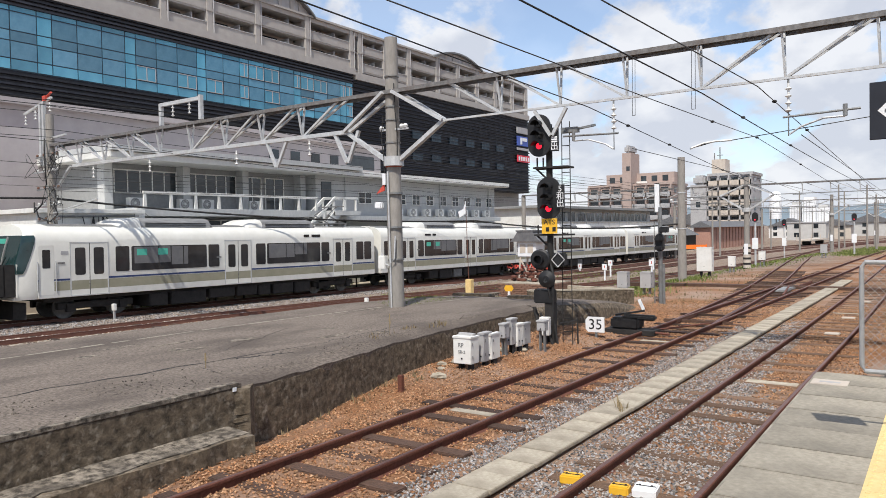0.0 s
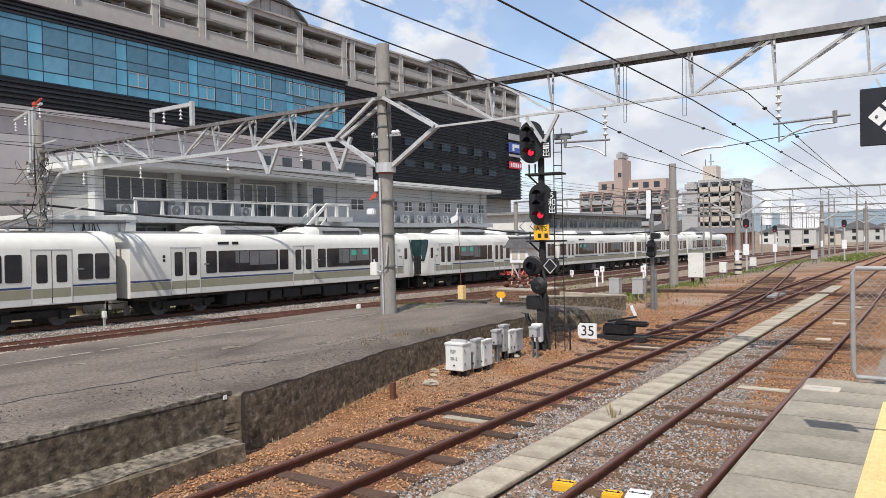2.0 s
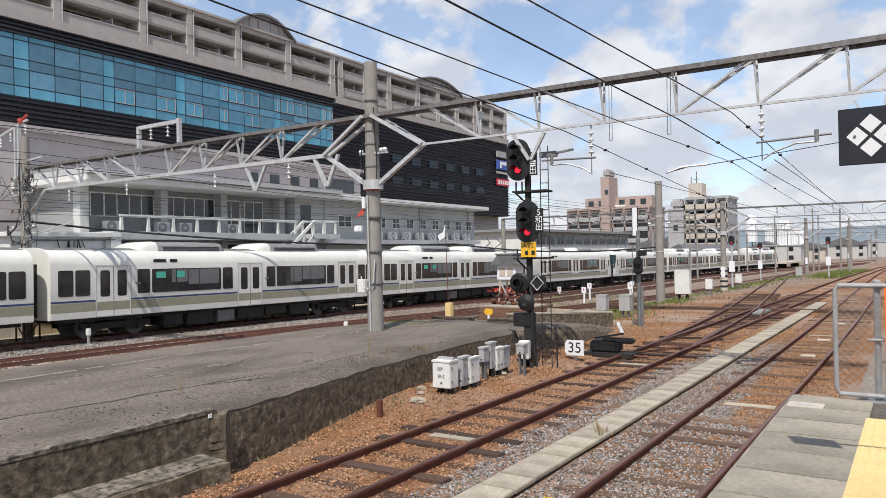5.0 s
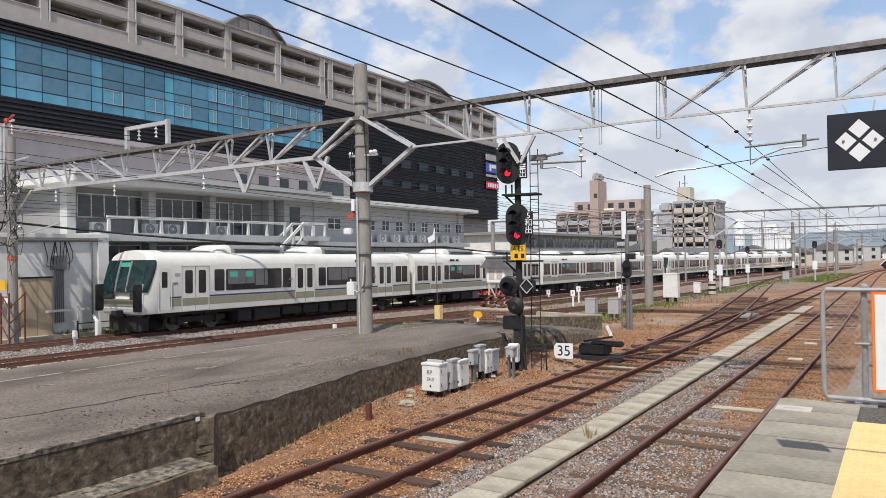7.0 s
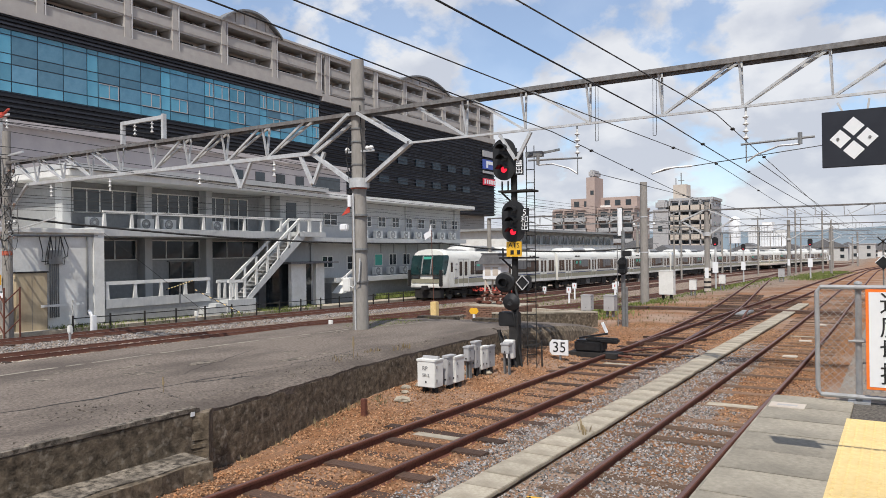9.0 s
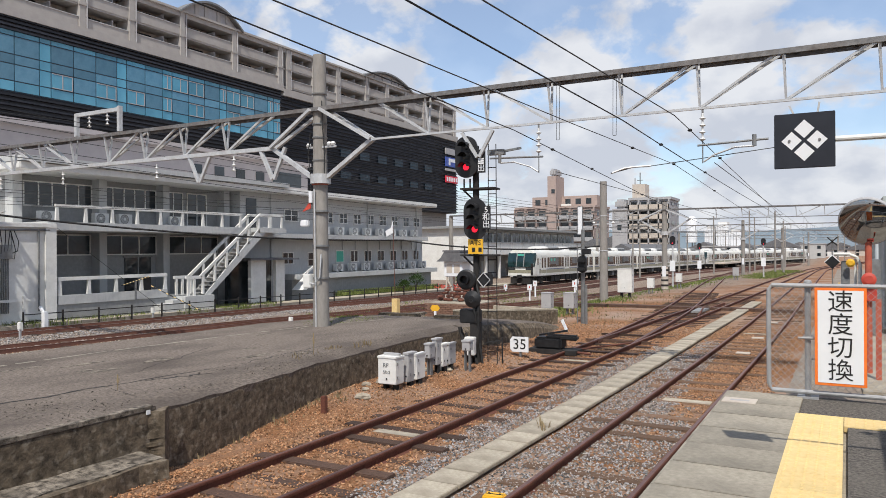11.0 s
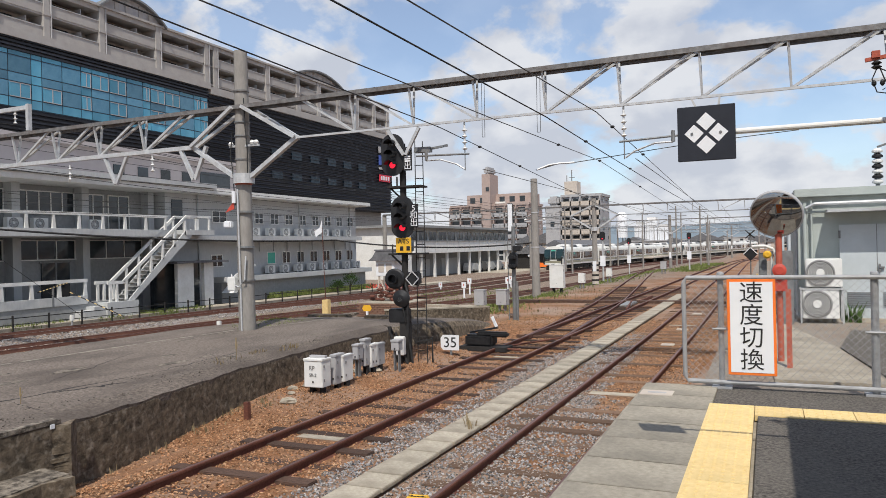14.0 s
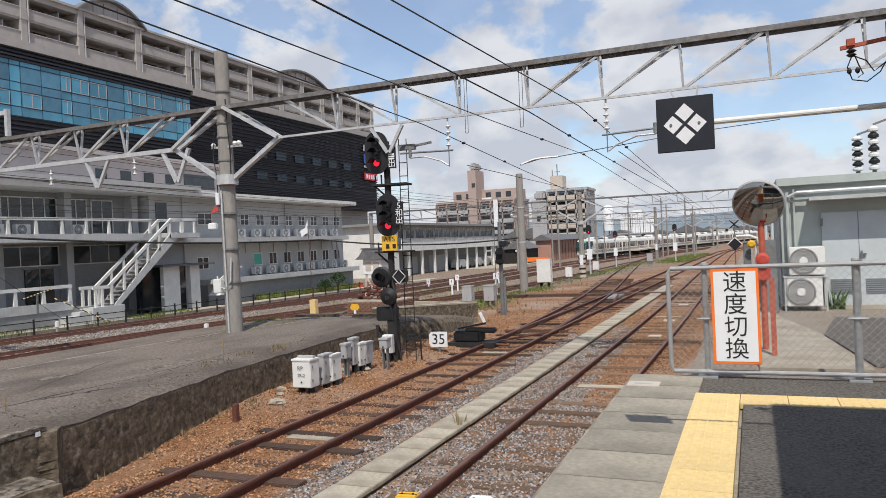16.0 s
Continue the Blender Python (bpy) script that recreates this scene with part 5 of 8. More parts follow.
part("pale_casting", Shape().prism([(-5.7, 31.5, -.12), (-5.3, 31.5, -.12), (-5.25, 33.5, -.12), (-5.75, 33.5, -.12)], (0, 0, .10)), M["podgrey"], pt, bevel=.03)
part("crossing_board", Shape().box(-9.8, -1.6, 33.55, 34.1, -.14, -.008), M["sleeper"], pt, "dark timber crossing board")
wx = thing("crossing_board", "dark timber boards laid across the tracks", "boards")
part("board", Shape().box(-12.5, -9.9, 33.5, 34.05, -.2, -.02), M["sleeper"], wx)

# concrete trough covers between the near tracks
tr = thing("cable_trough", "row of pale concrete cable-trough covers between the tracks", "cable trough", kind="structure")
part("trough_base", Shape().prism([(-4.31, -3, -.3), (-3.95, -3, -.3), (-3.69, 39.2, -.3), (-4.05, 39.2, -.3)], (0, 0, .2)), M["concrete"], tr)

# ---- the train ----
CARX = 1.47


def rounded(y0, y1, z0, z1, r=.07, n=4):
    out = []
    for cy, cz, a0 in ((y1 - r, z1 - r, 0), (y0 + r, z1 - r, 90), (y0 + r, z0 + r, 180), (y1 - r, z0 + r, 270)):
        for k in range(n + 1):
            a = radians(a0 + 90 * k / n)
            out.append((cy + r * math.cos(a), cz + r * math.sin(a)))
    return out


def side_panel(poly, side, off, depth):
    x = side * (CARX + off)
    return Shape().prism([(x, y, z) for y, z in poly], (-side * depth, 0, 0))


PROFILE = [(-1.40, .86), (-1.47, 1.1), (-1.47, 2.9), (-1.42, 3.12), (-1.28, 3.33), (-1.0, 3.47), (-.5, 3.56), (0, 3.58), (.5, 3.56), (1.0, 3.47), (1.28, 3.33), (1.42, 3.12), (1.47, 2.9), (1.47, 1.1), (1.40, .86)]


def nose_point(x, z, u, length):
    """The cab's front: leaning back above the waist, narrowing to the tip."""
    lean = 1.0 if z < 1.9 else 1.0 - 0.62 * ((z - 1.9) / 1.7) ** 1.15
    return (x * (1 - 0.10 * u * u), u * length * lean, z)


def train_car(cab, panto, label, blank=False, flip=1):
    """Runs along +y; a cab, where there is one, is at the +y end."""
    c = thing("train_car", label, "train car", group="cars of the train")
    half = 9.5
    y0, y1 = -half, half - (0.5 if cab else 0)
    part("body_shell", Shape().sweep([(x, z) for x, z in PROFILE], [(0, y0, 0), (0, y1, 0)]), M["trainwhite"], c, "cream-white car body", smooth=True)
    part("roof_panel", Shape().sweep([(-1.0, 3.475), (-.5, 3.565), (0, 3.585), (.5, 3.565), (1.0, 3.475), (.5, 3.45), (-.5, 3.45)], [(0, y0 + .1, 0), (0, y1 - .6, 0)]), M["trainroof"], c)
    doors = (-7.0, 0.0, 7.0) if not cab else (-6.9, 0.1, 7.1)
    for s in (-1, 1):
        part("olive_band", Shape().box(s * CARX, s * (CARX + .004), y0, y1, 1.12, 1.46), M["olive"], c, "olive band")
        part("blue_line", Shape().box(s * CARX, s * (CARX + .005), y0, y1, 1.48, 1.55), M["trainblue"], c, "thin blue line")
        part("sill", Shape().box(s * (CARX - .03), s * (CARX + .003), y0, y1, .88, 1.11), M["trainlow"], c)
        for d in doors:
            dr = part("door", Shape().box(s * (CARX - .03), s * (CARX + .008), d - .72, d + .72, .92, 2.84), M["trainwhite"], c, "double sliding door")
            part("door_gap", Shape().box(s * CARX, s * (CARX + .011), d - .012, d + .012, .92, 2.84), M["blackmat"], dr)
            part("door_frame", Shape().box(s * CARX, s * (CARX + .014), d - .755, d - .72, .92, 2.88).box(s * CARX, s * (CARX + .014), d + .72, d + .755, .92, 2.88).box(s * CARX, s * (CARX + .014), d - .755, d + .755, 2.84, 2.88), M["steelwhite"], dr)
            part("olive_band", Shape().box(s * CARX, s * (CARX + .0095), d - .7, d - .02, 1.12, 1.46).box(s * CARX, s * (CARX + .0095), d + .02, d + .7, 1.12, 1.46), M["olive"], dr)
            for q in (-.36, .36):
                part("door_glass", side_panel(rounded(d + q - .2, d + q + .2, 1.66, 2.68, .08), s, .013, .02), M["trainglass"], dr)
            part("step_lip", Shape().box(s * CARX, s * (CARX + .03), d - .75, d + .75, .88, .92), M["steelwhite"], dr)
            part("door_lamp", Shape().box(s * CARX, s * (CARX + .02), d + .95, d + 1.2, 2.1, 2.16), M["steelgrey"], dr)
        for a, b in ((doors[0], doors[1]), (doors[1], doors[2])):
            for w0, w1 in ((a + 1.05, a + 1.62), (a + 1.72, b - 1.72), (b - 1.62, b - 1.05)):
                w = part("window", side_panel(rounded(w0, w1, 1.72, 2.70, .07), s, .012, .02), M["trainglass"], c, "dark tinted window")
                if w1 - w0 > 1:
                    part("blind", side_panel(rounded(w0 + .95, w0 + 1.75, 2.12 if a < 0 else 1.9, 2.66, .03), s, .0145, .01), M["blind"], w)
                    part("blind", side_panel(rounded(w0 + 1.8, w1 - .12, 2.0, 2.66, .03), s, .0145, .01), M["blind"], w)
                    for q in (.33, .66):
                        part("window_post", Shape().box(s * (CARX + .01), s * (CARX + .016), w0 + (w1 - w0) * q - .02, w0 + (w1 - w0) * q + .02, 1.74, 2.68), M["blackmat"], w)
            if (a > -1) == cab:
                w0 = a + 1.72 if not cab else b - 2.6
                for q in (0, .95):
                    part("green_notice", side_panel(rounded(w0 + .2 - q * (1 if cab else -1), w0 + .65 - q * (1 if cab else -1), 2.32, 2.58, .02), s, .016, .012), M["green"], c, "green notice behind the glass")
        ends = [(y0 + .28, y0 + .86), (y0 + .94, y0 + 1.52)] if not blank else []
        if not cab:
            ends += [(y1 - .86, y1 - .28), (y1 - 1.52, y1 - .94)]
        if blank:
            for z in (2.28, 2.44):
                part("access_mark", side_panel(rounded(doors[0] - 1.12, doors[0] - 1.0, z, z + .12, .02), s, .006, .02), M["ink"], c, "small dark access mark")
        for w0, w1 in ends:
            part("window", side_panel(rounded(w0, w1, 1.72, 2.70, .07), s, .012, .02), M["trainglass"], c, "dark tinted window")
        part("display", side_panel(rounded(-5.2, -4.6, 2.98, 3.1, .02), s, .004, .02), M["blackmat"], c)
        part("display", side_panel(rounded(-4.4, -4.05, 2.98, 3.1, .02), s, .004, .02), M["blackmat"], c)
    # underframe boxes
    rn = random.Random(7 if cab else 3)
    part("underframe", Shape().box(-1.2, 1.2, y0 + .3, y1 - .3, .72, .9), M["blackmat"], c)
    q = -4.6
    while q < 4.2:
        w = rn.uniform(.7, 1.8)
        part("equipment_box", Shape().box(-1.3, 1.3, q, q + w, rn.uniform(.2, .34), .74), M["blackmat"] if rn.random() < .95 else M["trainroof"], c, bevel=.03)
        q += w + rn.uniform(.08, .3)
    for yb in (-6.6, 6.6):
        bg_ = part("bogie", Shape().box(-1.05, -.85, yb - 1.5, yb + 1.5, .38, .62).box(.85, 1.05, yb - 1.5, yb + 1.5, .38, .62).box(-.9, .9, yb - .25, yb + .25, .4, .7), M["blackmat"], c)
        for dy in (-1.05, 1.05):
            part("wheel", Shape().lathe((-.64, yb + dy, .43), [(.43, 0), (.43, .12), (.3, .13)], 20, "x").lathe((.52, yb + dy, .43), [(.3, -.01), (.43, 0), (.43, .12)], 20, "x").rod((-.6, yb + dy, .43), (.6, yb + dy, .43), .08), M["trainroof"], bg_)
            for q in (.95, -1.15):
                part("axle_box", Shape().box(q, q + .2, yb + dy - .16, yb + dy + .16, .28, .58), M["blackmat"], bg_)
    # roof pods
    hump = [(-1.10, 3.28), (-1.04, 3.64), (-.90, 3.79), (-.6, 3.85), (.6, 3.85), (.90, 3.79), (1.04, 3.64), (1.10, 3.28)]
    for yb in (-5.7, .7):
        a, b, e = (yb, yb + 1.0, yb + 4.4) if flip > 0 else (-yb, -yb - 1.0, -yb - 4.4)
        pod = part("roof_unit", Shape().sweep(hump, [(0, min(b, e), 0), (0, max(b, e), 0)]), M["podgrey"], c, "grey rooftop air conditioner", smooth=True)
        curve = [(0, a, -.42), (0, a + (b - a) * .12, -.24), (0, a + (b - a) * .3, -.11), (0, a + (b - a) * .6, -.02), (0, b, .012)]
        part("white_cowl", Shape().sweep(hump, curve if flip > 0 else curve[::-1]), M["trainlow"], pod, "pale rounded cowl", smooth=True)
        part("end_cap", Shape().sweep(hump, sorted([(0, e, -.03), (0, e + .2 * flip, -.24)], key=lambda q: q[1])), M["trainroof"], pod)
        for z in (3.46, 3.54, 3.62):
            part("louvre_rib", Shape().box(-1.085, 1.085, min(b, e) + .25, max(b, e) - .2, z, z + .016), M["blackmat"], pod)
        part("roof_seam", Shape().box(-.6, .6, min(b, e) + 1.05, min(b, e) + 1.1, 3.85, 3.858).box(-.6, .6, min(b, e) + 2.1, min(b, e) + 2.15, 3.85, 3.858), M["trainroof"], pod)
    if panto:
        pg = part("pantograph", Shape().box(-.7, .7, -.8, .8, 3.66, 3.72).beam((-.5, -.6, 3.72), (-.5, .5, 4.15), .05, .05).beam((.5, -.6, 3.72), (.5, .5, 4.15), .05, .05).beam((-.5, .5, 4.15), (-.4, -.3, 4.62), .04, .04).beam((.5, .5, 4.15), (.4, -.3, 4.62), .04, .04), M["steelgrey"], c, "raised pantograph")
        part("contact_strip", Shape().box(-.85, .85, -.42, -.36, 4.6, 4.66).box(-.85, .85, -.24, -.18, 4.6, 4.66), M["steelgrey"], pg)
        part("insulator", Shape().rod((-.6, -.7, 3.5), (-.6, -.7, 3.68), .07).rod((.6, -.7, 3.5), (.6, -.7, 3.68), .07).rod((-.6, .7, 3.5), (-.6, .7, 3.68), .07).rod((.6, .7, 3.5), (.6, .7, 3.68), .07), M["ceramic"], pg)
        pg.location.y = -7.3 if cab else 6.6
    part("gangway", Shape().box(-.55, .55, y0 - .3, y0 + .05, .95, 2.95), M["blackmat"], c, "dark folding gangway")
    if not cab:
        part("gangway", Shape().box(-.55, .55, y1 - .05, y1 + .3, .95, 2.95), M["blackmat"], c)
        part("coupler", Shape().box(-.15, .15, y1, y1 + .28, .75, 1.0), M["blackmat"], c)
        return c
    # cab
    L, n = 0.75, 7
    rows = [[nose_point(x, z if z > 1 else z, k / n, L) for x, z in PROFILE] for k in range(n + 1)]
    s = Shape()
    m = len(PROFILE)
    s.add([(x, y1 + y, z - (0.25 * (y / L) ** 2 if z > 3.1 else 0)) for r in rows for x, y, z in r],
          [(i * m + k, i * m + k + 1, (i + 1) * m + k + 1, (i + 1) * m + k) for i in range(n) for k in range(m - 1)] + [tuple(n * m + k for k in range(m))])
    part("cab_shell", s, M["trainwhite"], c, "sloping cream-white cab", smooth=True)
    def half_width(z):
        q = [(zz, xx) for xx, zz in PROFILE if xx > 0]
        return float(np.interp(z, [a for a, _ in sorted(q)], [b for _, b in sorted(q)]))
    g, gr = Shape(), []
    for z in (1.78, 1.9, 2.1, 2.3, 2.5, 2.7, 2.9, 3.05, 3.14):
        w, row = half_width(z), []
        u0 = .62 - .5 * (z - 1.78) / 1.36 + (.10 if z > 3.1 else .05 if z < 1.8 else 0)
        for k in range(5):
            u = u0 + (1.005 - u0) * k / 4
            x, y, _ = nose_point(w, z, u, L)
            row.append((x + .02, y1 + y, z))
        x, y, _ = nose_point(w, z, 1, L)
        for k in range(9):
            row.append(((x - .02) * (1 - k / 4), y1 + y + .022, z))
        row += [(-a, b, c_) for a, b, c_ in reversed(row[:5])]
        gr.append(row)
    for a, b in zip(gr[:-1], gr[1:]):
        for k in range(len(a) - 1):
            g.add([a[k], a[k + 1], b[k + 1], b[k]], [(0, 1, 2, 3)])
    part("windscreen", g, M["screen"], c, "large dark green wraparound windscreen")

    def on_front(z, off=.04):
        return y1 + L * (1.0 - 0.62 * max(0, (z - 1.9) / 1.7) ** 1.15) + off
    for x in (-.38, .38):
        part("front_post", Shape().beam((x, on_front(1.8), 1.8), (x, on_front(2.5), 2.5), .09, .05).beam((x, on_front(2.5), 2.5), (x, on_front(3.1), 3.1), .09, .05), M["podgrey"], c)
    part("front_display", Shape().box(-.32, .32, on_front(2.95) - .06, on_front(2.95) + .02, 2.86, 3.04), M["green"], c, "green destination display")
    part("front_band", Shape().box(-1.2, 1.2, y1 + L - .02, y1 + L + .03, 1.2, 1.5), M["olive"], c)
    for x in (-.92, .92):
        part("headlamp", Shape().box(x - .3, x + .22, y1 + L, y1 + L + .05, 1.5, 1.68), M["glass"], c, bevel=.02)
        sk = part("gangway_shroud", Shape().box(x * 1.42 - .05, x * 1.42 + .05, y1 + L - .05, y1 + L + .34, .98, 2.12), M["blackmat"], c, "black rubber gap shroud", bevel=.03)
        part("shroud_edge", Shape().box(x * 1.42 - .06, x * 1.42 + .06, y1 + L - .12, y1 + L - .04, .95, 2.15), M["trainwhite"], sk, "white edge post", bevel=.02)
        part("lamp_surround", Shape().box(x - .42, x + .32, y1 + L - .01, y1 + L + .035, 1.46, 1.74), M["blackmat"], c, bevel=.015)
        part("wiper", Shape().beam((x * .5, on_front(1.95, .09), 1.95), (x * .8, on_front(2.4, .09), 2.4), .03, .02), M["black"], c)
    part("bumper", Shape().box(-1.3, 1.3, y1 + L - .3, y1 + L + .05, .86, 1.05), M["trainlow"], c, bevel=.04)
    part("snow_guard", Shape().prism([(-1.2, y1 + .3, .15), (1.2, y1 + .3, .15), (1.0, y1 + .65, .15), (-1.0, y1 + .65, .15)], (0, 0, .6)), M["blackmat"], c)
    part("coupler", Shape().box(-.2, .2, y1 + L - .1, y1 + L + .35, .7, 1.02).rod((-.35, y1 + L + .1, .8), (.35, y1 + L + .1, .8), .05), M["blackmat"], c, bevel=.03)
    for s_ in (-1, 1):
        cd = part("cab_door", side_panel(rounded(y1 - .56, y1 - .02, 1.0, 2.78, .04), s_, .007, .03), M["trainwhite"], c)
        part("cab_door_glass", side_panel(rounded(y1 - .43, y1 - .15, 1.95, 2.62, .04), s_, .012, .02), M["trainglass"], cd)
        for q in (-.62, .03):
            part("grab_rail", Shape().rod((s_ * 1.5, y1 + q, 1.1), (s_ * 1.5, y1 + q, 2.2), .018), M["steelwhite"], cd)
        part("emblem", side_panel(rounded(y1 - 1.1, y1 - .82, 2.42, 2.56, .03), s_, .006, .02), M["aptgrey"], c, "small grey emblem bar")
    return c


TRAIN = []
WORDS = {
    ("mid", False): "cream-white electric train car with olive band and blue line",
    ("mid", True): "cream-white electric train car carrying a raised pantograph",
    ("cab", False): "cream-white train cab car with dark wraparound windscreen",
    ("cab", True): "cream-white train cab car with dark windscreen and raised pantograph",
}
# rear set from its tail, then the front set: kind, cab looking backwards, pantograph
ORDER = [("cab", True, False), ("mid", False, False), ("mid", False, True), ("cab", False, False), ("cab", True, True), ("mid", False, False), ("mid", False, False), ("cab", False, False)]
built = {}
for kind, back, panto in ORDER:
    if (kind, back, panto) in built:
        car = copy_thing(built[kind, back, panto], pose(0, 0, 0))
    else:
        car = train_car(kind == "cab", panto, WORDS[kind, panto], blank=kind == "cab" and not back, flip=-1 if back else 1)
        built[kind, back, panto] = car
    TRAIN.append((car, back))

# ---- overhead line ----
GY = 15.2


def insulator(s, x, y, z, h=.5, n=4):
    prof = []
    for k in range(n):
        q = h * k / n
        prof += [(.022, q), (.065, q + .03), (.022, q + .06)]
    s.lathe((x, y, z), prof + [(.022, h)], 10)


def truss_bay(t, xa, xb, y, zt, zb, hw=.15, w=.05):
    """Posts from the bottom node at xa to both top chords, and diagonals from it to xb above."""
    for side in (-hw, hw):
        part("post", Shape().beam((xa, y, zb), (xa - .04, y + side, zt), w, w), M["steelwhite"], t)
        part("diagonal", Shape().beam((xa, y, zb), (xb, y + side, zt), w, w * 1.2), M["steelwhite"], t)


def gantry(y, x0, xp, x1, label, detail=True, zt=6.33, zb=5.40, thin=1.0):
    t = thing("catenary_gantry", label, "gantry", group="overhead line gantries")
    for side in (-.15, .15):
        part("top_chord", Shape().beam((x0, y + side, zt), (x1, y + side, zt), .10 * thin, .025).beam((x0, y + side * 1.3, zt - .04), (x1, y + side * 1.3, zt - .04), .025, .10 * thin), M["chord"], t)
    part("chord_batten", Shape().beam((x0, y, zt - .02), (x1, y, zt - .02), .06 * thin, .02), M["chord"], t)
    for a, b in ((x0 + 1.4, xp - 1.65), (xp + 1.65, x1)):
        part("bottom_chord", Shape().beam((a, y, zb), (b, y, zb), .11 * thin if b < xp else .05, .11 * thin if b < xp else .05), M["steelwhite"] if thin == 1 else M["steelgrey"], t)
    x, mid = xp - 1.65 - 1.72, (x0 + xp) / 2
    while x > x0 + 1.2:
        truss_bay(t, x, x + (1.66 if x > mid else -1.66), y, zt, zb, w=.05 * thin)
        x -= 1.72
    x, mid = xp + 1.75 + 1.56, min(xp + 7.9, (xp + x1) / 2)
    while x < x1 - 1.5:
        truss_bay(t, x, x + (1.5 if x > mid else -1.5), y, zt, zb, w=.04 * thin)
        x += 1.56
    for q in (-1, 1):
        part("knee_brace", Shape().beam((xp + q * 1.65, y, zb), (xp + q * .18, y, zb - .92), .13, .1), M["steelwhite"], t)
        part("knee_brace", Shape().beam((xp + q * 1.65, y - .1, zb), (xp + q * .15, y - .24, zt - .05), .09, .08).beam((xp + q * 1.65, y + .1, zb), (xp + q * .15, y + .24, zt - .05), .09, .08), M["steelwhite"], t)
    part("brace_collar", Shape().rod((xp, y, zb - 1.05), (xp, y, zb - .8), .27, n=16), M["steelwhite"], t)
    return t


g1 = gantry(GY, -29.4, -12.1, 7.4, "grey steel truss gantry over the tracks with knee-braced post")
part("end_brace", Shape().beam((-28.2, GY, 5.40), (-29.5, GY, 4.4), .09, .09), M["steelwhite"], g1)
part("vee_bracket", Shape().beam((-14.2, GY, 5.4), (-13.75, GY, 4.55), .09, .09).beam((-13.3, GY, 5.4), (-13.7, GY, 4.55), .09, .09), M["steelwhite"], g1)
part("vee_bracket", Shape().beam((-17.0, GY, 5.4), (-16.6, GY, 4.6), .08, .08).beam((-16.1, GY, 5.4), (-16.55, GY, 4.6), .08, .08), M["steelwhite"], g1)
part("vee_bracket", Shape().beam((-7.9, GY, 5.35), (-7.5, GY, 4.75), .07, .07).beam((-7.1, GY, 5.35), (-7.45, GY, 4.75), .07, .07), M["steelwhite"], g1)
fr = part("wire_frame", Shape().beam((-22.25, GY, 6.4), (-22.25, GY, 7.15), .12, .12).beam((-20.1, GY, 6.4), (-20.1, GY, 7.2), .12, .12).beam((-22.25, GY, 7.1), (-20.1, GY, 7.1), .1, .12), M["steelwhite"], g1, "small portal on the truss")
for x in (-21.6, -20.7):
    si = Shape()
    insulator(si, x, GY, 6.65, .4, 3)
    part("insulator", si, M["ceramic"], g1, "white porcelain insulator")
for x, z in ((-26.6, 4.85), (-23.0, 4.85), (-18.4, 4.8), (-15.2, 4.85)):
    si = Shape()
    insulator(si, x, GY, z, .45, 3)
    part("insulator", si, M["ceramic"], g1)
for x in (-5.98, -2.5):
    si = Shape()
    insulator(si, x, GY, 4.75, .55, 4)
    part("insulator", si, M["ceramic"], g1)
    q = -1 if x < -4 else 1
    part("cantilever_arm", Shape().rod((x - .1 * q, GY, 4.66), (x + 1.2 * q, GY, 4.70), .022), M["steelgrey"], g1)
    part("arm_clamp", Shape().rod((x + .95 * q, GY, 4.58), (x + .95 * q, GY, 4.80), .04), M["steelgrey"], g1)
    part("steady_arm", Shape().tube([(x + .95 * q, GY, 4.58), (x + .6 * q, GY, 4.58), (x + .2 * q, GY, 4.45), (x + .02 * q, GY, 4.33)], .02), M["steelwhite"], g1)
    part("hanger", Shape().rod((x, GY, 5.28), (x, GY, 5.42), .02).rod((x, GY, 4.3), (x, GY, 4.75), .012), M["steelgrey"], g1)

pole = thing("concrete_pole", "tapered grey concrete pole with brackets and a meter box", "pole", (-12.1, GY, 0.6))
part("shaft", Shape().rod((0, 0, -.3), (-.06, .05, 7.15), .215, .17, n=20), M["polegrey"], pole, smooth=True)
part("meter_box", Shape().box(-.34, -.1, -.34, -.14, 1.02, 1.38), M["white"], pole, "small white meter box", bevel=.02)
part("conduit", Shape().tube([(.02, -.24, 0), (.0, -.235, 1.4), (-.03, -.23, 3.6)], .025).tube([(-.25, -.26, 1.45), (-.2, -.3, 1.2), (0, -.3, 1.12), (.15, -.25, 1.3), (.16, -.2, 1.9)], .02), M["steelwhite"], pole)
for z in (1.25, 2.1, 3.0, 3.85):
    part("band", Shape().rod((0, 0, z), (0, 0, z + .05), .225, n=20), M["steelgrey"], pole)
part("rust_band", Shape().rod((-.03, .02, 3.72), (-.03, .02, 3.9), .212, n=20), M["orangerust"], pole)
part("insulator_arm", Shape().beam((-.4, -.05, 4.72), (.55, -.05, 4.7), .04, .05), M["steelwhite"], pole)
for x in (-.35, .33, .45):
    part("insulator", Shape().lathe((x, -.05, 4.73), [(.05, 0), (.07, .05), (.04, .1)], 10), M["ceramic"], pole)
for z in (4.35, 4.95, 5.3, 5.7, 6.1):
    part("steel_band", Shape().rod((-.04, .03, z), (-.04, .03, z + .035), .208 - .006 * (z - 4), n=20), M["steelgrey"], pole)
part("cable_run", Shape().tube([(.2, -.1, 4.0), (.24, -.14, 4.6), (.2, -.16, 5.2), (.16, -.14, 5.9)], .016), M["cable"], pole)
part("cable_run", Shape().tube([(-.2, -.12, 3.2), (-.22, -.16, 4.1), (-.3, -.14, 4.5), (-.2, -.16, 5.1)], .014), M["cable"], pole)
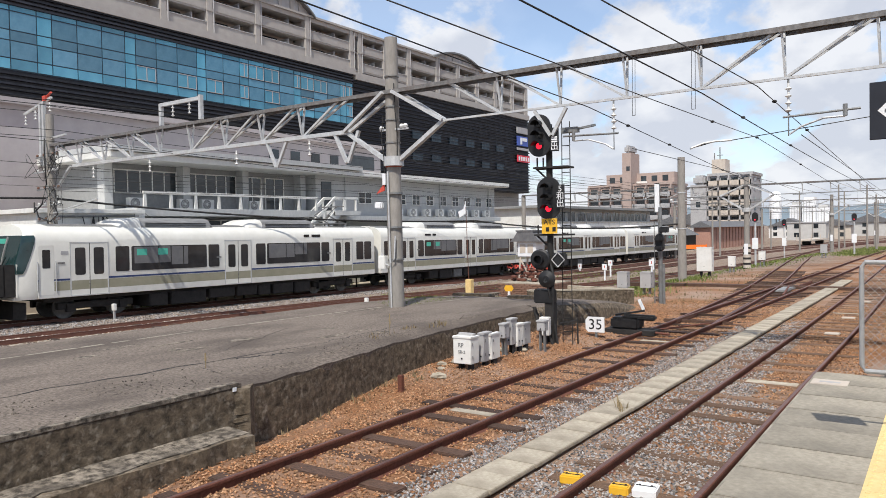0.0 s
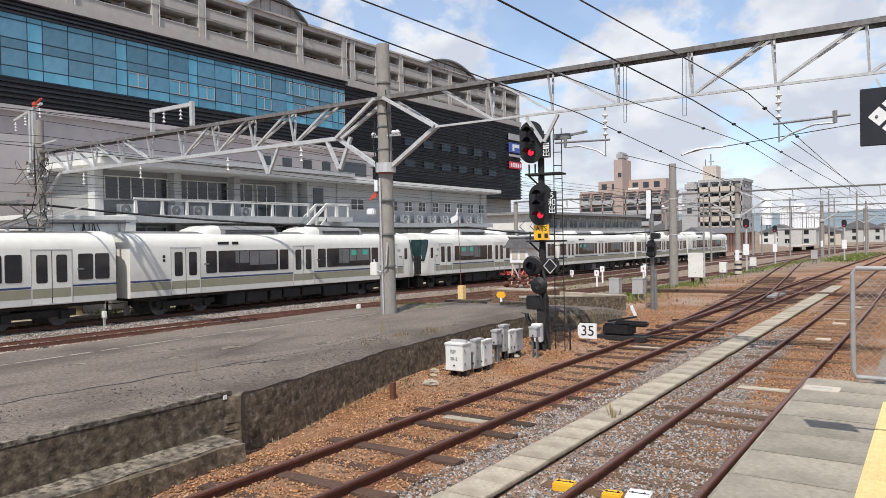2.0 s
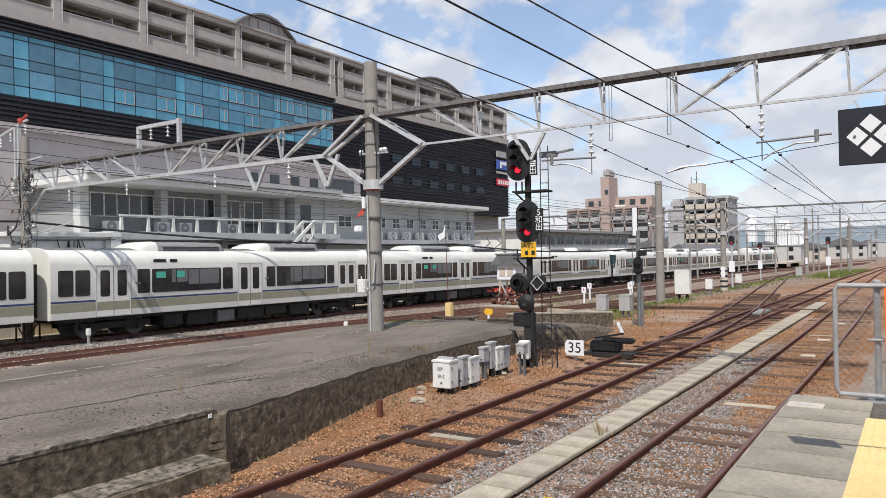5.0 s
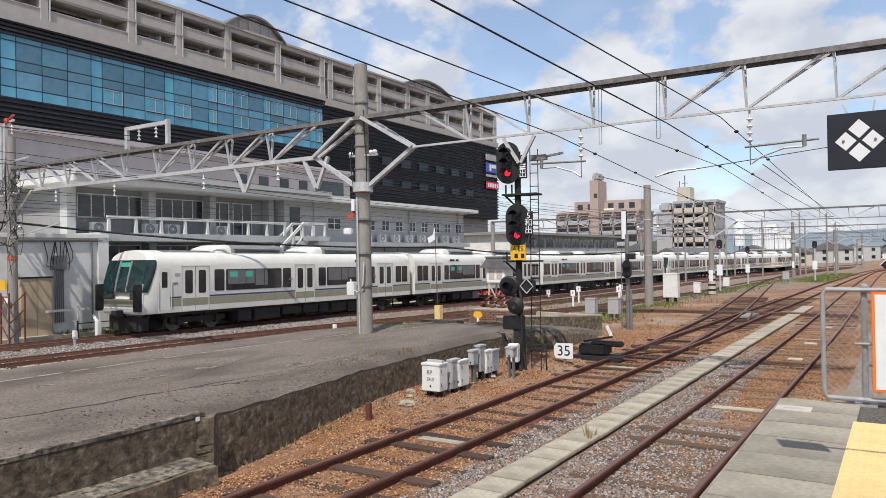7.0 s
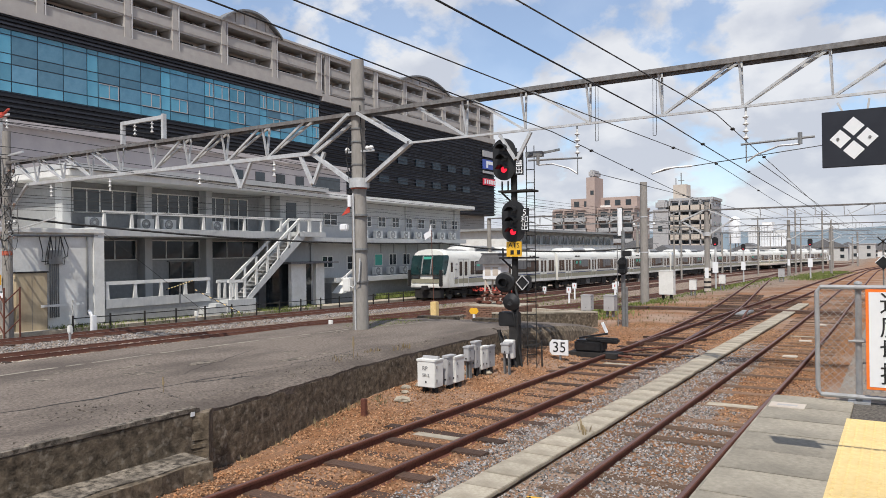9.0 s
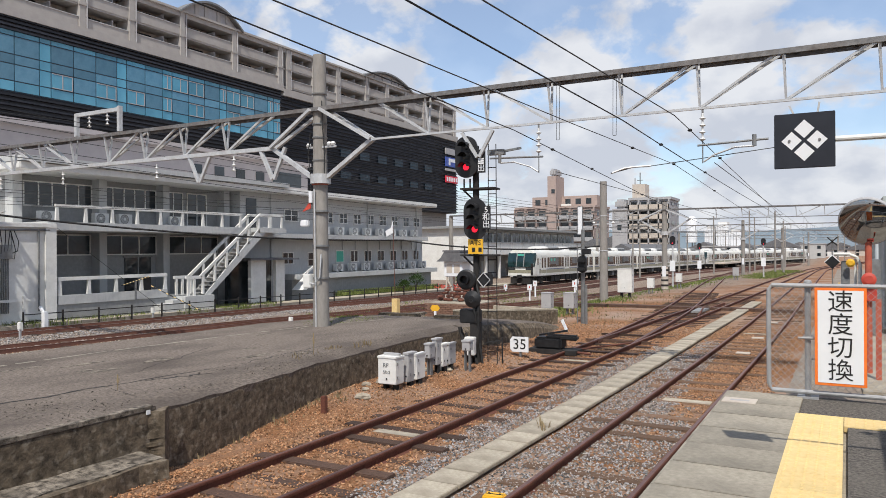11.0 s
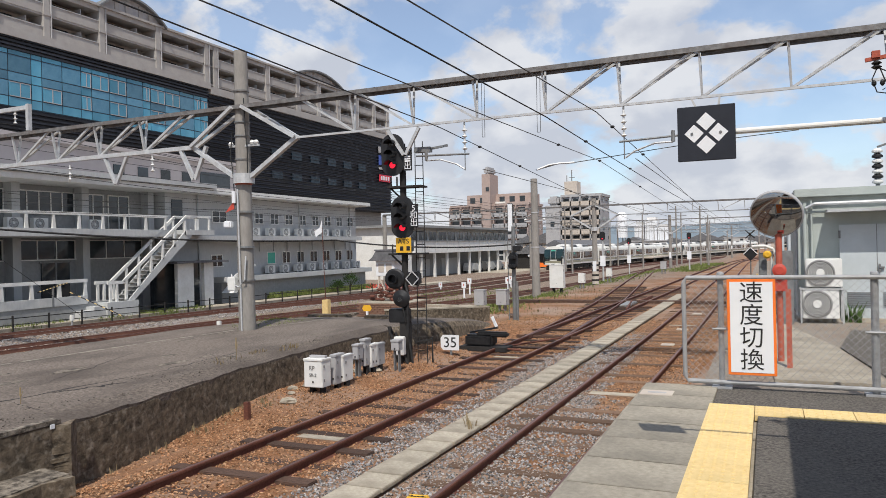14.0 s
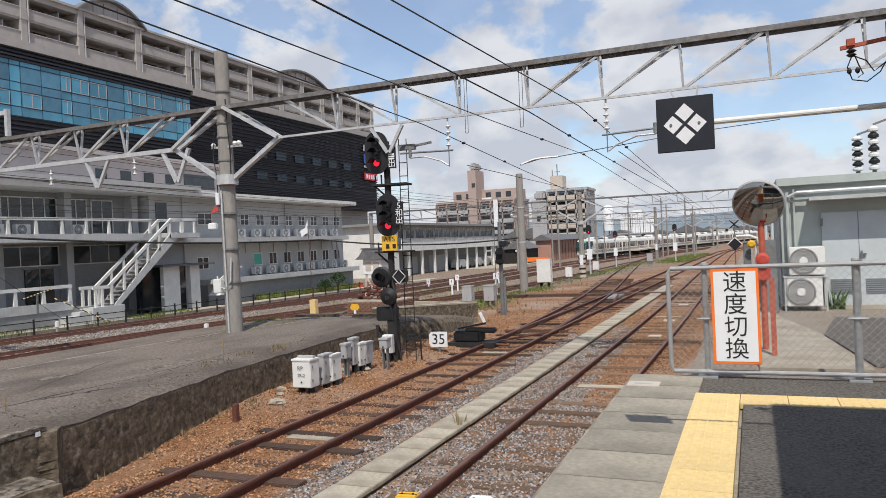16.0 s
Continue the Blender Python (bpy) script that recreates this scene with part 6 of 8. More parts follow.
part("warning_flag", Shape().prism([(-.16, -.22, 3.1), (-.44, -.22, 3.02), (-.16, -.22, 3.3)], (0, .02, 0)), M["red"], pole, "small red triangular plate")
part("white_tag", Shape().box(-.2, -.1, -.25, -.2, 3.25, 3.55), M["signwhite"], pole)
part("cctv_camera", Shape().box(-.42, -.18, -.35, -.2, 2.62, 2.8), M["signwhite"], pole, bevel=.03)

def smooth_loop(pts, n=6):
    """Points of a smooth curve through pts."""
    out = []
    for i in range(len(pts) - 1):
        a, b, c, d = (Vector(pts[max(0, min(len(pts) - 1, i + k))]) for k in (-1, 0, 1, 2))
        for k in range(n):
            u = k / n
            out.append(.5 * ((2 * b) + (c - a) * u + (2 * a - 5 * b + 4 * c - d) * u * u + (3 * b - a - 3 * c + d) * u ** 3))
    return out + [Vector(pts[-1])]


lp = thing("utility_pole", "steel-banded utility pole with cross arms and cables", "pole", (-29.5, GY - .1, YARD - .15))
part("shaft", Shape().rod((0, 0, -.2), (0, 0, 8.0), .2, .15, n=16), M["polegrey"], lp)
for qx in (-.3, .3):
    for qy in (-.3, .3):
        part("guard_angle", Shape().box(qx - .025, qx + .025, qy - .025, qy + .025, -.1, 1.9), M["rail"], lp, "rusty guard frame")
for z in (.1, .7, 1.3):
    part("guard_brace", Shape().beam((.3, -.3, z), (.3, .3, z + .55), .03, .04), M["rail"], lp)
    part("guard_brace", Shape().beam((-.3, -.3, z + .55), (.3, -.3, z), .04, .03), M["rail"], lp)
part("amber_plate", Shape().box(-.35, .05, -.3, -.26, 2.0, 2.4), M["atsyellow"], lp, "small amber plate")
part("white_plate", Shape().box(-.1, .2, -.28, -.25, 1.5, 1.7), M["signwhite"], lp)
part("twin_post", Shape().box(-.75, -.62, -.06, .06, 6.0, 8.5).box(-.5, -.37, -.06, .06, 6.0, 8.5), M["steelwhite"], lp)
part("cross_arm", Shape().beam((-2.0, 0, 8.2), (.2, 0, 8.65), .08, .08).beam((-.6, 0, 7.0), (1.2, 0, 7.1), .07, .07), M["steelwhite"], lp)
for x, z in ((-1.9, 7.75), (-1.1, 7.9), (.05, 8.1)):
    si = Shape()
    insulator(si, x, 0, z, .38, 3)
    part("insulator", si, M["ceramic"], lp)
part("red_cutout", Shape().box(-.35, -.1, -.1, .1, 8.55, 8.75).beam((-.2, 0, 8.7), (.2, 0, 8.85), .08, .05), M["red"], lp)
part("cable_loop", Shape().tube([(.0, -.22, 7.0), (.3, -.4, 6.5), (.35, -.4, 5.6), (.1, -.25, 5.2), (-.2, -.3, 4.4), (-.6, -.4, 4.1), (-.8, -.3, 4.5)], .03).tube([(-.9, -.2, 4.3), (-.4, -.35, 3.9), (.5, -.35, 3.7), (.8, -.2, 4.0), (.5, -.2, 4.4)], .028), M["cable"], lp)
rc = random.Random(17)
for k in range(16):
    z0, side = rc.uniform(3.3, 6.4), rc.choice((-1, 1))
    q = [(side * .18, -.2, z0)]
    for n in range(4):
        q.append((side * (.22 + rc.uniform(.0, 1.15) * (n < 3)), rc.uniform(-.45, -.1), z0 + rc.uniform(-.75, .55)))
    part("service_cable", Shape().tube(smooth_loop(q), rc.uniform(.007, .015), 5), M["cable" if k % 3 else "steelgrey"], lp, "black looped service cable")
for k, z in enumerate((3.75, 4.35, 5.0, 5.7, 6.3)):
    part("cross_arm", Shape().beam((-.9 - .2 * (k % 2), -.12, z), (.8, -.12, z + .05), .05, .05), M["steelwhite" if k % 2 else "steelgrey"], lp)
    for x in (-.8, -.3, .4, .75):
        part("insulator", Shape().lathe((x, -.12, z + .02), [(.03, 0), (.055, .07), (.03, .12)], 8), M["ceramic" if k % 2 else "brick"], lp)
part("orange_band", Shape().rod((0, 0, 3.15), (0, 0, 3.32), .192, n=16), M["orangerust"], lp)
part("service_bar", Shape().beam((.2, -.05, 4.05), (3.4, -.05, 4.5), .05, .05), M["steelwhite"], lp)

for gy, x0, xp, x1 in ((50, -27, -10.7, 8), (88, -27, -10.2, 10), (128, -25, -9.0, 14), (170, -20, -7, 20), (215, -10, -2, 30)):
    far = gantry(gy, x0, xp, x1, "distant steel truss gantry over the tracks", zt=5.22, zb=4.52, thin=.75)
    for x in (xp, x0, x1):
        fp = thing("catenary_pole", "grey pole carrying a distant gantry", "pole", (x, gy, -1.7), "gantry poles")
        part("shaft", Shape().rod((0, 0, 0), (0, 0, 7.4 if x == xp else 6.9), .2, .16, n=12), M["polegrey"], fp)
        if x == xp:
            part("plate", Shape().box(-.12, .12, -.24, -.2, 2.4, 3.1), M["signwhite"], fp)
            if gy == 50:
                part("hazard_sleeve", Shape().rod((0, 0, 1.3), (0, 0, 3.05), .23, n=12), M["aptpale"], fp, "hazard-striped sleeve")
                for k in range(5):
                    part("stripe", Shape().rod((0, 0, 1.4 + .34 * k), (.0, 0, 1.53 + .34 * k), .238, n=12), M["blackmat"], fp)
gp = thing("concrete_pole", "plain grey concrete pole beside the yard", "pole", (-11.9, 40.0, -.15))
part("shaft", Shape().rod((0, 0, -.2), (0, 0, 6.5), .24, .19, n=18), M["polegrey"], gp, smooth=True)
part("band", Shape().rod((0, 0, 4.55), (0, 0, 4.62), .22, n=18), M["steelwhite"], gp)
part("band", Shape().rod((0, 0, 2.6), (0, 0, 2.66), .235, n=18), M["steelwhite"], gp)
part("bracket", Shape().beam((-.6, 0, 4.1), (.6, 0, 4.15), .07, .07), M["steelwhite"], gp)
part("insulator", Shape().lathe((-.55, 0, 4.12), [(.04, 0), (.09, .06), (.04, .14)], 10).lathe((.55, 0, 4.12), [(.04, 0), (.09, .06), (.04, .14)], 10), M["ceramic"], gp)

# ---- wires ----


def wire(name, label, pts, r, mat="wire", sag=0.0, group="overhead wires"):
    s = Shape()
    fine = []
    for a, b in zip(pts[:-1], pts[1:]):
        n = 10
        for k in range(n):
            u = k / n
            fine.append((a[0] + (b[0] - a[0]) * u, a[1] + (b[1] - a[1]) * u, a[2] + (b[2] - a[2]) * u - sag * 4 * u * (1 - u)))
    fine.append(pts[-1])
    s.tube(fine, r, 5)
    return tagged(part(name, s, M[mat]), label, "wire", group)


spans = [-20, GY, 50, 88, 128, 170, 215]
for x, zm, zc, follow, own in ((-5.9, 5.42, 4.3, T2, False), (-3.15, 5.30, 4.3, T1, False), (-21.6, 5.4, 4.5, TB, True), (-28.07, 5.4, 4.55, T4, True)):
    far = lambda y: min(follow, key=lambda q: abs(q[1] - y))[0]
    if own:
        wire("messenger_wire", "thin dark messenger wire over a track", [(x, -20, zm + .35), (x, GY, zm)], .011)
        wire("messenger_wire", "thin dark messenger wire over a track", [(far(y) if y > 30 else x, y, zm - (.3 if y > 40 else 0)) for y in spans[1:]], .011, sag=.3)
    else:
        wire("messenger_wire", "thin dark messenger wire over a track", [(far(y), y, zm - .4) for y in spans[2:]], .010, sag=.3)
    wire("contact_wire", "thin copper contact wire over a track", [(far(y) + (.2 if i % 2 else -.2), y, zc - .2 * (y > 40)) for i, y in enumerate(spans) if own or y > 0], .008)
    for i in range(2, 4):
        for k in range(1, 6):
            u = k / 6
            y = spans[i] + (spans[i + 1] - spans[i]) * u
            xx = far(y)
            wire("dropper", "thin dropper between the overhead wires", [(xx, y, zc - .2), (xx, y, zm - .4 - .3 * 4 * u * (1 - u))], .006, group="droppers")


def clamps(parent, pts):
    """Dark cast clamps along a wire."""
    for q in pts:
        part("clamp", Shape().lathe(q, [(.012, -.05), (.034, -.02), (.034, .02), (.012, .05)], 8, "x"), M["blackmat"], parent)


fw = wire("feeder_cable", "black feeder cable crossing over the tracks", [(-4.03, -20, 5.36), (-4.10, GY, 5.30), (-4.35, 50, 5.0), (-5.0, 88, 5.0), (-5.2, 128, 4.9)], .013, "cable", .06)
clamps(fw, [(-4.14, 19.0, 5.26), (-4.2, 26, 5.18)])
mw = wire("messenger_wire", "messenger wire slanting over the platform-side track", [(-4.67, -20, 5.3), (-3.04, GY, 5.3), (-3.6, 50, 4.6)], .010)
clamps(mw, [(-3.07, 17.0, 5.26), (-3.15, 22, 5.17)])
mw = wire("messenger_wire", "messenger wire slanting over the second track", [(-6.0, -20, 5.3), (-5.14, GY, 5.3), (-4.83, 24, 5.3), (-5.2, 50, 4.6)], .010)
clamps(mw, [(-5.0, 19.5, 5.3), (-4.83, 24, 5.3), (-4.96, 33, 5.06)])
mw = wire("feeder_cable", "black feeder cable above the old platform", [(-4.97, -20, 5.3), (-6.57, GY, 5.3), (-8.3, 50, 4.15), (-9.2, 88, 4.4)], .011, "cable")
clamps(mw, [(-6.7, 18, 5.2), (-6.9, 22, 5.08), (-7.3, 30, 4.8)])
pull = wire("contact_wire", "registered contact wire pulled towards the platform", [(-4.35, GY, 4.2), (-3.9, GY + .2, 4.33), (-3.6, GY + .3, 4.34), (-1.3, 17.0, 4.75), (.8, 18.4, 5.05)], .009)
part("white_arm", Shape().tube([(-4.35, GY - .01, 4.2), (-4.1, GY + .1, 4.30), (-3.9, GY + .19, 4.33), (-3.6, GY + .29, 4.34)], .022), M["steelwhite"], pull, "white pull-off arm")
for x0, x1 in ((-4.3, -4.24), (-5.55, -5.5)):
    wire("hanger_loop", "thin wire loop hanging from the gantry", [(x0, GY, 6.25), (x0 - .01, GY, 5.0), (x1, GY, 5.0), (x1 + .01, GY, 6.25)], .006, group="droppers")
for x, z, r in ((-20.7, 6.62, .012), (-21.6, 6.62, .012)):
    wire("feeder_cable", "feeder wire on porcelain insulators", [(x - 1.2, -20, z), (x, GY, z), (x + .5, 50, 5.6), (x + 1, 88, 5.5)], r, "cable", .25)
wire("telephone_cable", "heavy black cable sagging along the yard", [(-29.6, GY, 4.2), (-22.6, 36, 3.15), (-12.0, 40.0, 2.75)], .045, "cable", .35)
wire("telephone_cable", "heavy black cable sagging along the yard", [(-31.0, -10, 4.6), (-29.6, GY, 4.2)], .045, "cable", .2)
for k, (xa, za, xb, zb) in enumerate(((-31.4, 7.9, -24, 6.2), (-30.6, 8.1, -23, 6.3), (-29.5, 8.4, -22.3, 6.4), (-29.2, 6.9, -21.9, 5.6), (-29.2, 6.6, -21.9, 5.3))):
    wire("power_line", "thin power line along the yard", [(xa, -25, za), (xa, GY, za), (xb, 60, zb), (xb + 2, 110, zb - .4)], .012, "cable", .3, "power lines")
for k in range(4):
    wire("power_line", "thin service wire to the office wall", [(-29.5, GY, 5.4 - .3 * k), (-31.2, 30 + 6 * k, 5.9 - .2 * k), (-31.6, 55, 5.8 - .3 * k)], .009, "cable", .12, "power lines")
wire("power_line", "thin stay wire over the yard", [(-31.0, 20, 3.8), (-28.5, 24, -.3)], .01, "cable", 0, "power lines")

# ---- colour light signal ----


def oval(cx, cz, w, h, n=24):
    out = []
    for k in range(n):
        a = 2 * math.pi * k / n
        x, z = w / 2 * math.cos(a), (w / 2) * math.sin(a)
        out.append((cx + x, z + cz + (h / 2 - w / 2) * (1 if math.sin(a) >= 0 else -1)))
    return out


def signal_head(parent, cx, cz, lit):
    h = part("backboard", Shape().prism([(x, -.16, z) for x, z in oval(cx, cz, .56, .98)], (0, .05, 0)), M["black"], parent, "oval black backboard")
    part("lamp_case", Shape().prism([(x, -.11, z) for x, z in oval(cx, cz, .36, .82)], (0, .26, 0)), M["black"], h)
    for k, z in enumerate((.24, 0.0, -.24)):
        on = k == 2 and lit
        part("lens", Shape().lathe((cx, -.165, cz + z), [(.075, 0), (.06, .02), (.03, .032)], 16, "y"), M["redglow"] if on else M["glass"], h, "lit red lens" if on else "dark lens", smooth=True)
        s = Shape()
        for i in range(10):
            a0, a1 = radians(10 + 16 * i), radians(10 + 16 * (i + 1))
            r = .12
            s.add([(cx + r * math.cos(a0), -.16, cz + z + r * math.sin(a0)), (cx + r * math.cos(a1), -.16, cz + z + r * math.sin(a1)), (cx + r * math.cos(a1), -.42, cz + z - .03 + r * math.sin(a1)), (cx + r * math.cos(a0), -.42, cz + z - .03 + r * math.sin(a0))], [(0, 1, 2, 3)])
            s.add([(cx + .108 * math.cos(a0), -.16, cz + z + .108 * math.sin(a0)), (cx + .108 * math.cos(a1), -.16, cz + z + .108 * math.sin(a1)), (cx + .108 * math.cos(a1), -.42, cz + z - .03 + .108 * math.sin(a1)), (cx + .108 * math.cos(a0), -.42, cz + z - .03 + .108 * math.sin(a0))], [(3, 2, 1, 0)])
        part("hood", s, M["black"], h)
    return h


sg = thing("railway_signal", "black two-headed colour light signal showing red, with ladder", "signal", (-7.66, 15.4, -.1), turn=6)
part("mast", Shape().rod((0, .05, 0), (0, .05, 5.15), .075, n=14), M["blackmat"], sg)
signal_head(sg, -.17, 4.88, True)
signal_head(sg, .04, 3.42, True)
for cx, cz, txt in ((.22, 4.76, ("5", None, "出")), (.34, 3.45, ("5", "和", "出"))):
    pl = part("route_plate", Shape().box(cx - .1, cx + .1, -.2, -.17, cz - .27, cz + .27), M["black"], sg, "black plate with white characters")
    for k, ch in enumerate(txt):
        if ch:
            letters(ch, .19, M["signwhite"], pl, pose(cx, -.203, cz + .17 - .17 * k))
        else:
            for q in (-.05, 0, .05):
                part("character_bar", Shape().box(cx - .07, cx + .07, -.208, -.2, cz + q - .017, cz + q + .017), M["signwhite"], pl)
ats = part("amber_plate", Shape().box(-.13, .24, -.16, -.13, 2.6, 2.95), M["atsyellow"], sg, "amber plate with dark letters")
letters("ATS", .16, M["ink"], ats, pose(.055, -.163, 2.86))
for q in (-.03, .13):
    part("character_bar", Shape().box(q, q + .08, -.166, -.16, 2.65, 2.75), M["ink"], ats)
for z in (4.12, 2.55):
    part("step_platform", Shape().box(-.35, .5, -.1, .35, z, z + .04), M["blackmat"], sg)
    part("step_bracket", Shape().beam((-.3, 0, z), (0, .05, z - .3), .04, .04).beam((-.25, -.08, z), (-.25, -.08, z + .25), .03, .03).beam((-.1, -.08, z), (-.1, -.08, z + .25), .03, .03), M["blackmat"], sg)
part("ladder_rail", Shape().rod((.24, .15, 0), (.28, .15, 5.2), .011).rod((.45, .22, -.1), (.45, .2, 5.2), .011), M["blackmat"], sg)
for k in range(16):
    part("rung", Shape().rod((.26, .15, .3 + .31 * k), (.45, .21, .3 + .31 * k), .010), M["blackmat"], sg)
part("top_bracket", Shape().beam((.3, .1, 4.95), (1.1, .1, 5.05), .05, .05).box(.3, .7, .02, .18, 4.92, 5.04), M["steelgrey"], sg)
rs = part("round_signal", Shape().lathe((-.16, -.18, 2.0), [(.24, 0), (.24, .04), (.2, .06)], 24, "y"), M["black"], sg, "round black subsidiary signal")
part("hood", Shape().lathe((-.16, -.2, 2.0), [(.1, 0), (.11, .2), (.1, .2), (.09, .02)], 14, "y"), M["black"], rs)
part("square_lamp", Shape().box(.12, .4, -.2, .1, 1.85, 2.15), M["black"], sg, bevel=.03)
part("lamp_frame", Shape().beam((.12, -.22, 2.0), (.27, -.22, 2.17), .02, .02).beam((.27, -.22, 2.17), (.43, -.22, 2.0), .02, .02).beam((.43, -.22, 2.0), (.27, -.22, 1.83), .02, .02).beam((.27, -.22, 1.83), (.12, -.22, 2.0), .02, .02), M["steelwhite"], sg)
part("shunt_signal", Shape().lathe((.0, -.2, 1.55), [(.2, 0), (.2, .05), (.08, .1)], 20, "y"), M["black"], sg)
part("speaker", Shape().lathe((-.02, -.26, 1.52), [(.06, 0), (.05, .04)], 12, "y"), M["steelgrey"], sg)
part("control_box", Shape().box(-.35, .12, -.18, .1, .98, 1.3), M["black"], sg, "black control box", bevel=.02)
part("cable", Shape().tube([(.05, -.12, 1.9), (.16, -.2, 1.6), (.12, -.18, 1.2), (.1, -.1, .6), (.2, -.1, 0)], .03).tube([(-.1, -.12, 1.85), (-.02, -.25, 1.55), (.06, -.2, 1.15), (.05, -.1, .8)], .022), M["cable"], sg)
part("foot_box", Shape().box(-.1, .12, -.15, .12, .0, 1.0), M["blackmat"], sg, bevel=.02)
part("stay", Shape().beam((-.2, -.15, .75), (.2, -.3, -.1), .06, .03).beam((-.45, .1, .85), (-.1, -.2, 0), .08, .05).beam((.2, .1, .5), (.55, .3, .55), .03, .03).beam((.55, .3, .6), (.55, .3, -.2), .03, .03), M["blackmat"], sg)
part("white_box", Shape().box(-.14, .1, -.42, -.25, .26, .68), M["white"], sg, "small white junction box", bevel=.015)
part("box_leg", Shape().box(-.06, .02, -.36, -.3, -.1, .26), M["blackmat"], sg)

s2 = thing("dwarf_signal", "distant black signal on a grey post with steps", "signal", (-8.35, 25.5, -.2))
part("mast", Shape().rod((0, 0, 0), (0, 0, 3.5), .07), M["steelgrey"], s2)
part("post", Shape().rod((.14, -.1, 0), (.14, -.1, 1.5), .05), M["steelgrey"], s2)
part("head", Shape().prism([(x, -.12, z) for x, z in oval(.0, 2.25, .3, .62)], (0, .15, 0)), M["black"], s2)
for z in (2.0, 2.31):
    part("hood", Shape().box(-.12, .12, -.3, -.1, z, z + .13), M["black"], s2, bevel=.02)
part("lamp", Shape().box(.02, .3, -.2, .05, 2.6, 2.8), M["black"], s2, bevel=.02)
part("ladder", Shape().rod((-.25, .1, 0), (-.25, .1, 3.0), .015).rod((-.1, .1, 0), (-.1, .1, 3.0), .015), M["steelgrey"], s2)
part("white_sign", Shape().box(-.2, .02, -.05, .0, 3.3, 4.35), M["signwhite"], s2, bevel=.05)
for x, y in ((-11.4, 56), (-6.9, 75), (-13.2, 78)):
    d = thing("colour_signal", "far black colour light signal", "signal", (x, y, -.2 - fall(x, y)), "far signals")
    part("mast", Shape().rod((0, 0, 0), (0, 0, 3.6), .07), M["steelwhite"], d)
    part("head", Shape().prism([(q, -.1, z) for q, z in oval(.0, 3.5, .42, .68)], (0, .1, 0)), M["black"], d)
    part("lens", Shape().lathe((0, -.1, 3.3), [(.045, 0), (.03, .03)], 12, "y"), M["redglow"], d)
    part("plate", Shape().box(-.2, .2, -.1, -.06, 1.2, 2.0), M["signwhite"], d)

# ---- platform things ----
ds = thing("stop_sign_board", "square navy board with four white diamonds, hung from a white pipe", "sign", (-.23, 5.1, 3.29), turn=1)
part("board", Shape().box(-.172, .172, -.012, .012, -.172, .172), M["navy"], ds, bevel=.003)
for cx, cz in ((0, .072), (0, -.072), (-.072, 0), (.072, 0)):
    q = .058
    part("diamond", Shape().prism([(cx - q, -.0135, cz), (cx, -.0135, cz - q), (cx + q, -.0135, cz), (cx, -.0135, cz + q)], (0, .003, 0)), M["signwhite"], ds, "white diamond")
for cx in (-.085, .085):
    part("bolt", Shape().lathe((cx, -.0135, 0), [(.009, 0), (.007, .006)], 10, "y"), M["steelgrey"], ds)
for a, b, z in ((-.06, -.085, .225), (.075, .085, .235)):
    part("hook", Shape().beam((a, 0, .17), (b, 0, z), .012, .012), M["steelwhite"], ds)
part("support_pipe", Shape().rod((.16, .02, .0), (1.6, .02, -.005), .018, n=12), M["white"], ds, "white support pipe")

cp = thing("platform_canopy", "brown-edged flat canopy over the platform", "canopy", kind="structure")
part("roof", Shape().box(.98, 12, -16, 5.20, 4.10, 4.22), M["canopy"], cp)
part("fascia", Shape().box(.94, .98, -16, 5.25, 3.98, 4.24).box(.98, 12, 5.2, 5.25, 3.98, 4.24), M["canopy"], cp)
for y in (-3.0, -9.0):
    part("post", Shape().box(3.9, 4.1, y, y + .2, PZ - .01, 4.10), M["steelgrey"], cp)
ins = thing("line_insulator", "brown bracket with dark insulator and looped leads under the canopy edge", "insulator", (.80, 5.40, 3.70))
part("arm", Shape().beam((-.12, 0, .0), (.16, 0, .03), .026, .022), M["orangerust"], ins, "rusty orange arm")
part("clevis", Shape().box(-.085, -.04, -.022, .022, .008, .05), M["orangerust"], ins)
part("hanger_box", Shape().box(.13, .21, -.16, .03, -.13, .14), M["canopy"], ins, "brown steel hanger box", bevel=.006)
part("hanger_plate", Shape().box(.145, .195, -.2, -.1, .1, .42), M["canopy"], ins)
part("insulator", Shape().lathe((-.06, 0, -.06), [(.012, 0), (.03, .012), (.014, .026), (.03, .036), (.014, .05)], 12), M["black"], ins)
part("lead", Shape().tube([(-.06, 0, -.06), (-.085, 0, -.12), (-.06, 0, -.2), (.02, 0, -.22), (.09, 0, -.17), (.14, 0, -.08)], .004), M["cable"], ins)
part("lead", Shape().tube([(-.04, 0, -.06), (-.02, 0, -.12), (.0, 0, -.17), (-.03, 0, -.19)], .004), M["cable"], ins)
part("lead", Shape().tube([(-.05, .01, -.05), (.02, .01, -.09), (.06, .01, -.16), (.1, .01, -.13), (.14, .01, -.1)], .004), M["cable"], ins)
part("bead", Shape().lathe((-.03, 0, -.165), [(.004, 0), (.014, .012), (.014, .026), (.004, .04)], 10), M["black"], ins)
part("bead", Shape().lathe((-.075, 0, -.165), [(.004, 0), (.014, .012), (.014, .026), (.004, .04)], 10), M["black"], ins)

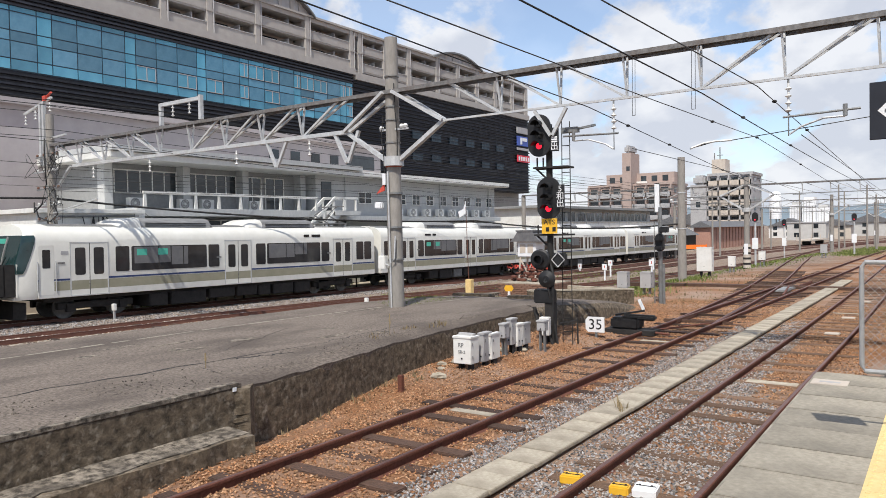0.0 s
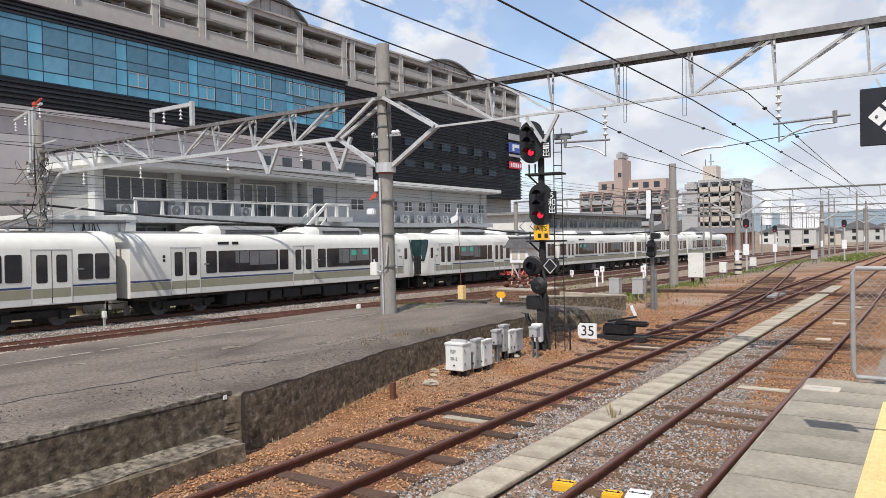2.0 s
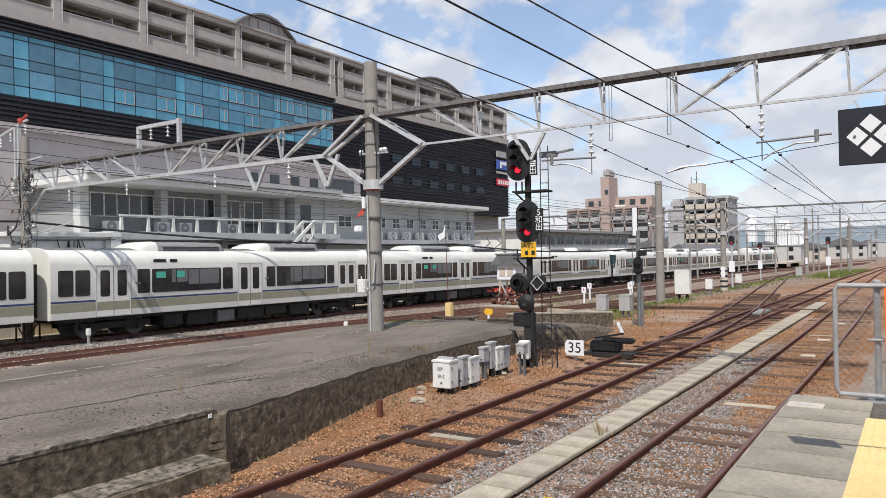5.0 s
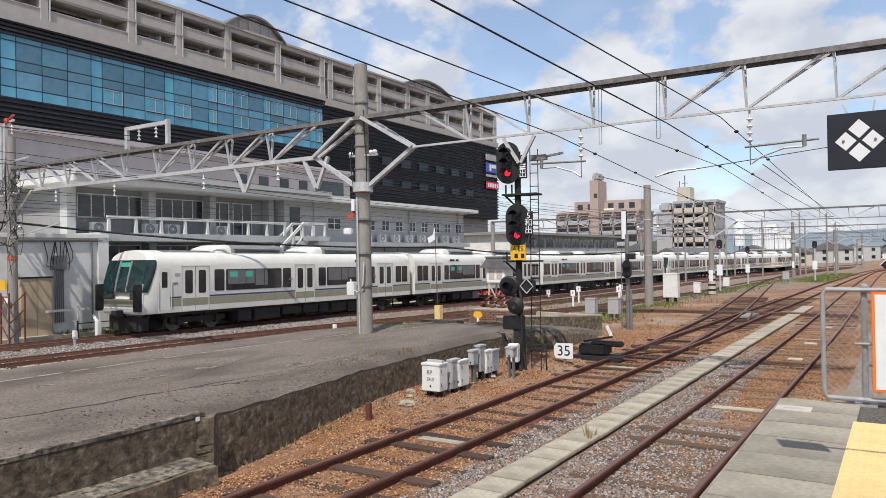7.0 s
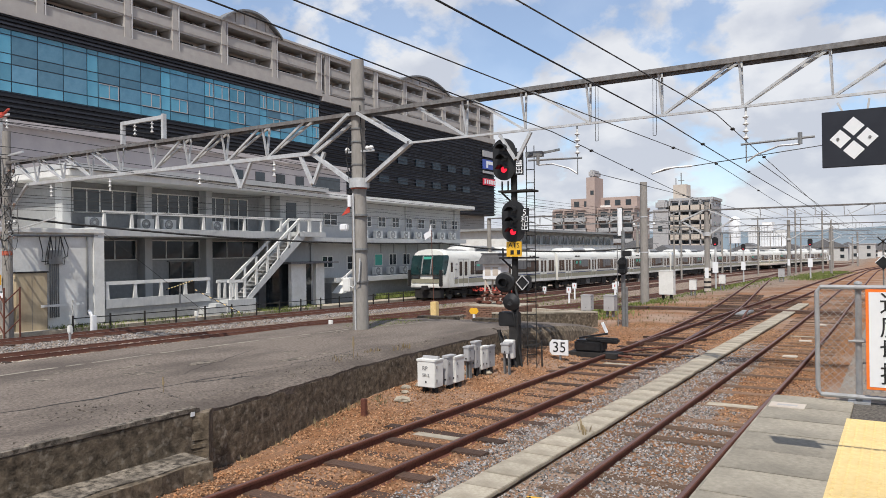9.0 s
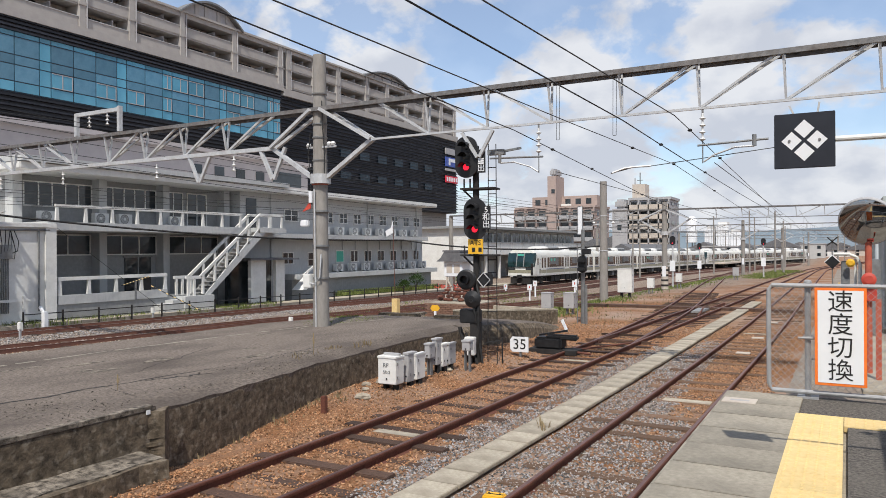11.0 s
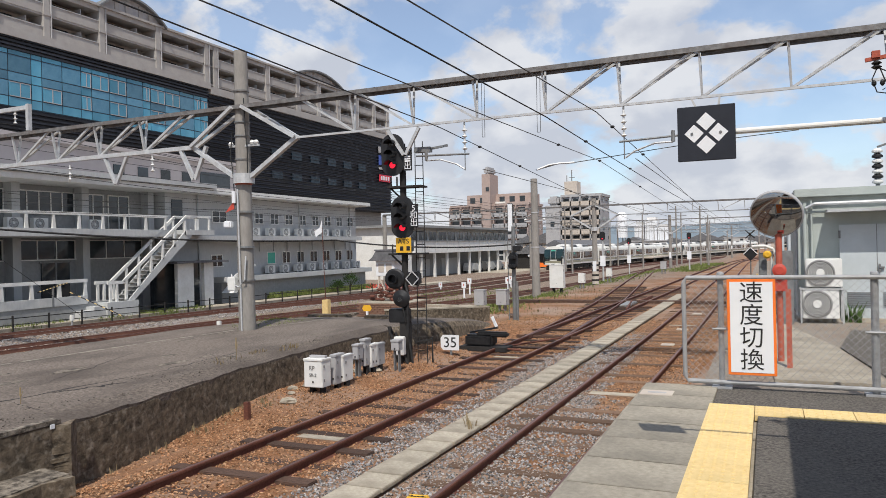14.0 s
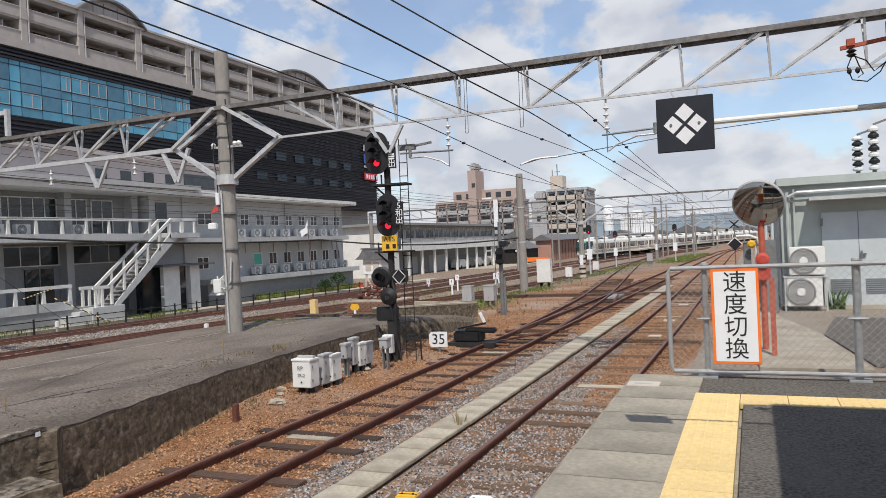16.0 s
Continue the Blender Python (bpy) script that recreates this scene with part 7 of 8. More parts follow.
fn = thing("mesh_fence", "grey tubular steel fence with chain-link mesh at the platform end", "fence", (0, 8.45, PZ))
ZB, ZT = .055, 1.16
part("frame_tube", Shape().tube([(-.73, 0, ZT - .06), (-.73, 0, ZB + .06), (-.70, 0, ZB), (6.5, 0, ZB)], .024, 10), M["fencegrey"], fn)
part("top_tube", Shape().tube([(-.73, 0, ZT - .06), (-.70, 0, ZT), (6.5, 0, ZT)], .024, 10), M["fencegrey"], fn)
for x in (-.36, 1.06, 2.9, 4.7, 6.4):
    pst = part("fence_post", Shape().rod((x, .045, -.02), (x, .045, ZT + .03), .030 if x < 0 else .036, n=12), M["fencegrey"], fn)
    part("base_plate", Shape().box(x - .1, x + .1, -.04, .13, -.012, .008), M["fencegrey"], pst)
    part("clamp", Shape().rod((x, .045, .6), (x, .045, .63), .05, n=12).rod((x - .09, .0, .615), (x + .09, .0, .615), .012), M["fencegrey"], pst)
    part("post_cap", Shape().lathe((x, .045, ZT + .03), [(.04, 0), (.035, .02), (.01, .03)], 12), M["fencegrey"], pst)
ml = Shape()
pitch = .075
x = -.7 - (ZT - ZB)
while x < 2.9:
    for d in (1, -1):
        a, b = (x, ZB) if d > 0 else (x, ZT), (x + (ZT - ZB), ZT) if d > 0 else (x + (ZT - ZB), ZB)
        t0, t1 = max(0, (-.71 - a[0]) / (b[0] - a[0])), min(1, (2.88 - a[0]) / (b[0] - a[0]))
        if t1 > t0:
            P = [(a[0] + (b[0] - a[0]) * t, .012 * d * .3, a[1] + (b[1] - a[1]) * t) for t in (t0, t1)]
            ml.beam(P[0], P[1], .0032, .0032)
    x += pitch
mo = part("chain_link", ml, M["fencegrey"], fn, "thin woven wire mesh")
mo["kind"] = "stuff"

os_ = thing("speed_sign", "white upright sign with orange border and black characters on the fence", "sign", (-.06, 8.39, PZ), turn=1.0)
part("panel", Shape().box(-.232, .232, -.008, .008, .15, 1.145), M["orange"], os_, "orange border", bevel=.003)
wp = part("white_face", Shape().box(-.205, .205, -.0115, -.007, .178, 1.118), M["signwhite"], os_)
for k, ch in enumerate("速度切換"):
    letters(ch, .235, M["ink"], wp, pose(0.0, -.0125, .995 - .232 * k))

MT = pose(-.02, -.02, 1.95, 25, 0, -8)
mr = thing("traffic_mirror", "round convex mirror on a faded red post", "mirror", (.24, 10.6, PZ - .07))
part("post", Shape().rod((0, .08, 0), (0, .08, 2.1), .04, n=14), M["orangerust"], mr, "faded red post")
rim = Shape().lathe((0, 0, 0), [(.30, -.08), (.322, -.02), (.322, .02), (.312, .03)], 36, "y")
part("rim", rim, M["aptgrey"], mr, smooth=True).matrix_local = MT
part("glass", Shape().lathe((0, 0, 0), [(.312, .025), (.27, .05), (.2, .075), (.1, .093), (.0001, .1)], 36, "y"), M["mirror"], mr, "convex mirror glass", smooth=True).matrix_local = MT
part("red_box", Shape().lathe((.0, .0, 1.22), [(.085, 0), (.085, .06), (.05, .075)], 16, "y").box(-.09, .09, -.01, .12, .95, 1.1), M["red"], mr, "round red alarm button")
part("stake", Shape().box(.06, .12, -.45, -.41, 0, 1.0), M["orangerust"], mr, "second faded red stake")

rb = thing("equipment_building", "green-grey panelled equipment building with grey double door", "building")
part("wall", Shape().box(.66, 9, 16.3, 26, PZ - .1, 3.42), M["rightwall"], rb)
part("roof_edge", Shape().box(.60, 9.1, 16.15, 26.1, 3.42, 3.58), M["rightwall"], rb, bevel=.01)
part("gutter", Shape().rod((.95, 16.1, 3.28), (9, 16.1, 3.30), .035).rod((.80, 16.12, 3.2), (.95, 16.1, 3.28), .03), M["steelwhite"], rb)
part("downpipe", Shape().rod((.78, 16.18, PZ), (.78, 16.18, 3.3), .035).rod((.9, 16.2, 1.0), (.9, 16.2, 3.35), .02), M["rightwall"], rb)
part("conduit", Shape().rod((.8, 16.2, 3.12), (4, 16.2, 3.18), .022), M["rightwall"], rb)
part("eave_shade", Shape().box(1.15, 5, 15.75, 16.3, 3.10, 3.15), M["steelwhite"], rb, "thin steel eave over the door")
dd = part("double_door", Shape().box(1.38, 3.6, 16.24, 16.3, 1.02, 2.86), M["doorgrey"], rb, "pale grey steel double door")
part("door_gap", Shape().box(2.0, 2.012, 16.235, 16.245, 1.02, 2.86), M["steelgrey"], dd)
part("door_lever", Shape().box(2.03, 2.12, 16.19, 16.24, 2.02, 2.05).box(2.03, 2.06, 16.2, 16.24, 1.95, 2.1), M["steelgrey"], dd)
part("hinge", Shape().rod((1.38, 16.22, 2.6), (1.38, 16.22, 2.75), .02).rod((1.38, 16.22, 1.3), (1.38, 16.22, 1.45), .02), M["steelgrey"], dd)
part("vent", Shape().box(1.5, 1.95, 16.225, 16.245, 1.28, 1.58).box(2.1, 2.6, 16.225, 16.245, 1.28, 1.58), M["doorgrey"], dd)
for k in range(7):
    part("vent_slat", Shape().box(1.5, 1.95, 16.21, 16.228, 1.3 + .04 * k, 1.318 + .04 * k).box(2.1, 2.6, 16.21, 16.228, 1.3 + .04 * k, 1.318 + .04 * k), M["steelgrey"], dd)
part("plinth", Shape().box(.6, 9, 16.1, 16.4, PZ - .12, PZ), M["concrete"], rb)
part("side_pipe", Shape().rod((.64, 16.6, PZ), (.64, 16.6, 3.3), .03), M["steelwhite"], rb)
aircon((1.07, 15.75, 1.62), (.32, .62, .60), -90, "units on the stand", label="white outdoor air conditioner unit on a steel stand")
aircon((1.01, 15.75, 1.02), (.32, .62, .62), -90, "units on the stand", label="white outdoor air conditioner unit on the ground")
std = thing("unit_stand", "low steel stand carrying the upper air conditioner", "stand", (1.03, 15.95, PZ - .07))
for x in (-.37, .34):
    for y in (-.2, .14):
        part("leg", Shape().box(x, x + .03, y, y + .03, 0, .64), M["steelwhite"], std)
part("shelf", Shape().box(-.38, .38, -.21, .19, .64, .67), M["steelwhite"], std)
gas = thing("cable_cabinet", "dark grey cabinet and conduits beside the building", "cabinet", (.42, 15.6, PZ - .07))
part("body", Shape().box(-.12, .12, -.1, .2, 0, 1.4), M["steelgrey"], gas, bevel=.02)
part("conduit", Shape().rod((-.05, -.05, 1.4), (-.05, -.05, 2.0), .03).rod((.06, -.05, 1.4), (.06, -.05, 1.9), .03), M["doorgrey"], gas)
for x, h in ((2.16, .72), (2.45, .9)):
    st = thing("insulator_stack", "black and white banded insulator on the roof", "insulator", (x, 17.2, 3.58), "roof insulators")
    for k in range(7):
        part("disc", Shape().lathe((0, 0, .1 + h / 7 * k), [(.05, 0), (.1, .02), (.1, h / 14), (.05, h / 7 - .005)], 14), M["black"] if k % 2 else M["ceramic"], st)
    part("cap", Shape().beam((0, 0, h + .12), (.25, 0, h + .2), .04, .04), M["steelgrey"], st)
    part("foot", Shape().rod((0, 0, 0), (0, 0, .1), .04), M["steelgrey"], st)
wc = thing("platform_hoop", "white tubular hoop barrier with a yellow lamp at the track side", "barrier", (-.05, 24, PZ - .1))
part("hoop", Shape().tube([(-.28, 0, 1.45), (.1, 0, 1.45), (.3, .0, 1.36), (.38, 0, 1.15), (.38, 0, 0)], .045, 8), M["white"], wc, "white bent tube")
part("inner_tube", Shape().rod((.26, .1, 0), (.26, .1, 1.3), .035), M["white"], wc)
part("control_box", Shape().box(-.1, .12, .1, .3, .1, 1.25), M["steelgrey"], wc, "dark grey control box", bevel=.02)
part("yellow_lamp", Shape().lathe((.14, -.06, 1.2), [(.11, 0), (.12, .06), (.07, .1)], 12, "y"), M["atsyellow"], wc, "round yellow lamp")
part("yellow_stay", Shape().beam((-.3, .2, .1), (-.14, .2, .62), .05, .05), M["yellow"], wc)

dm = thing("diamond_marker", "small black diamond marker on a post with a crossed board above", "sign", (-.37, 24, -.1))
part("post", Shape().rod((0, 0, -.2), (0, 0, 2.95), .018), M["steelgrey"], dm)
part("diamond", Shape().prism([(-.2, -.04, 2.28), (0, -.04, 2.08), (.2, -.04, 2.28), (0, -.04, 2.48)], (0, .03, 0)), M["black"], dm)
part("border", Shape().beam((-.2, -.045, 2.28), (0, -.045, 2.48), .02, .022).beam((0, -.045, 2.48), (.2, -.045, 2.28), .02, .022), M["signwhite"], dm)
part("cross_board", Shape().beam((-.13, -.03, 2.76), (.13, -.03, 3.0), .02, .035).beam((-.13, -.03, 3.0), (.13, -.03, 2.76), .02, .035), M["blackmat"], dm)

rn = random.Random(21)
for k in range(16):
    fpole = thing("far_pole", "thin distant line-side pole with a cross arm", "pole", (rn.uniform(-34, 10), rn.uniform(95, 240), -1.6), "far poles")
    hh = rn.uniform(6.5, 9.6)
    part("shaft", Shape().rod((0, 0, 0), (0, 0, hh), .13, .09), M["polegrey"], fpole)
    part("cross_arm", Shape().beam((-.9, 0, hh - .5), (.9, 0, hh - .5), .08, .08), M["steelgrey"], fpole)

# ---- trackside things ----


def relay_box(x, y, z, w, h, d, mat, label, legs=.2, group="trackside boxes"):
    b = thing("relay_box", label, "equipment box", (x, y, z), group)
    part("casing", Shape().box(-w / 2, w / 2, 0, d, legs, legs + h), M[mat], b, bevel=.012)
    part("lid", Shape().box(-w / 2 - .012, w / 2 + .012, -.012, d + .012, legs + h - .03, legs + h + .012), M[mat], b, bevel=.006)
    for q in (-.35, .2):
        part("leg", Shape().box(w * q, w * (q + .15), d * .3, d * .7, -.15, legs), M["blackmat"] if legs < .25 else M["steelgrey"], b)
    for q in (.2, .7):
        part("hinge", Shape().rod((w / 2 + .008, d * .2, legs + h * q), (w / 2 + .008, d * .2, legs + h * (q + .1)), .012), M["steelgrey"], b)
    part("latch", Shape().lathe((0, -.004, legs + h * .2), [(.018, 0), (.014, .012)], 10, "y"), M["blackmat"], b)
    return b


b1 = relay_box(-7.64, 11.55, -.10, .40, .52, .3, "white", "white relay box with stencilled letters on a black base", .16)
letters("RP", .11, M["steelgrey"], b1, pose(-.02, -.006, .52))
letters("SR-2", .085, M["steelgrey"], b1, pose(0, -.006, .39))
part("top_rack", Shape().box(-.15, .19, .12, .2, .68, .74), M["aptgrey"], b1)
relay_box(-7.49, 12.0, -.10, .12, .56, .3, "aptgrey", "grey relay box behind the white one", .14)
relay_box(-7.42, 12.2, -.10, .09, .5, .35, "white", "slim white relay box with side latches", .16)
relay_box(-7.60, 13.0, -.02, .13, .3, .22, "aptgrey", "grey box on a thick post", .38)
relay_box(-7.60, 13.3, -.02, .12, .55, .25, "aptgrey", "grey cabinet with pipe fittings", .2)
relay_box(-7.55, 13.5, -.02, .09, .48, .3, "white", "white upright trackside cabinet", .14)
relay_box(-7.50, 13.7, -.02, .09, .45, .3, "aptgrey", "slim pale grey cabinet with latches", .16)
relay_box(-7.27, 14.1, -.02, .19, .22, .2, "aptgrey", "small grey box on a post", .42)
relay_box(-11.7, 30.5, -.25, .45, .68, .4, "aptgrey", "grey equipment cabinet by the ramp", .22)
relay_box(-10.2, 29.2, -.2, .45, .65, .4, "aptgrey", "grey equipment cabinet with legs by the ramp", .3)
relay_box(-11.25, 41.9, -.15, .82, 1.35, .5, "white", "tall white equipment cabinet beside the concrete pole", .2)
relay_box(-10.6, 45.4, -.15, .4, .6, .3, "white", "small white box on posts", .3)
relay_box(-10.2, 52, -.15, .4, .6, .3, "white", "small white box on posts", .4)
relay_box(-8.5, 68, -.15, .5, .7, .3, "aptgrey", "small grey box beside the far points", .3)

s35 = thing("number_board", "white notched board with the black number 35", "sign", (-7.16, 16.8, -.08), turn=4)
part("board", Shape().prism([(-.24, 0, .2), (-.18, 0, .12), (.24, 0, .12), (.24, 0, .5), (-.18, 0, .5), (-.24, 0, .42)], (0, .02, 0)), M["signwhite"], s35, bevel=.003)
letters("35", .36, M["ink"], s35, pose(.01, -.003, .305))
part("stake", Shape().box(.0, .05, .02, .05, -.15, .5), M["steelgrey"], s35)

pm = thing("point_machine", "black hand-thrown point lever with a white handle", "point lever", (-6.75, 17.9, -.1))
part("bed", Shape().box(-.55, .75, -.2, .35, 0, .12), M["blackmat"], pm)
part("gearbox", Shape().box(-.4, .35, -.15, .3, .12, .42), M["black"], pm, bevel=.05)
part("weight", Shape().box(-.1, .75, -.1, .1, .36, .5), M["black"], pm, bevel=.04)
part("arm", Shape().beam((-.3, 0, .46), (.45, .05, .6), .07, .05), M["black"], pm)
part("handle", Shape().beam((.42, .05, .62), (.30, .05, .88), .07, .06), M["signwhite"], pm, "white handle")
part("throw_rod", Shape().rod((.3, .1, .05), (1.6, 2.9, .05), .025).rod((.6, -.05, .08), (1.1, -.05, .05), .03), M["rail"], pm)

ps_ = thing("track_post", "short rusty steel marker post", "post", (-7.95, 10.05, -.2))
part("post", Shape().box(-.05, .05, -.04, .04, -.1, .28), M["rail"], ps_, bevel=.008)

for x, y, w, d, mm, lab in ((-3.34, 7.14, .24, .16, "atsyellow", "yellow bolted rail device"), (-2.79, 7.10, .2, .15, "atsyellow", "yellow bolted rail device"), (-2.55, 7.2, .24, .26, "signwhite", "cream track beacon with two bolts")):
    dv = thing("track_device", lab, "track device", (x, y, -.13), "devices on the track", turn=8)
    part("body", Shape().box(-w / 2, w / 2, -d / 2, d / 2, 0, .10), M[mm], dv, bevel=.015)
    part("groove", Shape().box(-w / 2 + .02, w / 2 - .02, -.008, .008, .099, .104), M["blackmat"], dv)
    for q in (-.06, .06):
        part("bolt", Shape().lathe((q, 0, .10), [(.014, 0), (.012, .012)], 8), M["blackmat"], dv)
for y in (20.15, 23.7, 28.8, 35.0):
    bd = thing("track_beacon", "small cream beacon plate between the rails", "track device", (-2.35, y, -.12), "beacons")
    part("plate", Shape().box(-.17, .17, -.14, .14, 0, .035), M["aptpale"], bd, bevel=.01)

for x, y, w, d in ((-2.47, 13.4, .48, .17), (-2.45, 24.8, .46, .15), (-5.83, 9.1, .42, .12), (-5.7, 17.0, .40, .12)):
    bp_ = thing("pale_plank", "pale weathered plank lying between the rails", "plank", (x, y, -.135), "planks between the rails")
    part("plank", Shape().box(-w, w, -d, d, -.05, .035), M["dusty"], bp_, bevel=.012)
    part("dust", Shape().box(-w * .9, w * .8, -d * .8, d * .7, .034, .039), M["concrete"], bp_, "dry pale crust on the plank")
rn = random.Random(3)
for k in range(9):
    x, y = rn.uniform(-8.35, -7.5), rn.uniform(10.8, 14.6)
    rk = thing("rock", "pale broken lump of concrete on the ballast", "rock", (x, y, ground_height(x, y) + .02), "broken lumps")
    r = rn.uniform(.06, .17)
    sh_ = Shape()
    pts = []
    for i, (rr, h) in enumerate(((.7, -.3), (1.0, .0), (.8, .4), (.25, .6))):
        for j in range(7):
            a = 2 * math.pi * j / 7 + i * .3
            f = rn.uniform(.75, 1.2)
            pts.append((r * rr * f * math.cos(a) * 1.4, r * rr * f * math.sin(a), r * h * rn.uniform(.7, 1.2)))
    sh_.add(pts, [(i * 7 + j, i * 7 + (j + 1) % 7, (i + 1) * 7 + (j + 1) % 7, (i + 1) * 7 + j) for i in range(3) for j in range(7)] + [tuple(21 + j for j in range(7))])
    part("lump", sh_, M["concrete"], rk)

# ---- things at the old platform's end ----
fp_ = thing("flag_pole", "thin reddish pole with a small white flag in a yellow box", "flag pole", (-13.5, 21.0, -.1))
part("pole", Shape().rod((0, 0, 0), (-.1, 0, 3.5), .014, .010), M["rail"], fp_)
part("flag", Shape().prism([(-.1, 0, 3.5), (-.42, 0, 3.35), (-.36, 0, 3.15), (-.09, 0, 3.3)], (0, .01, 0)).prism([(-.1, 0.0, 3.5), (-.1, 0, 3.72), (-.2, .0, 3.46)], (0, .01, 0)), M["signwhite"], fp_, "small white flag")
part("yellow_box", Shape().box(-.11, .11, -.1, .1, 0, 1.03), M["yellow"], fp_, "faded yellow box", bevel=.01)
ysg = thing("yellow_marker", "yellow lozenge marker on a white post", "sign", (-13.2, 23.2, -.25))
part("post", Shape().box(-.04, .04, -.03, .03, 0, .6), M["signwhite"], ysg)
part("plate", Shape().prism([(-.2, -.03, .7), (-.12, -.03, .6), (.12, -.03, .6), (.2, -.03, .7), (.12, -.03, .82), (-.12, -.03, .82)], (0, .02, 0)), M["atsyellow"], ysg)
kb = thing("kerb_blocks", "mossy concrete kerb blocks at the platform end", "kerb", (0, 0, 0), kind="structure")
for x0, x1, y0, y1 in ((-12.7, -11.35, 18.7, 19.1), (-10.75, -9.3, 18.75, 19.15)):
    part("block", Shape().box(x0, x1, y0, y1, -.2, .66), M["oldwall"], kb, bevel=.03)
part("long_kerb", Shape().beam((-11.0, 20.6, .38), (-9.0, 24.4, .2), .22, .5), M["oldwall"], kb)
part("long_kerb_cap", Shape().beam((-11.0, 20.6, .65), (-9.0, 24.4, .47), .24, .05), M["concrete"], kb)
part("cross_kerb", Shape().beam((-9.0, 24.4, .3), (-12.4, 25.2, .3), .2, .35), M["concrete"], kb)
pls = thing("brick_plinth", "weathered brick plinth with a tray of gravel", "plinth", (-12.75, 24.2, -.15))
part("core", Shape().box(-.98, .98, -.68, 1.18, 0, .78), M["concrete"], pls)
pile = thing("iron_pile", "pile of dark rusty iron fittings topped with red flowers", "scrap pile", (-13.0, 24.6, .63))
rn = random.Random(9)
for r_ in range(4):
    for k in range(7 - r_):
        x, y = -.75 + .25 * k + .1 * r_, rn.uniform(-.25, .25)
        part("fitting", Shape().lathe((x, y, .12 * r_), [(.05, 0), (.12, .03), (.12, .08), (.05, .11)], 10), M["rail"], pile)
fl = Shape()
for k in range(160):
    a = Vector((rn.uniform(-.85, .85), rn.uniform(-.35, .35), .46 + rn.uniform(0, .12)))
    d = Vector((rn.uniform(-1, 1), rn.uniform(-1, 1), rn.uniform(-.3, 1))).normalized() * .06
    e = d.cross(Vector((0, 0, 1))).normalized() * .035
    fl.add([a, a + d + e, a + d * 1.6, a + d - e], [(0, 1, 2, 3)])
fo = part("flowers", fl, M["red"], pile, "small red flowers")
sr = thing("small_shrine", "tiny white wooden shrine with dark roof on crossed legs", "shrine", (-13.92, 26.3, -.35))
part("leg", Shape().beam((-.45, -.3, 0), (-.3, -.3, 1.9), .06, .06).beam((.45, -.3, 0), (.3, -.3, 1.9), .06, .06).beam((-.45, .3, 0), (-.3, .3, 1.9), .06, .06).beam((.45, .3, 0), (.3, .3, 1.9), .06, .06).beam((-.42, -.3, .5), (.34, -.3, 1.8), .05, .05).beam((.42, -.3, .5), (-.34, -.3, 1.8), .05, .05), M["aptpale"], sr)
part("house", Shape().box(-.42, .42, -.36, .36, 1.85, 2.5), M["signwhite"], sr, bevel=.02)
part("opening", Shape().box(-.3, -.05, -.372, -.355, 2.0, 2.35).box(.05, .3, -.372, -.355, 2.0, 2.35), M["aptpale"], sr)
part("roof", Shape().prism([(-.7, -.5, 2.46), (.7, -.5, 2.46), (.5, -.5, 2.62), (.34, -.5, 2.86), (-.34, -.5, 2.86), (-.5, -.5, 2.62)], (0, 1.0, 0)), M["roofdark"], sr)
part("ridge", Shape().box(-.4, .4, -.52, .52, 2.86, 2.92), M["roofdark"], sr)
lam = thing("yard_lamp", "short black mushroom-headed lamp post", "lamp", (-27.0, 50.5, yz(50.5) - .1))
part("post", Shape().rod((0, 0, 0), (0, 0, 1.5), .06), M["black"], lam)
part("head", Shape().lathe((0, 0, 1.5), [(.08, 0), (.3, .15), (.3, .3), (.1, .36)], 12), M["black"], lam)
for x, y, h, lab in ((-20.0, 50, 1.0, "white trackside marker post"), (-18.8, 46, .9, "white trackside marker post"), (-14.6, 43, 1.2, "white trackside marker post"), (-24.6, 55, .5, "white numbered trackside board"), (-20.2, 60, .8, "plain white trackside board")):
    mk = thing("marker_post", lab, "marker", (x, y, ground_height(x, y) - .05), "white markers")
    part("post", Shape().box(-.05, .05, -.04, .04, 0, h), M["signwhite"], mk)
    part("board", Shape().box(-.16, .16, -.06, -.04, h - .15, h + .25), M["signwhite"], mk)
    part("mark", Shape().box(-.03, .03, -.066, -.06, h, h + .14), M["red"], mk)
bar = thing("striped_barrier", "black-and-yellow striped barrier rail on the terrace", "barrier", (-30.6, 23.2, .95))
for k in range(18):
    part("stripe", Shape().rod((0, .087 * k, .02 * k), (0, .087 * (k + 1), .02 * (k + 1)), .028), M["yellow"] if k % 2 else M["black"], bar)
part("post", Shape().box(-.03, .03, .75, .83, -.75, .2), M["steelgrey"], bar)
bar2 = thing("striped_stay", "black-and-yellow striped guard on a slanting stay", "guard", (-30.6, 24.9, .85))
for k in range(20):
    part("stripe", Shape().rod((.102 * k, .066 * k, -.063 * k), (.102 * (k + 1), .066 * (k + 1), -.063 * (k + 1)), .024), M["yellow"] if k % 3 == 0 else M["black"], bar2)
cab_ = thing("storage_cabinet", "faded beige steel storage cabinet beside the utility pole", "cabinet", (-31.1, 16.65, yz(16.6) - .1))
part("body", Shape().box(-.5, .5, -.65, .65, 0, 2.52), M["beige"], cab_, bevel=.015)
part("roof_cap", Shape().box(-.53, .53, -.68, .68, 2.52, 2.58), M["blackmat"], cab_)
for q in (-.02, .62):
    part("seam", Shape().box(.5, .508, q, q + .012, .08, 2.5), M["steelgrey"], cab_)
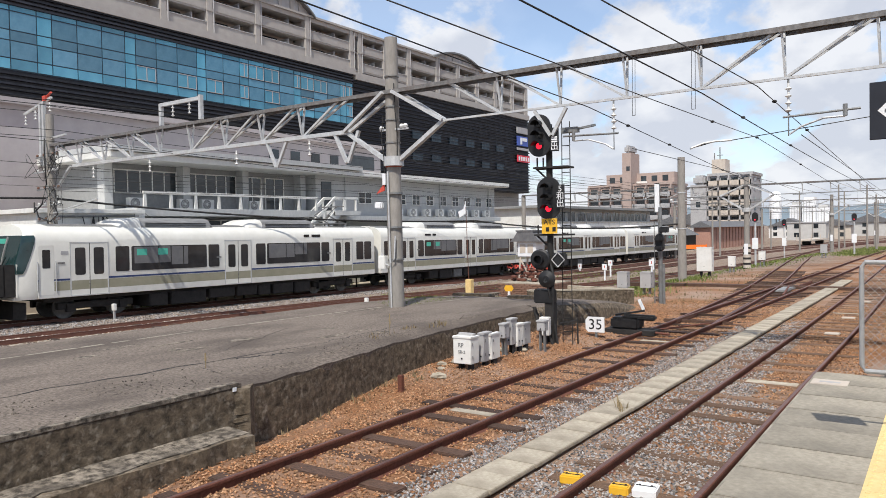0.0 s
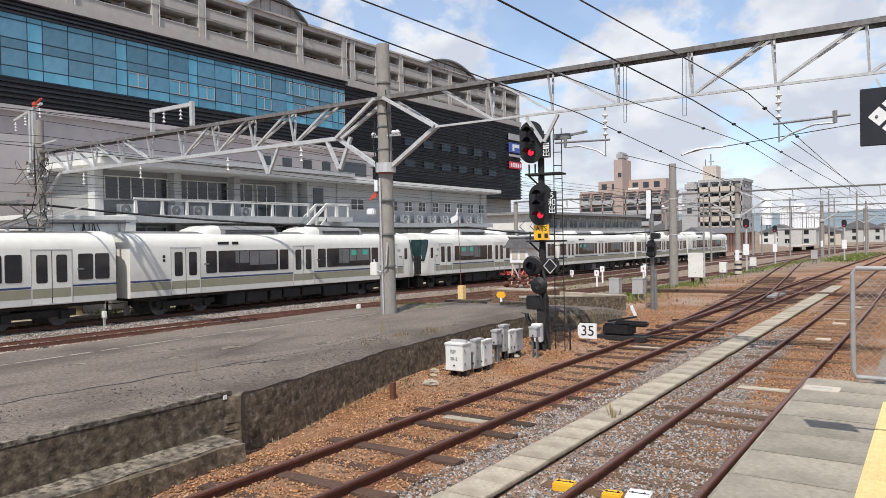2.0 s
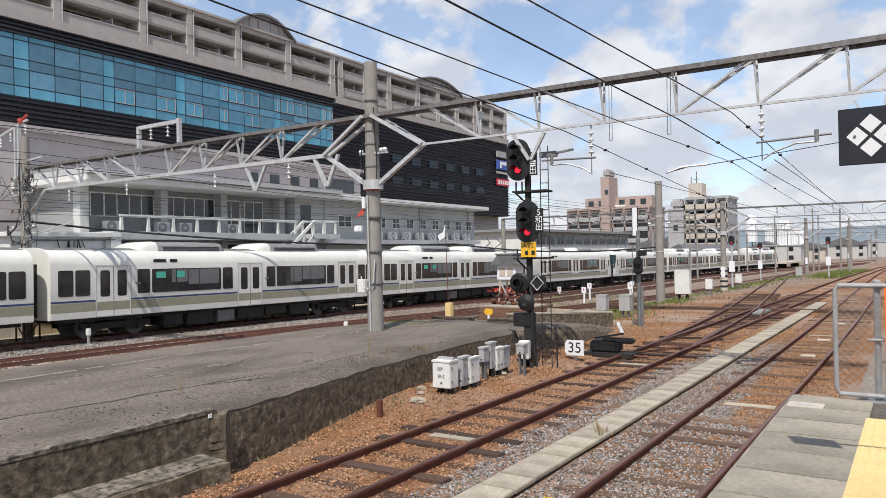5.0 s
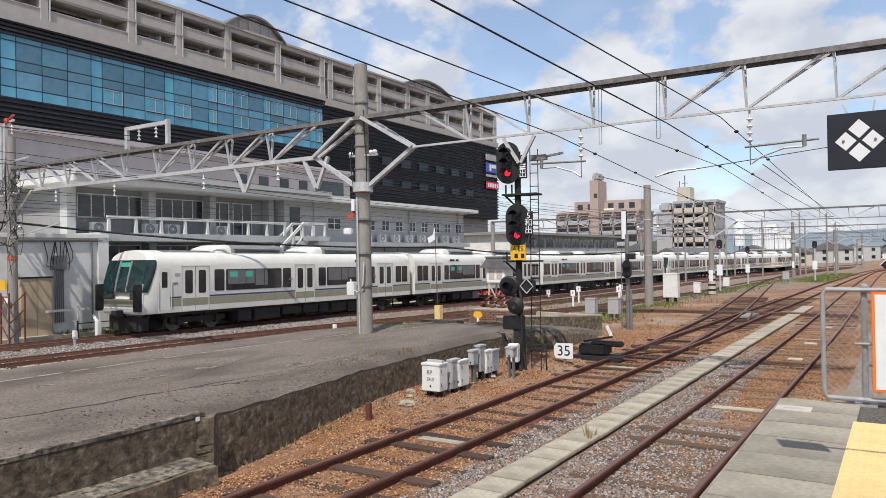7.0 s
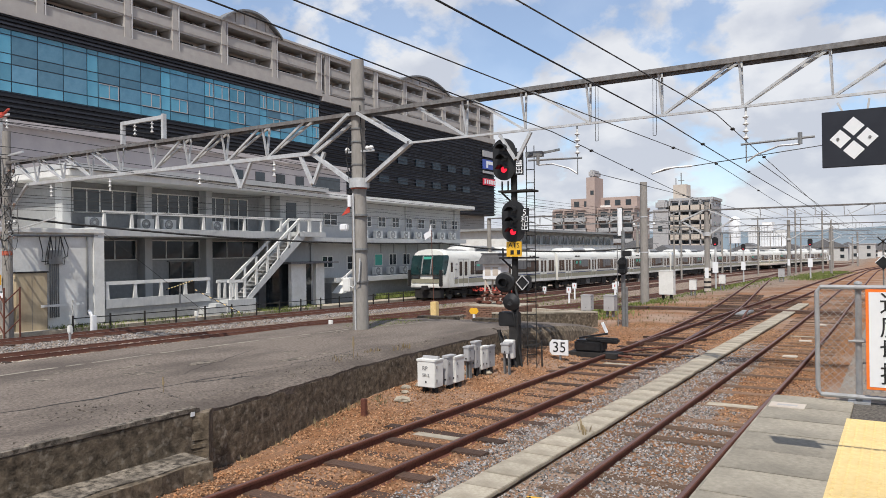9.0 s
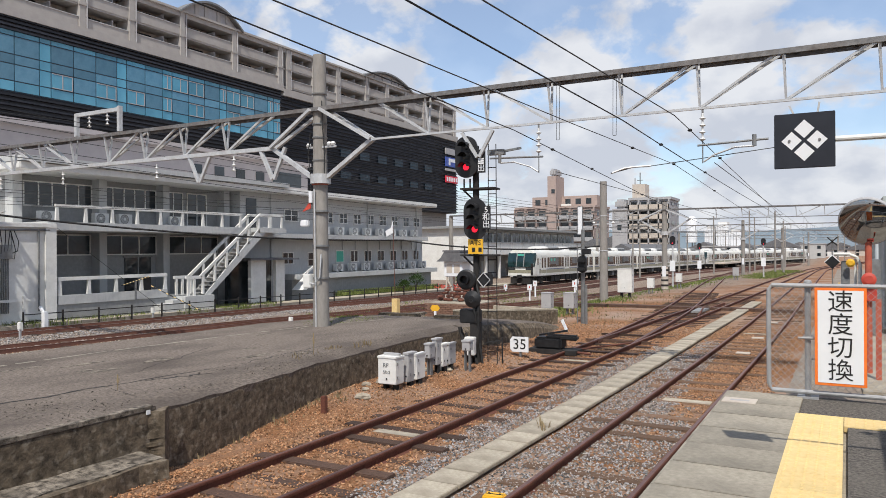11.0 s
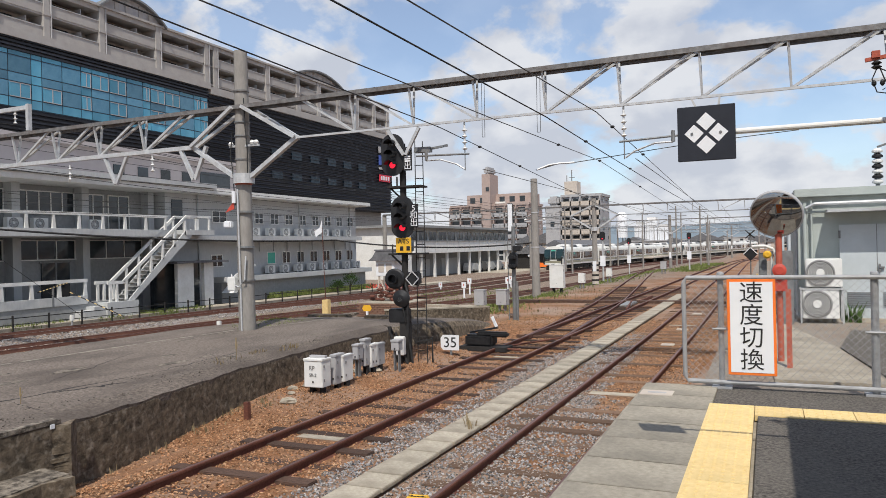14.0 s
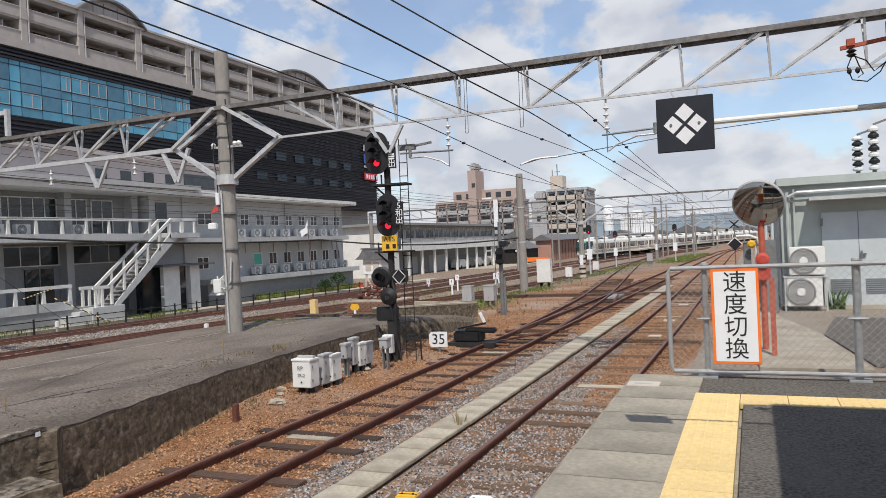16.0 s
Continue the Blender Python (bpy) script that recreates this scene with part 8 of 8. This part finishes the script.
for x, y, h in ((-26.39, 15.74, .5), (-28.9, 23.6, .45), (-20.83, 24.1, .3), (-27.55, 16.45, .32)):
    wb = thing("white_stake", "short pale stake with a box head beside the track", "stake", (x, y, yz(y) - .15), "white stakes")
    part("stake", Shape().box(-.035, .035, -.03, .03, 0, h), M["aptgrey"], wb)
    part("head", Shape().box(-.09, .09, -.06, .06, h - .12, h + .14), M["white"], wb, bevel=.015)
wlv = thing("white_lever", "white forked trackside lever stand", "lever", (-29.1, 18.4, yz(18.4) - .15))
part("stand", Shape().box(-.1, .1, -.1, .1, 0, .75).beam((0, 0, .6), (-.35, 0, .95), .1, .12), M["signwhite"], wlv, bevel=.02)

fc = thing("post_fence", "low dark steel post-and-rail fence along the office path", "fence", (0, 0, YARD - .15), kind="")
mesh_post = Shape().box(-.03, .03, -.03, .03, 0, .72).data("fence_post", M["blackmat"])
for k in range(26):
    piece("fence_post", mesh_post, fc, (-29.95, 18 + 1.75 * k, -drop_yard(18 + 1.75 * k)))
part("fence_rail", Shape().beam((-29.95, 18, .6 - drop_yard(18)), (-29.95, 62, .6 - drop_yard(62)), .03, .04).beam((-29.95, 18, .32 - drop_yard(18)), (-29.95, 62, .32 - drop_yard(62)), .025, .03), M["blackmat"], fc)
pathway = Shape().sweep([(-.7, -.5), (.7, -.5), (.7, .02), (-.7, .02)], [(-30.7, y, yz(y)) for y in (12, 25, 40, 55, 70)])
tagged(part("pavement", pathway, M["concrete"]), "pale concrete path in front of the office", "path", kind="structure")

# ---- plants ----


def blades(name, label, region, count, mat, hmin, hmax, seed, zf=ground_height, lean=.5):
    rn_ = np.random.default_rng(seed)
    v, f = [], []
    for _ in range(count):
        x, y = region(rn_)
        z = zf(x, y) - .02
        h, a, w = rn_.uniform(hmin, hmax), rn_.uniform(0, 6.28), rn_.uniform(.006, .016) * (1 + y / 40)
        dx, dy = math.cos(a), math.sin(a)
        l = rn_.uniform(.1, lean) * h
        b = len(v)
        v += [(x - dy * w, y + dx * w, z), (x + dy * w, y - dx * w, z), (x + dx * l * .4 + dy * w * .7, y + dy * l * .4 - dx * w * .7, z + h * .6), (x + dx * l, y + dy * l, z + h)]
        f += [(b, b + 1, b + 2), (b, b + 2, b + 3)]
    s = Shape()
    s.v, s.f = v, f
    return tagged(part(name, s, M[mat]), label, "grass", kind="stuff")


def clumpy(x0, x1, y0, y1, n, spread, seed):
    r0 = np.random.default_rng(seed)
    cs = [(r0.uniform(x0, x1), r0.uniform(y0, y1)) for _ in range(n)]

    def pick(r):
        c = cs[int(r.integers(0, n))]
        return c[0] + r.normal(0, spread), c[1] + r.normal(0, spread * 2)
    return pick


blades("grass", "green weeds between the far tracks", clumpy(-13.8, -9.5, 44, 85, 110, .5, 1), 3600, "grass", .05, .17, 2)
blades("grass", "green weeds beside the far running lines", clumpy(-9.0, -5.9, 70, 120, 80, .6, 3), 5000, "grass", .06, .2, 4)
blades("grass", "low green weeds around the yard cabinets", clumpy(-14.5, -10, 26, 42, 50, .35, 5), 3500, "grass", .06, .22, 6)
blades("dry_grass", "dry brown weeds on the ballast", clumpy(-10.5, -7, 24, 44, 60, .5, 7), 1300, "dry", .03, .11, 8)
blades("grass", "green grass bank below the office", lambda r: (r.uniform(-32.2, -31.3), r.uniform(42, 56)), 6000, "grass", .15, .5, 9, zf=lambda x, y: yz(y))
blades("grass", "green weeds at the terrace foot", clumpy(-31.2, -30, 16, 34, 30, .25, 10), 2500, "grass", .1, .3, 11, zf=lambda x, y: yz(y) - .06)
blades("grass", "thin moss and grass on the old platform", clumpy(-13.3, -12.0, 15.5, 18.0, 30, .15, 12), 1500, "grass", .02, .06, 13, zf=lambda x, y: .6)
blades("grass", "small weeds growing between the trough covers", clumpy(-4.0, -3.8, 10.0, 10.5, 3, .02, 16), 14, "dry", .1, .24, 17, zf=lambda x, y: -.05)
blades("grass", "weeds climbing beside the equipment building", lambda r: (r.uniform(1.42, 1.7), r.uniform(16.0, 16.15)), 50, "leaf", .1, .45, 18, zf=lambda x, y: PZ - .05)
blades("dry_grass", "thin dry grass tufts on the platform shoulder", clumpy(-9.3, -8.9, 9.0, 13.5, 7, .07, 41), 90, "dry", .03, .14, 42, zf=lambda x, y: .6)
blades("dry_grass", "dry stalks along the foot of the old wall", clumpy(-8.5, -8.1, 7.2, 11.2, 16, .06, 43), 300, "dry", .04, .15, 44)
blades("grass", "green weeds between the rails of the yard", clumpy(-24.5, -16, 26, 60, 60, .4, 45), 3000, "grass", .05, .16, 46)
for x, y, h in ((-8.95, 11.0, .42), (-9.2, 6.9, .24)):
    wd = thing("dry_weed", "single dry brown weed on the old platform", "weed", (x, y, .6), "dry weeds")
    part("stalk", Shape().rod((0, 0, 0), (.01, 0, h), .006, .003, n=5).rod((0, 0, h * .4), (.05, 0, h * .8), .004, n=4).rod((0, 0, h * .3), (-.04, .02, h * .75), .004, n=4).rod((0, 0, h * .5), (.0, 0, h), .014, .01, n=5), M["dry"], wd)


def shrub(x, y, z, r, h, seed):
    s = thing("shrub", "dark green shrub against the pale wall", "shrub", (x, y, z), "shrubs")
    rn_ = random.Random(seed)
    part("stem", Shape().rod((0, 0, 0), (0, 0, h * .6), .05, .02).rod((0, 0, h * .3), (r * .5, 0, h * .7), .03, .01).rod((0, 0, h * .25), (-r * .5, .1, h * .65), .03, .01), M["sleeper"], s)
    lf = Shape()
    for _ in range(700):
        a, e = rn_.uniform(0, 6.28), rn_.uniform(-.6, 1.4)
        q = rn_.uniform(.45, 1.0) * (1 + .25 * math.sin(3 * a + seed))
        c = Vector((r * q * math.cos(a) * math.cos(e), r * q * math.sin(a) * math.cos(e), h * .6 + h * .4 * q * math.sin(e)))
        d = Vector((rn_.uniform(-1, 1), rn_.uniform(-1, 1), rn_.uniform(-.5, 1))).normalized() * .1
        p = d.cross(Vector((.3, .5, 1))).normalized() * .05
        lf.add([c, c + d * .5 + p, c + d, c + d * .5 - p], [(0, 1, 2, 3)])
    part("foliage", lf, M["leaf"], s)


shrub(-30.5, 50.5, yz(52), .8, 1.5, 2)
shrub(-30.8, 49.0, yz(52), .6, 1.0, 3)
shrub(-30.4, 58.0, yz(52), .7, 1.3, 4)

# ---- ballast stones near the camera ----


def stones(name, label, xr, yr, count, mat, seed, keep=lambda x, y: True, zf=None, size=(.011, .027)):
    r = np.random.default_rng(seed)
    base = np.array([(1, 0, 0), (0, 1, 0), (-1, 0, 0), (0, -1, 0), (0, 0, 1), (0, 0, -1)], float)
    tri = np.array([(0, 1, 4), (1, 2, 4), (2, 3, 4), (3, 0, 4), (1, 0, 5), (2, 1, 5), (3, 2, 5), (0, 3, 5)])
    V, F, n = [], [], 0
    xs, ys = r.uniform(*xr, count), r.uniform(0, 1, count) ** 1.35 * (yr[1] - yr[0]) + yr[0]
    for x, y in zip(xs, ys):
        if not keep(x, y):
            continue
        q = base * r.uniform(.5, 1.2, (6, 1)) * r.uniform(*size) * np.array([1, 1, .75])
        a = r.uniform(0, 6.28)
        c, s_ = math.cos(a), math.sin(a)
        q = q @ np.array([(c, s_, 0), (-s_, c, 0), (0, 0, 1)]).T
        q[:, 2] += q[:, 0] * r.uniform(-.5, .5)
        V.append(q + np.array([x, y, (zf or ground_height)(x, y) + .010]))
        F.append(tri + n)
        n += 6
    me = bpy.data.meshes.new(name)
    me.from_pydata(np.concatenate(V).tolist(), [], np.concatenate(F).tolist())
    me.materials.append(M[mat])
    return tagged(new(name, me), label, "ballast", kind="stuff")


def off_trough(x, y):
    return not (-.25 < x + 4.07 - .006 * (y - 7.5) < .25)


def grey_zone(x, y):
    """New grey stone lies along the troughs and under the nearer rail, in patches."""
    g = smoothstep(-5.4, -4.6, x) * (1 - smoothstep(-3.1, -2.5, x)) * (1 - smoothstep(16, 26, y)) + .9 * smoothstep(-3.3, -2.8, x) * (1 - smoothstep(7, 17, y))
    return g + .5 * noise.noise(Vector((x * .7, y * .35, 5))) + .35 * noise.noise(Vector((x * 5, y * 4, 9))) > .5


stones("ballast_grey", "loose grey crushed ballast stones", (-5.9, -1.2), (2.5, 24), 72000, "stone_grey", 21, lambda x, y: off_trough(x, y) and grey_zone(x, y))
stones("ballast_brown", "loose rust-brown crushed ballast stones", (-8.6, -1.2), (2.5, 27), 76000, "stone", 22, lambda x, y: off_trough(x, y) and not grey_zone(x, y))
stones("yard_ballast", "grey crushed stone between the yard tracks", (-27.3, -24.2), (6, 42), 9000, "stone_grey", 23)
stones("yard_ballast", "brown crushed stone beside the yard track", (-23.9, -20.4), (6, 40), 7000, "stone", 25)
stones("yard_grit", "pale grit between the rails of the yard track", (-24.0, -23.05), (4, 30), 5200, "sand", 28, size=(.02, .05))
stones("yard_grit", "pale grit beside the yard track", (-22.7, -22.3), (4, 26), 2200, "sand", 29, size=(.02, .05))
stones("train_ballast", "grey crushed ballast banked along the running line", (-27.3, -25.2), (4, 60), 9000, "stone_grey", 30, size=(.02, .05))
stones("gravel", "brown gravel behind the mesh fence", (-.6, 3.0), (8.7, 15), 5000, "stone_grey", 24, lambda x, y: not (.1 < x < 1.35), size=(.005, .013))
for v in bpy.data.objects["gravel"].data.vertices:
    v.co.z += PZ + .06

stones("edge_rubble", "dark crumbled asphalt and grit along the old platform edge", (-9.4, -7.95), (3.5, 14.5), 1500, "rubble", 26, lambda x, y: noise.noise(Vector((x * 1.6, y * .8, 2))) > .0 and x < -8.02 - max(0, .12 * (y - 6.4)), lambda x, y: .605, (.006, .02))

# ---- small pieces: slabs, tiles, covers, bricks ----
rn = random.Random(4)
y = -5.0
slab_mesh = Shape().box(-.365, .365, -.295, .295, -.06, 0).data("slab", M["slab"], bevel=.006)
while y < 8.45:
    piece("slab", slab_mesh, near_platform, (-.77, y, PZ + rn.uniform(-.003, .003)))
    y += .60
edge_mesh = Shape().box(-.03, .03, -.295, .295, -.3, -.004).data("edge_slab", M["slab"])
y = -5.0
while y < 8.45:
    piece("edge_slab", edge_mesh, near_platform, (-1.12, y, PZ))
    y += .60
tile = Shape().box(-.197, .197, -.197, .197, -.05, 0)
for i in range(6):
    for j in range(6):
        tile.lathe((-.165 + .066 * i, -.165 + .066 * j, 0), [(.014, -.002), (.011, .004), (.004, .005)], 6)
tile_mesh = tile.data("tactile_tile", M["yellow"])
for k in range(30):
    piece("tactile_tile", tile_mesh, near_platform, (-.23, 7.4 - .4 * k, PZ + .004))
for k in range(1, 26):
    piece("tactile_tile", tile_mesh, near_platform, (-.23 + .4 * k, 7.4, PZ + .004))
pw = part("painted_plate", Shape().box(-1.12, -.80, 7.82, 8.06, PZ + .001, PZ + .008), M["aptpale"], near_platform, "cream plate with faded marks")
part("faded_mark", Shape().box(-1.05, -.87, 7.91, 7.97, PZ + .008, PZ + .010), M["aptgrey"], pw)
cover = Shape().box(-.24, .24, -.245, .245, -.05, .0).data("trough_cover", M["concrete"], bevel=.008)
y, rn = -2.0, random.Random(8)
while y < 39:
    piece("trough_cover", cover, tr, (-4.07 + .006 * (y - 7.5) + rn.uniform(-.008, .008), y, -.035 + rn.uniform(-.006, .006)), rn.uniform(-.012, .012))
    y += .5
brk = Shape().box(-.105, .105, -.05, .05, -.03, .03).data("brick", M["brick"], bevel=.004)
for lev in range(11):
    for k in range(9):
        piece("brick", brk, pls, (-.88 + .22 * k + (.05 if lev % 2 else -.05), -.72, .04 + .068 * lev))
    for k in range(9):
        piece("brick", brk, pls, (1.02, -.6 + .22 * k, .04 + .068 * lev), math.pi / 2)


# ---- the train's run ----
def arc_table():
    s, out = 0.0, []
    for i, (x, y) in enumerate(T4):
        if i:
            s += math.hypot(x - T4[i - 1][0], y - T4[i - 1][1])
        out.append(s)
    off = np.interp(0.0, [q[1] for q in T4], out)
    return np.array(out) - off


ARC = arc_table()
TAIL = [(0.0, -66.3), (0.5, -60.2), (2.5, -35.5), (3.5, -23.3), (4.5, -11.1), (7.0, 19.2), (8.0, 31.2), (11.0, 66.6), (12.5, 84.4), (14.5, 108.2), (16.0, 125.8)]


def on_track(s):
    return (float(np.interp(s, ARC, [q[0] for q in T4])), float(np.interp(s, ARC, [q[1] for q in T4])))


def motions():
    mids, s = [], 9.35
    for i in range(8):
        mids.append(s)
        s += 19.6 if i != 3 else 20.17
    for (car, back), mid in zip(TRAIN, mids):
        rows = []
        for k in range(33):
            t = .5 * k
            tail = smooth_value(t)
            a, b = on_track(tail + mid - 6.6), on_track(tail + mid + 6.6)
            yaw = math.degrees(math.atan2(-(b[0] - a[0]), b[1] - a[1]))
            za, zb = yz(a[1]), yz(b[1])
            dip = math.degrees(math.atan2(zb - za, 13.2))
            rows.append((t, pose((a[0] + b[0]) / 2, (a[1] + b[1]) / 2, (za + zb) / 2, -dip if back else dip, 0, yaw + (180 if back else 0))))
        walk(car, rows)


def smooth_value(t):
    ts, vs = [q[0] for q in TAIL], [q[1] for q in TAIL]
    i = max(0, min(len(ts) - 2, sum(1 for q in ts if q <= t) - 1))
    g = [(vs[min(j + 1, len(vs) - 1)] - vs[max(j - 1, 0)]) / (ts[min(j + 1, len(vs) - 1)] - ts[max(j - 1, 0)]) for j in range(len(ts))]
    h = ts[i + 1] - ts[i]
    u = (t - ts[i]) / h
    return (2 * u**3 - 3 * u**2 + 1) * vs[i] + (u**3 - 2 * u**2 + u) * h * g[i] + (-2 * u**3 + 3 * u**2) * vs[i + 1] + (u**3 - u**2) * h * g[i + 1]


motions()
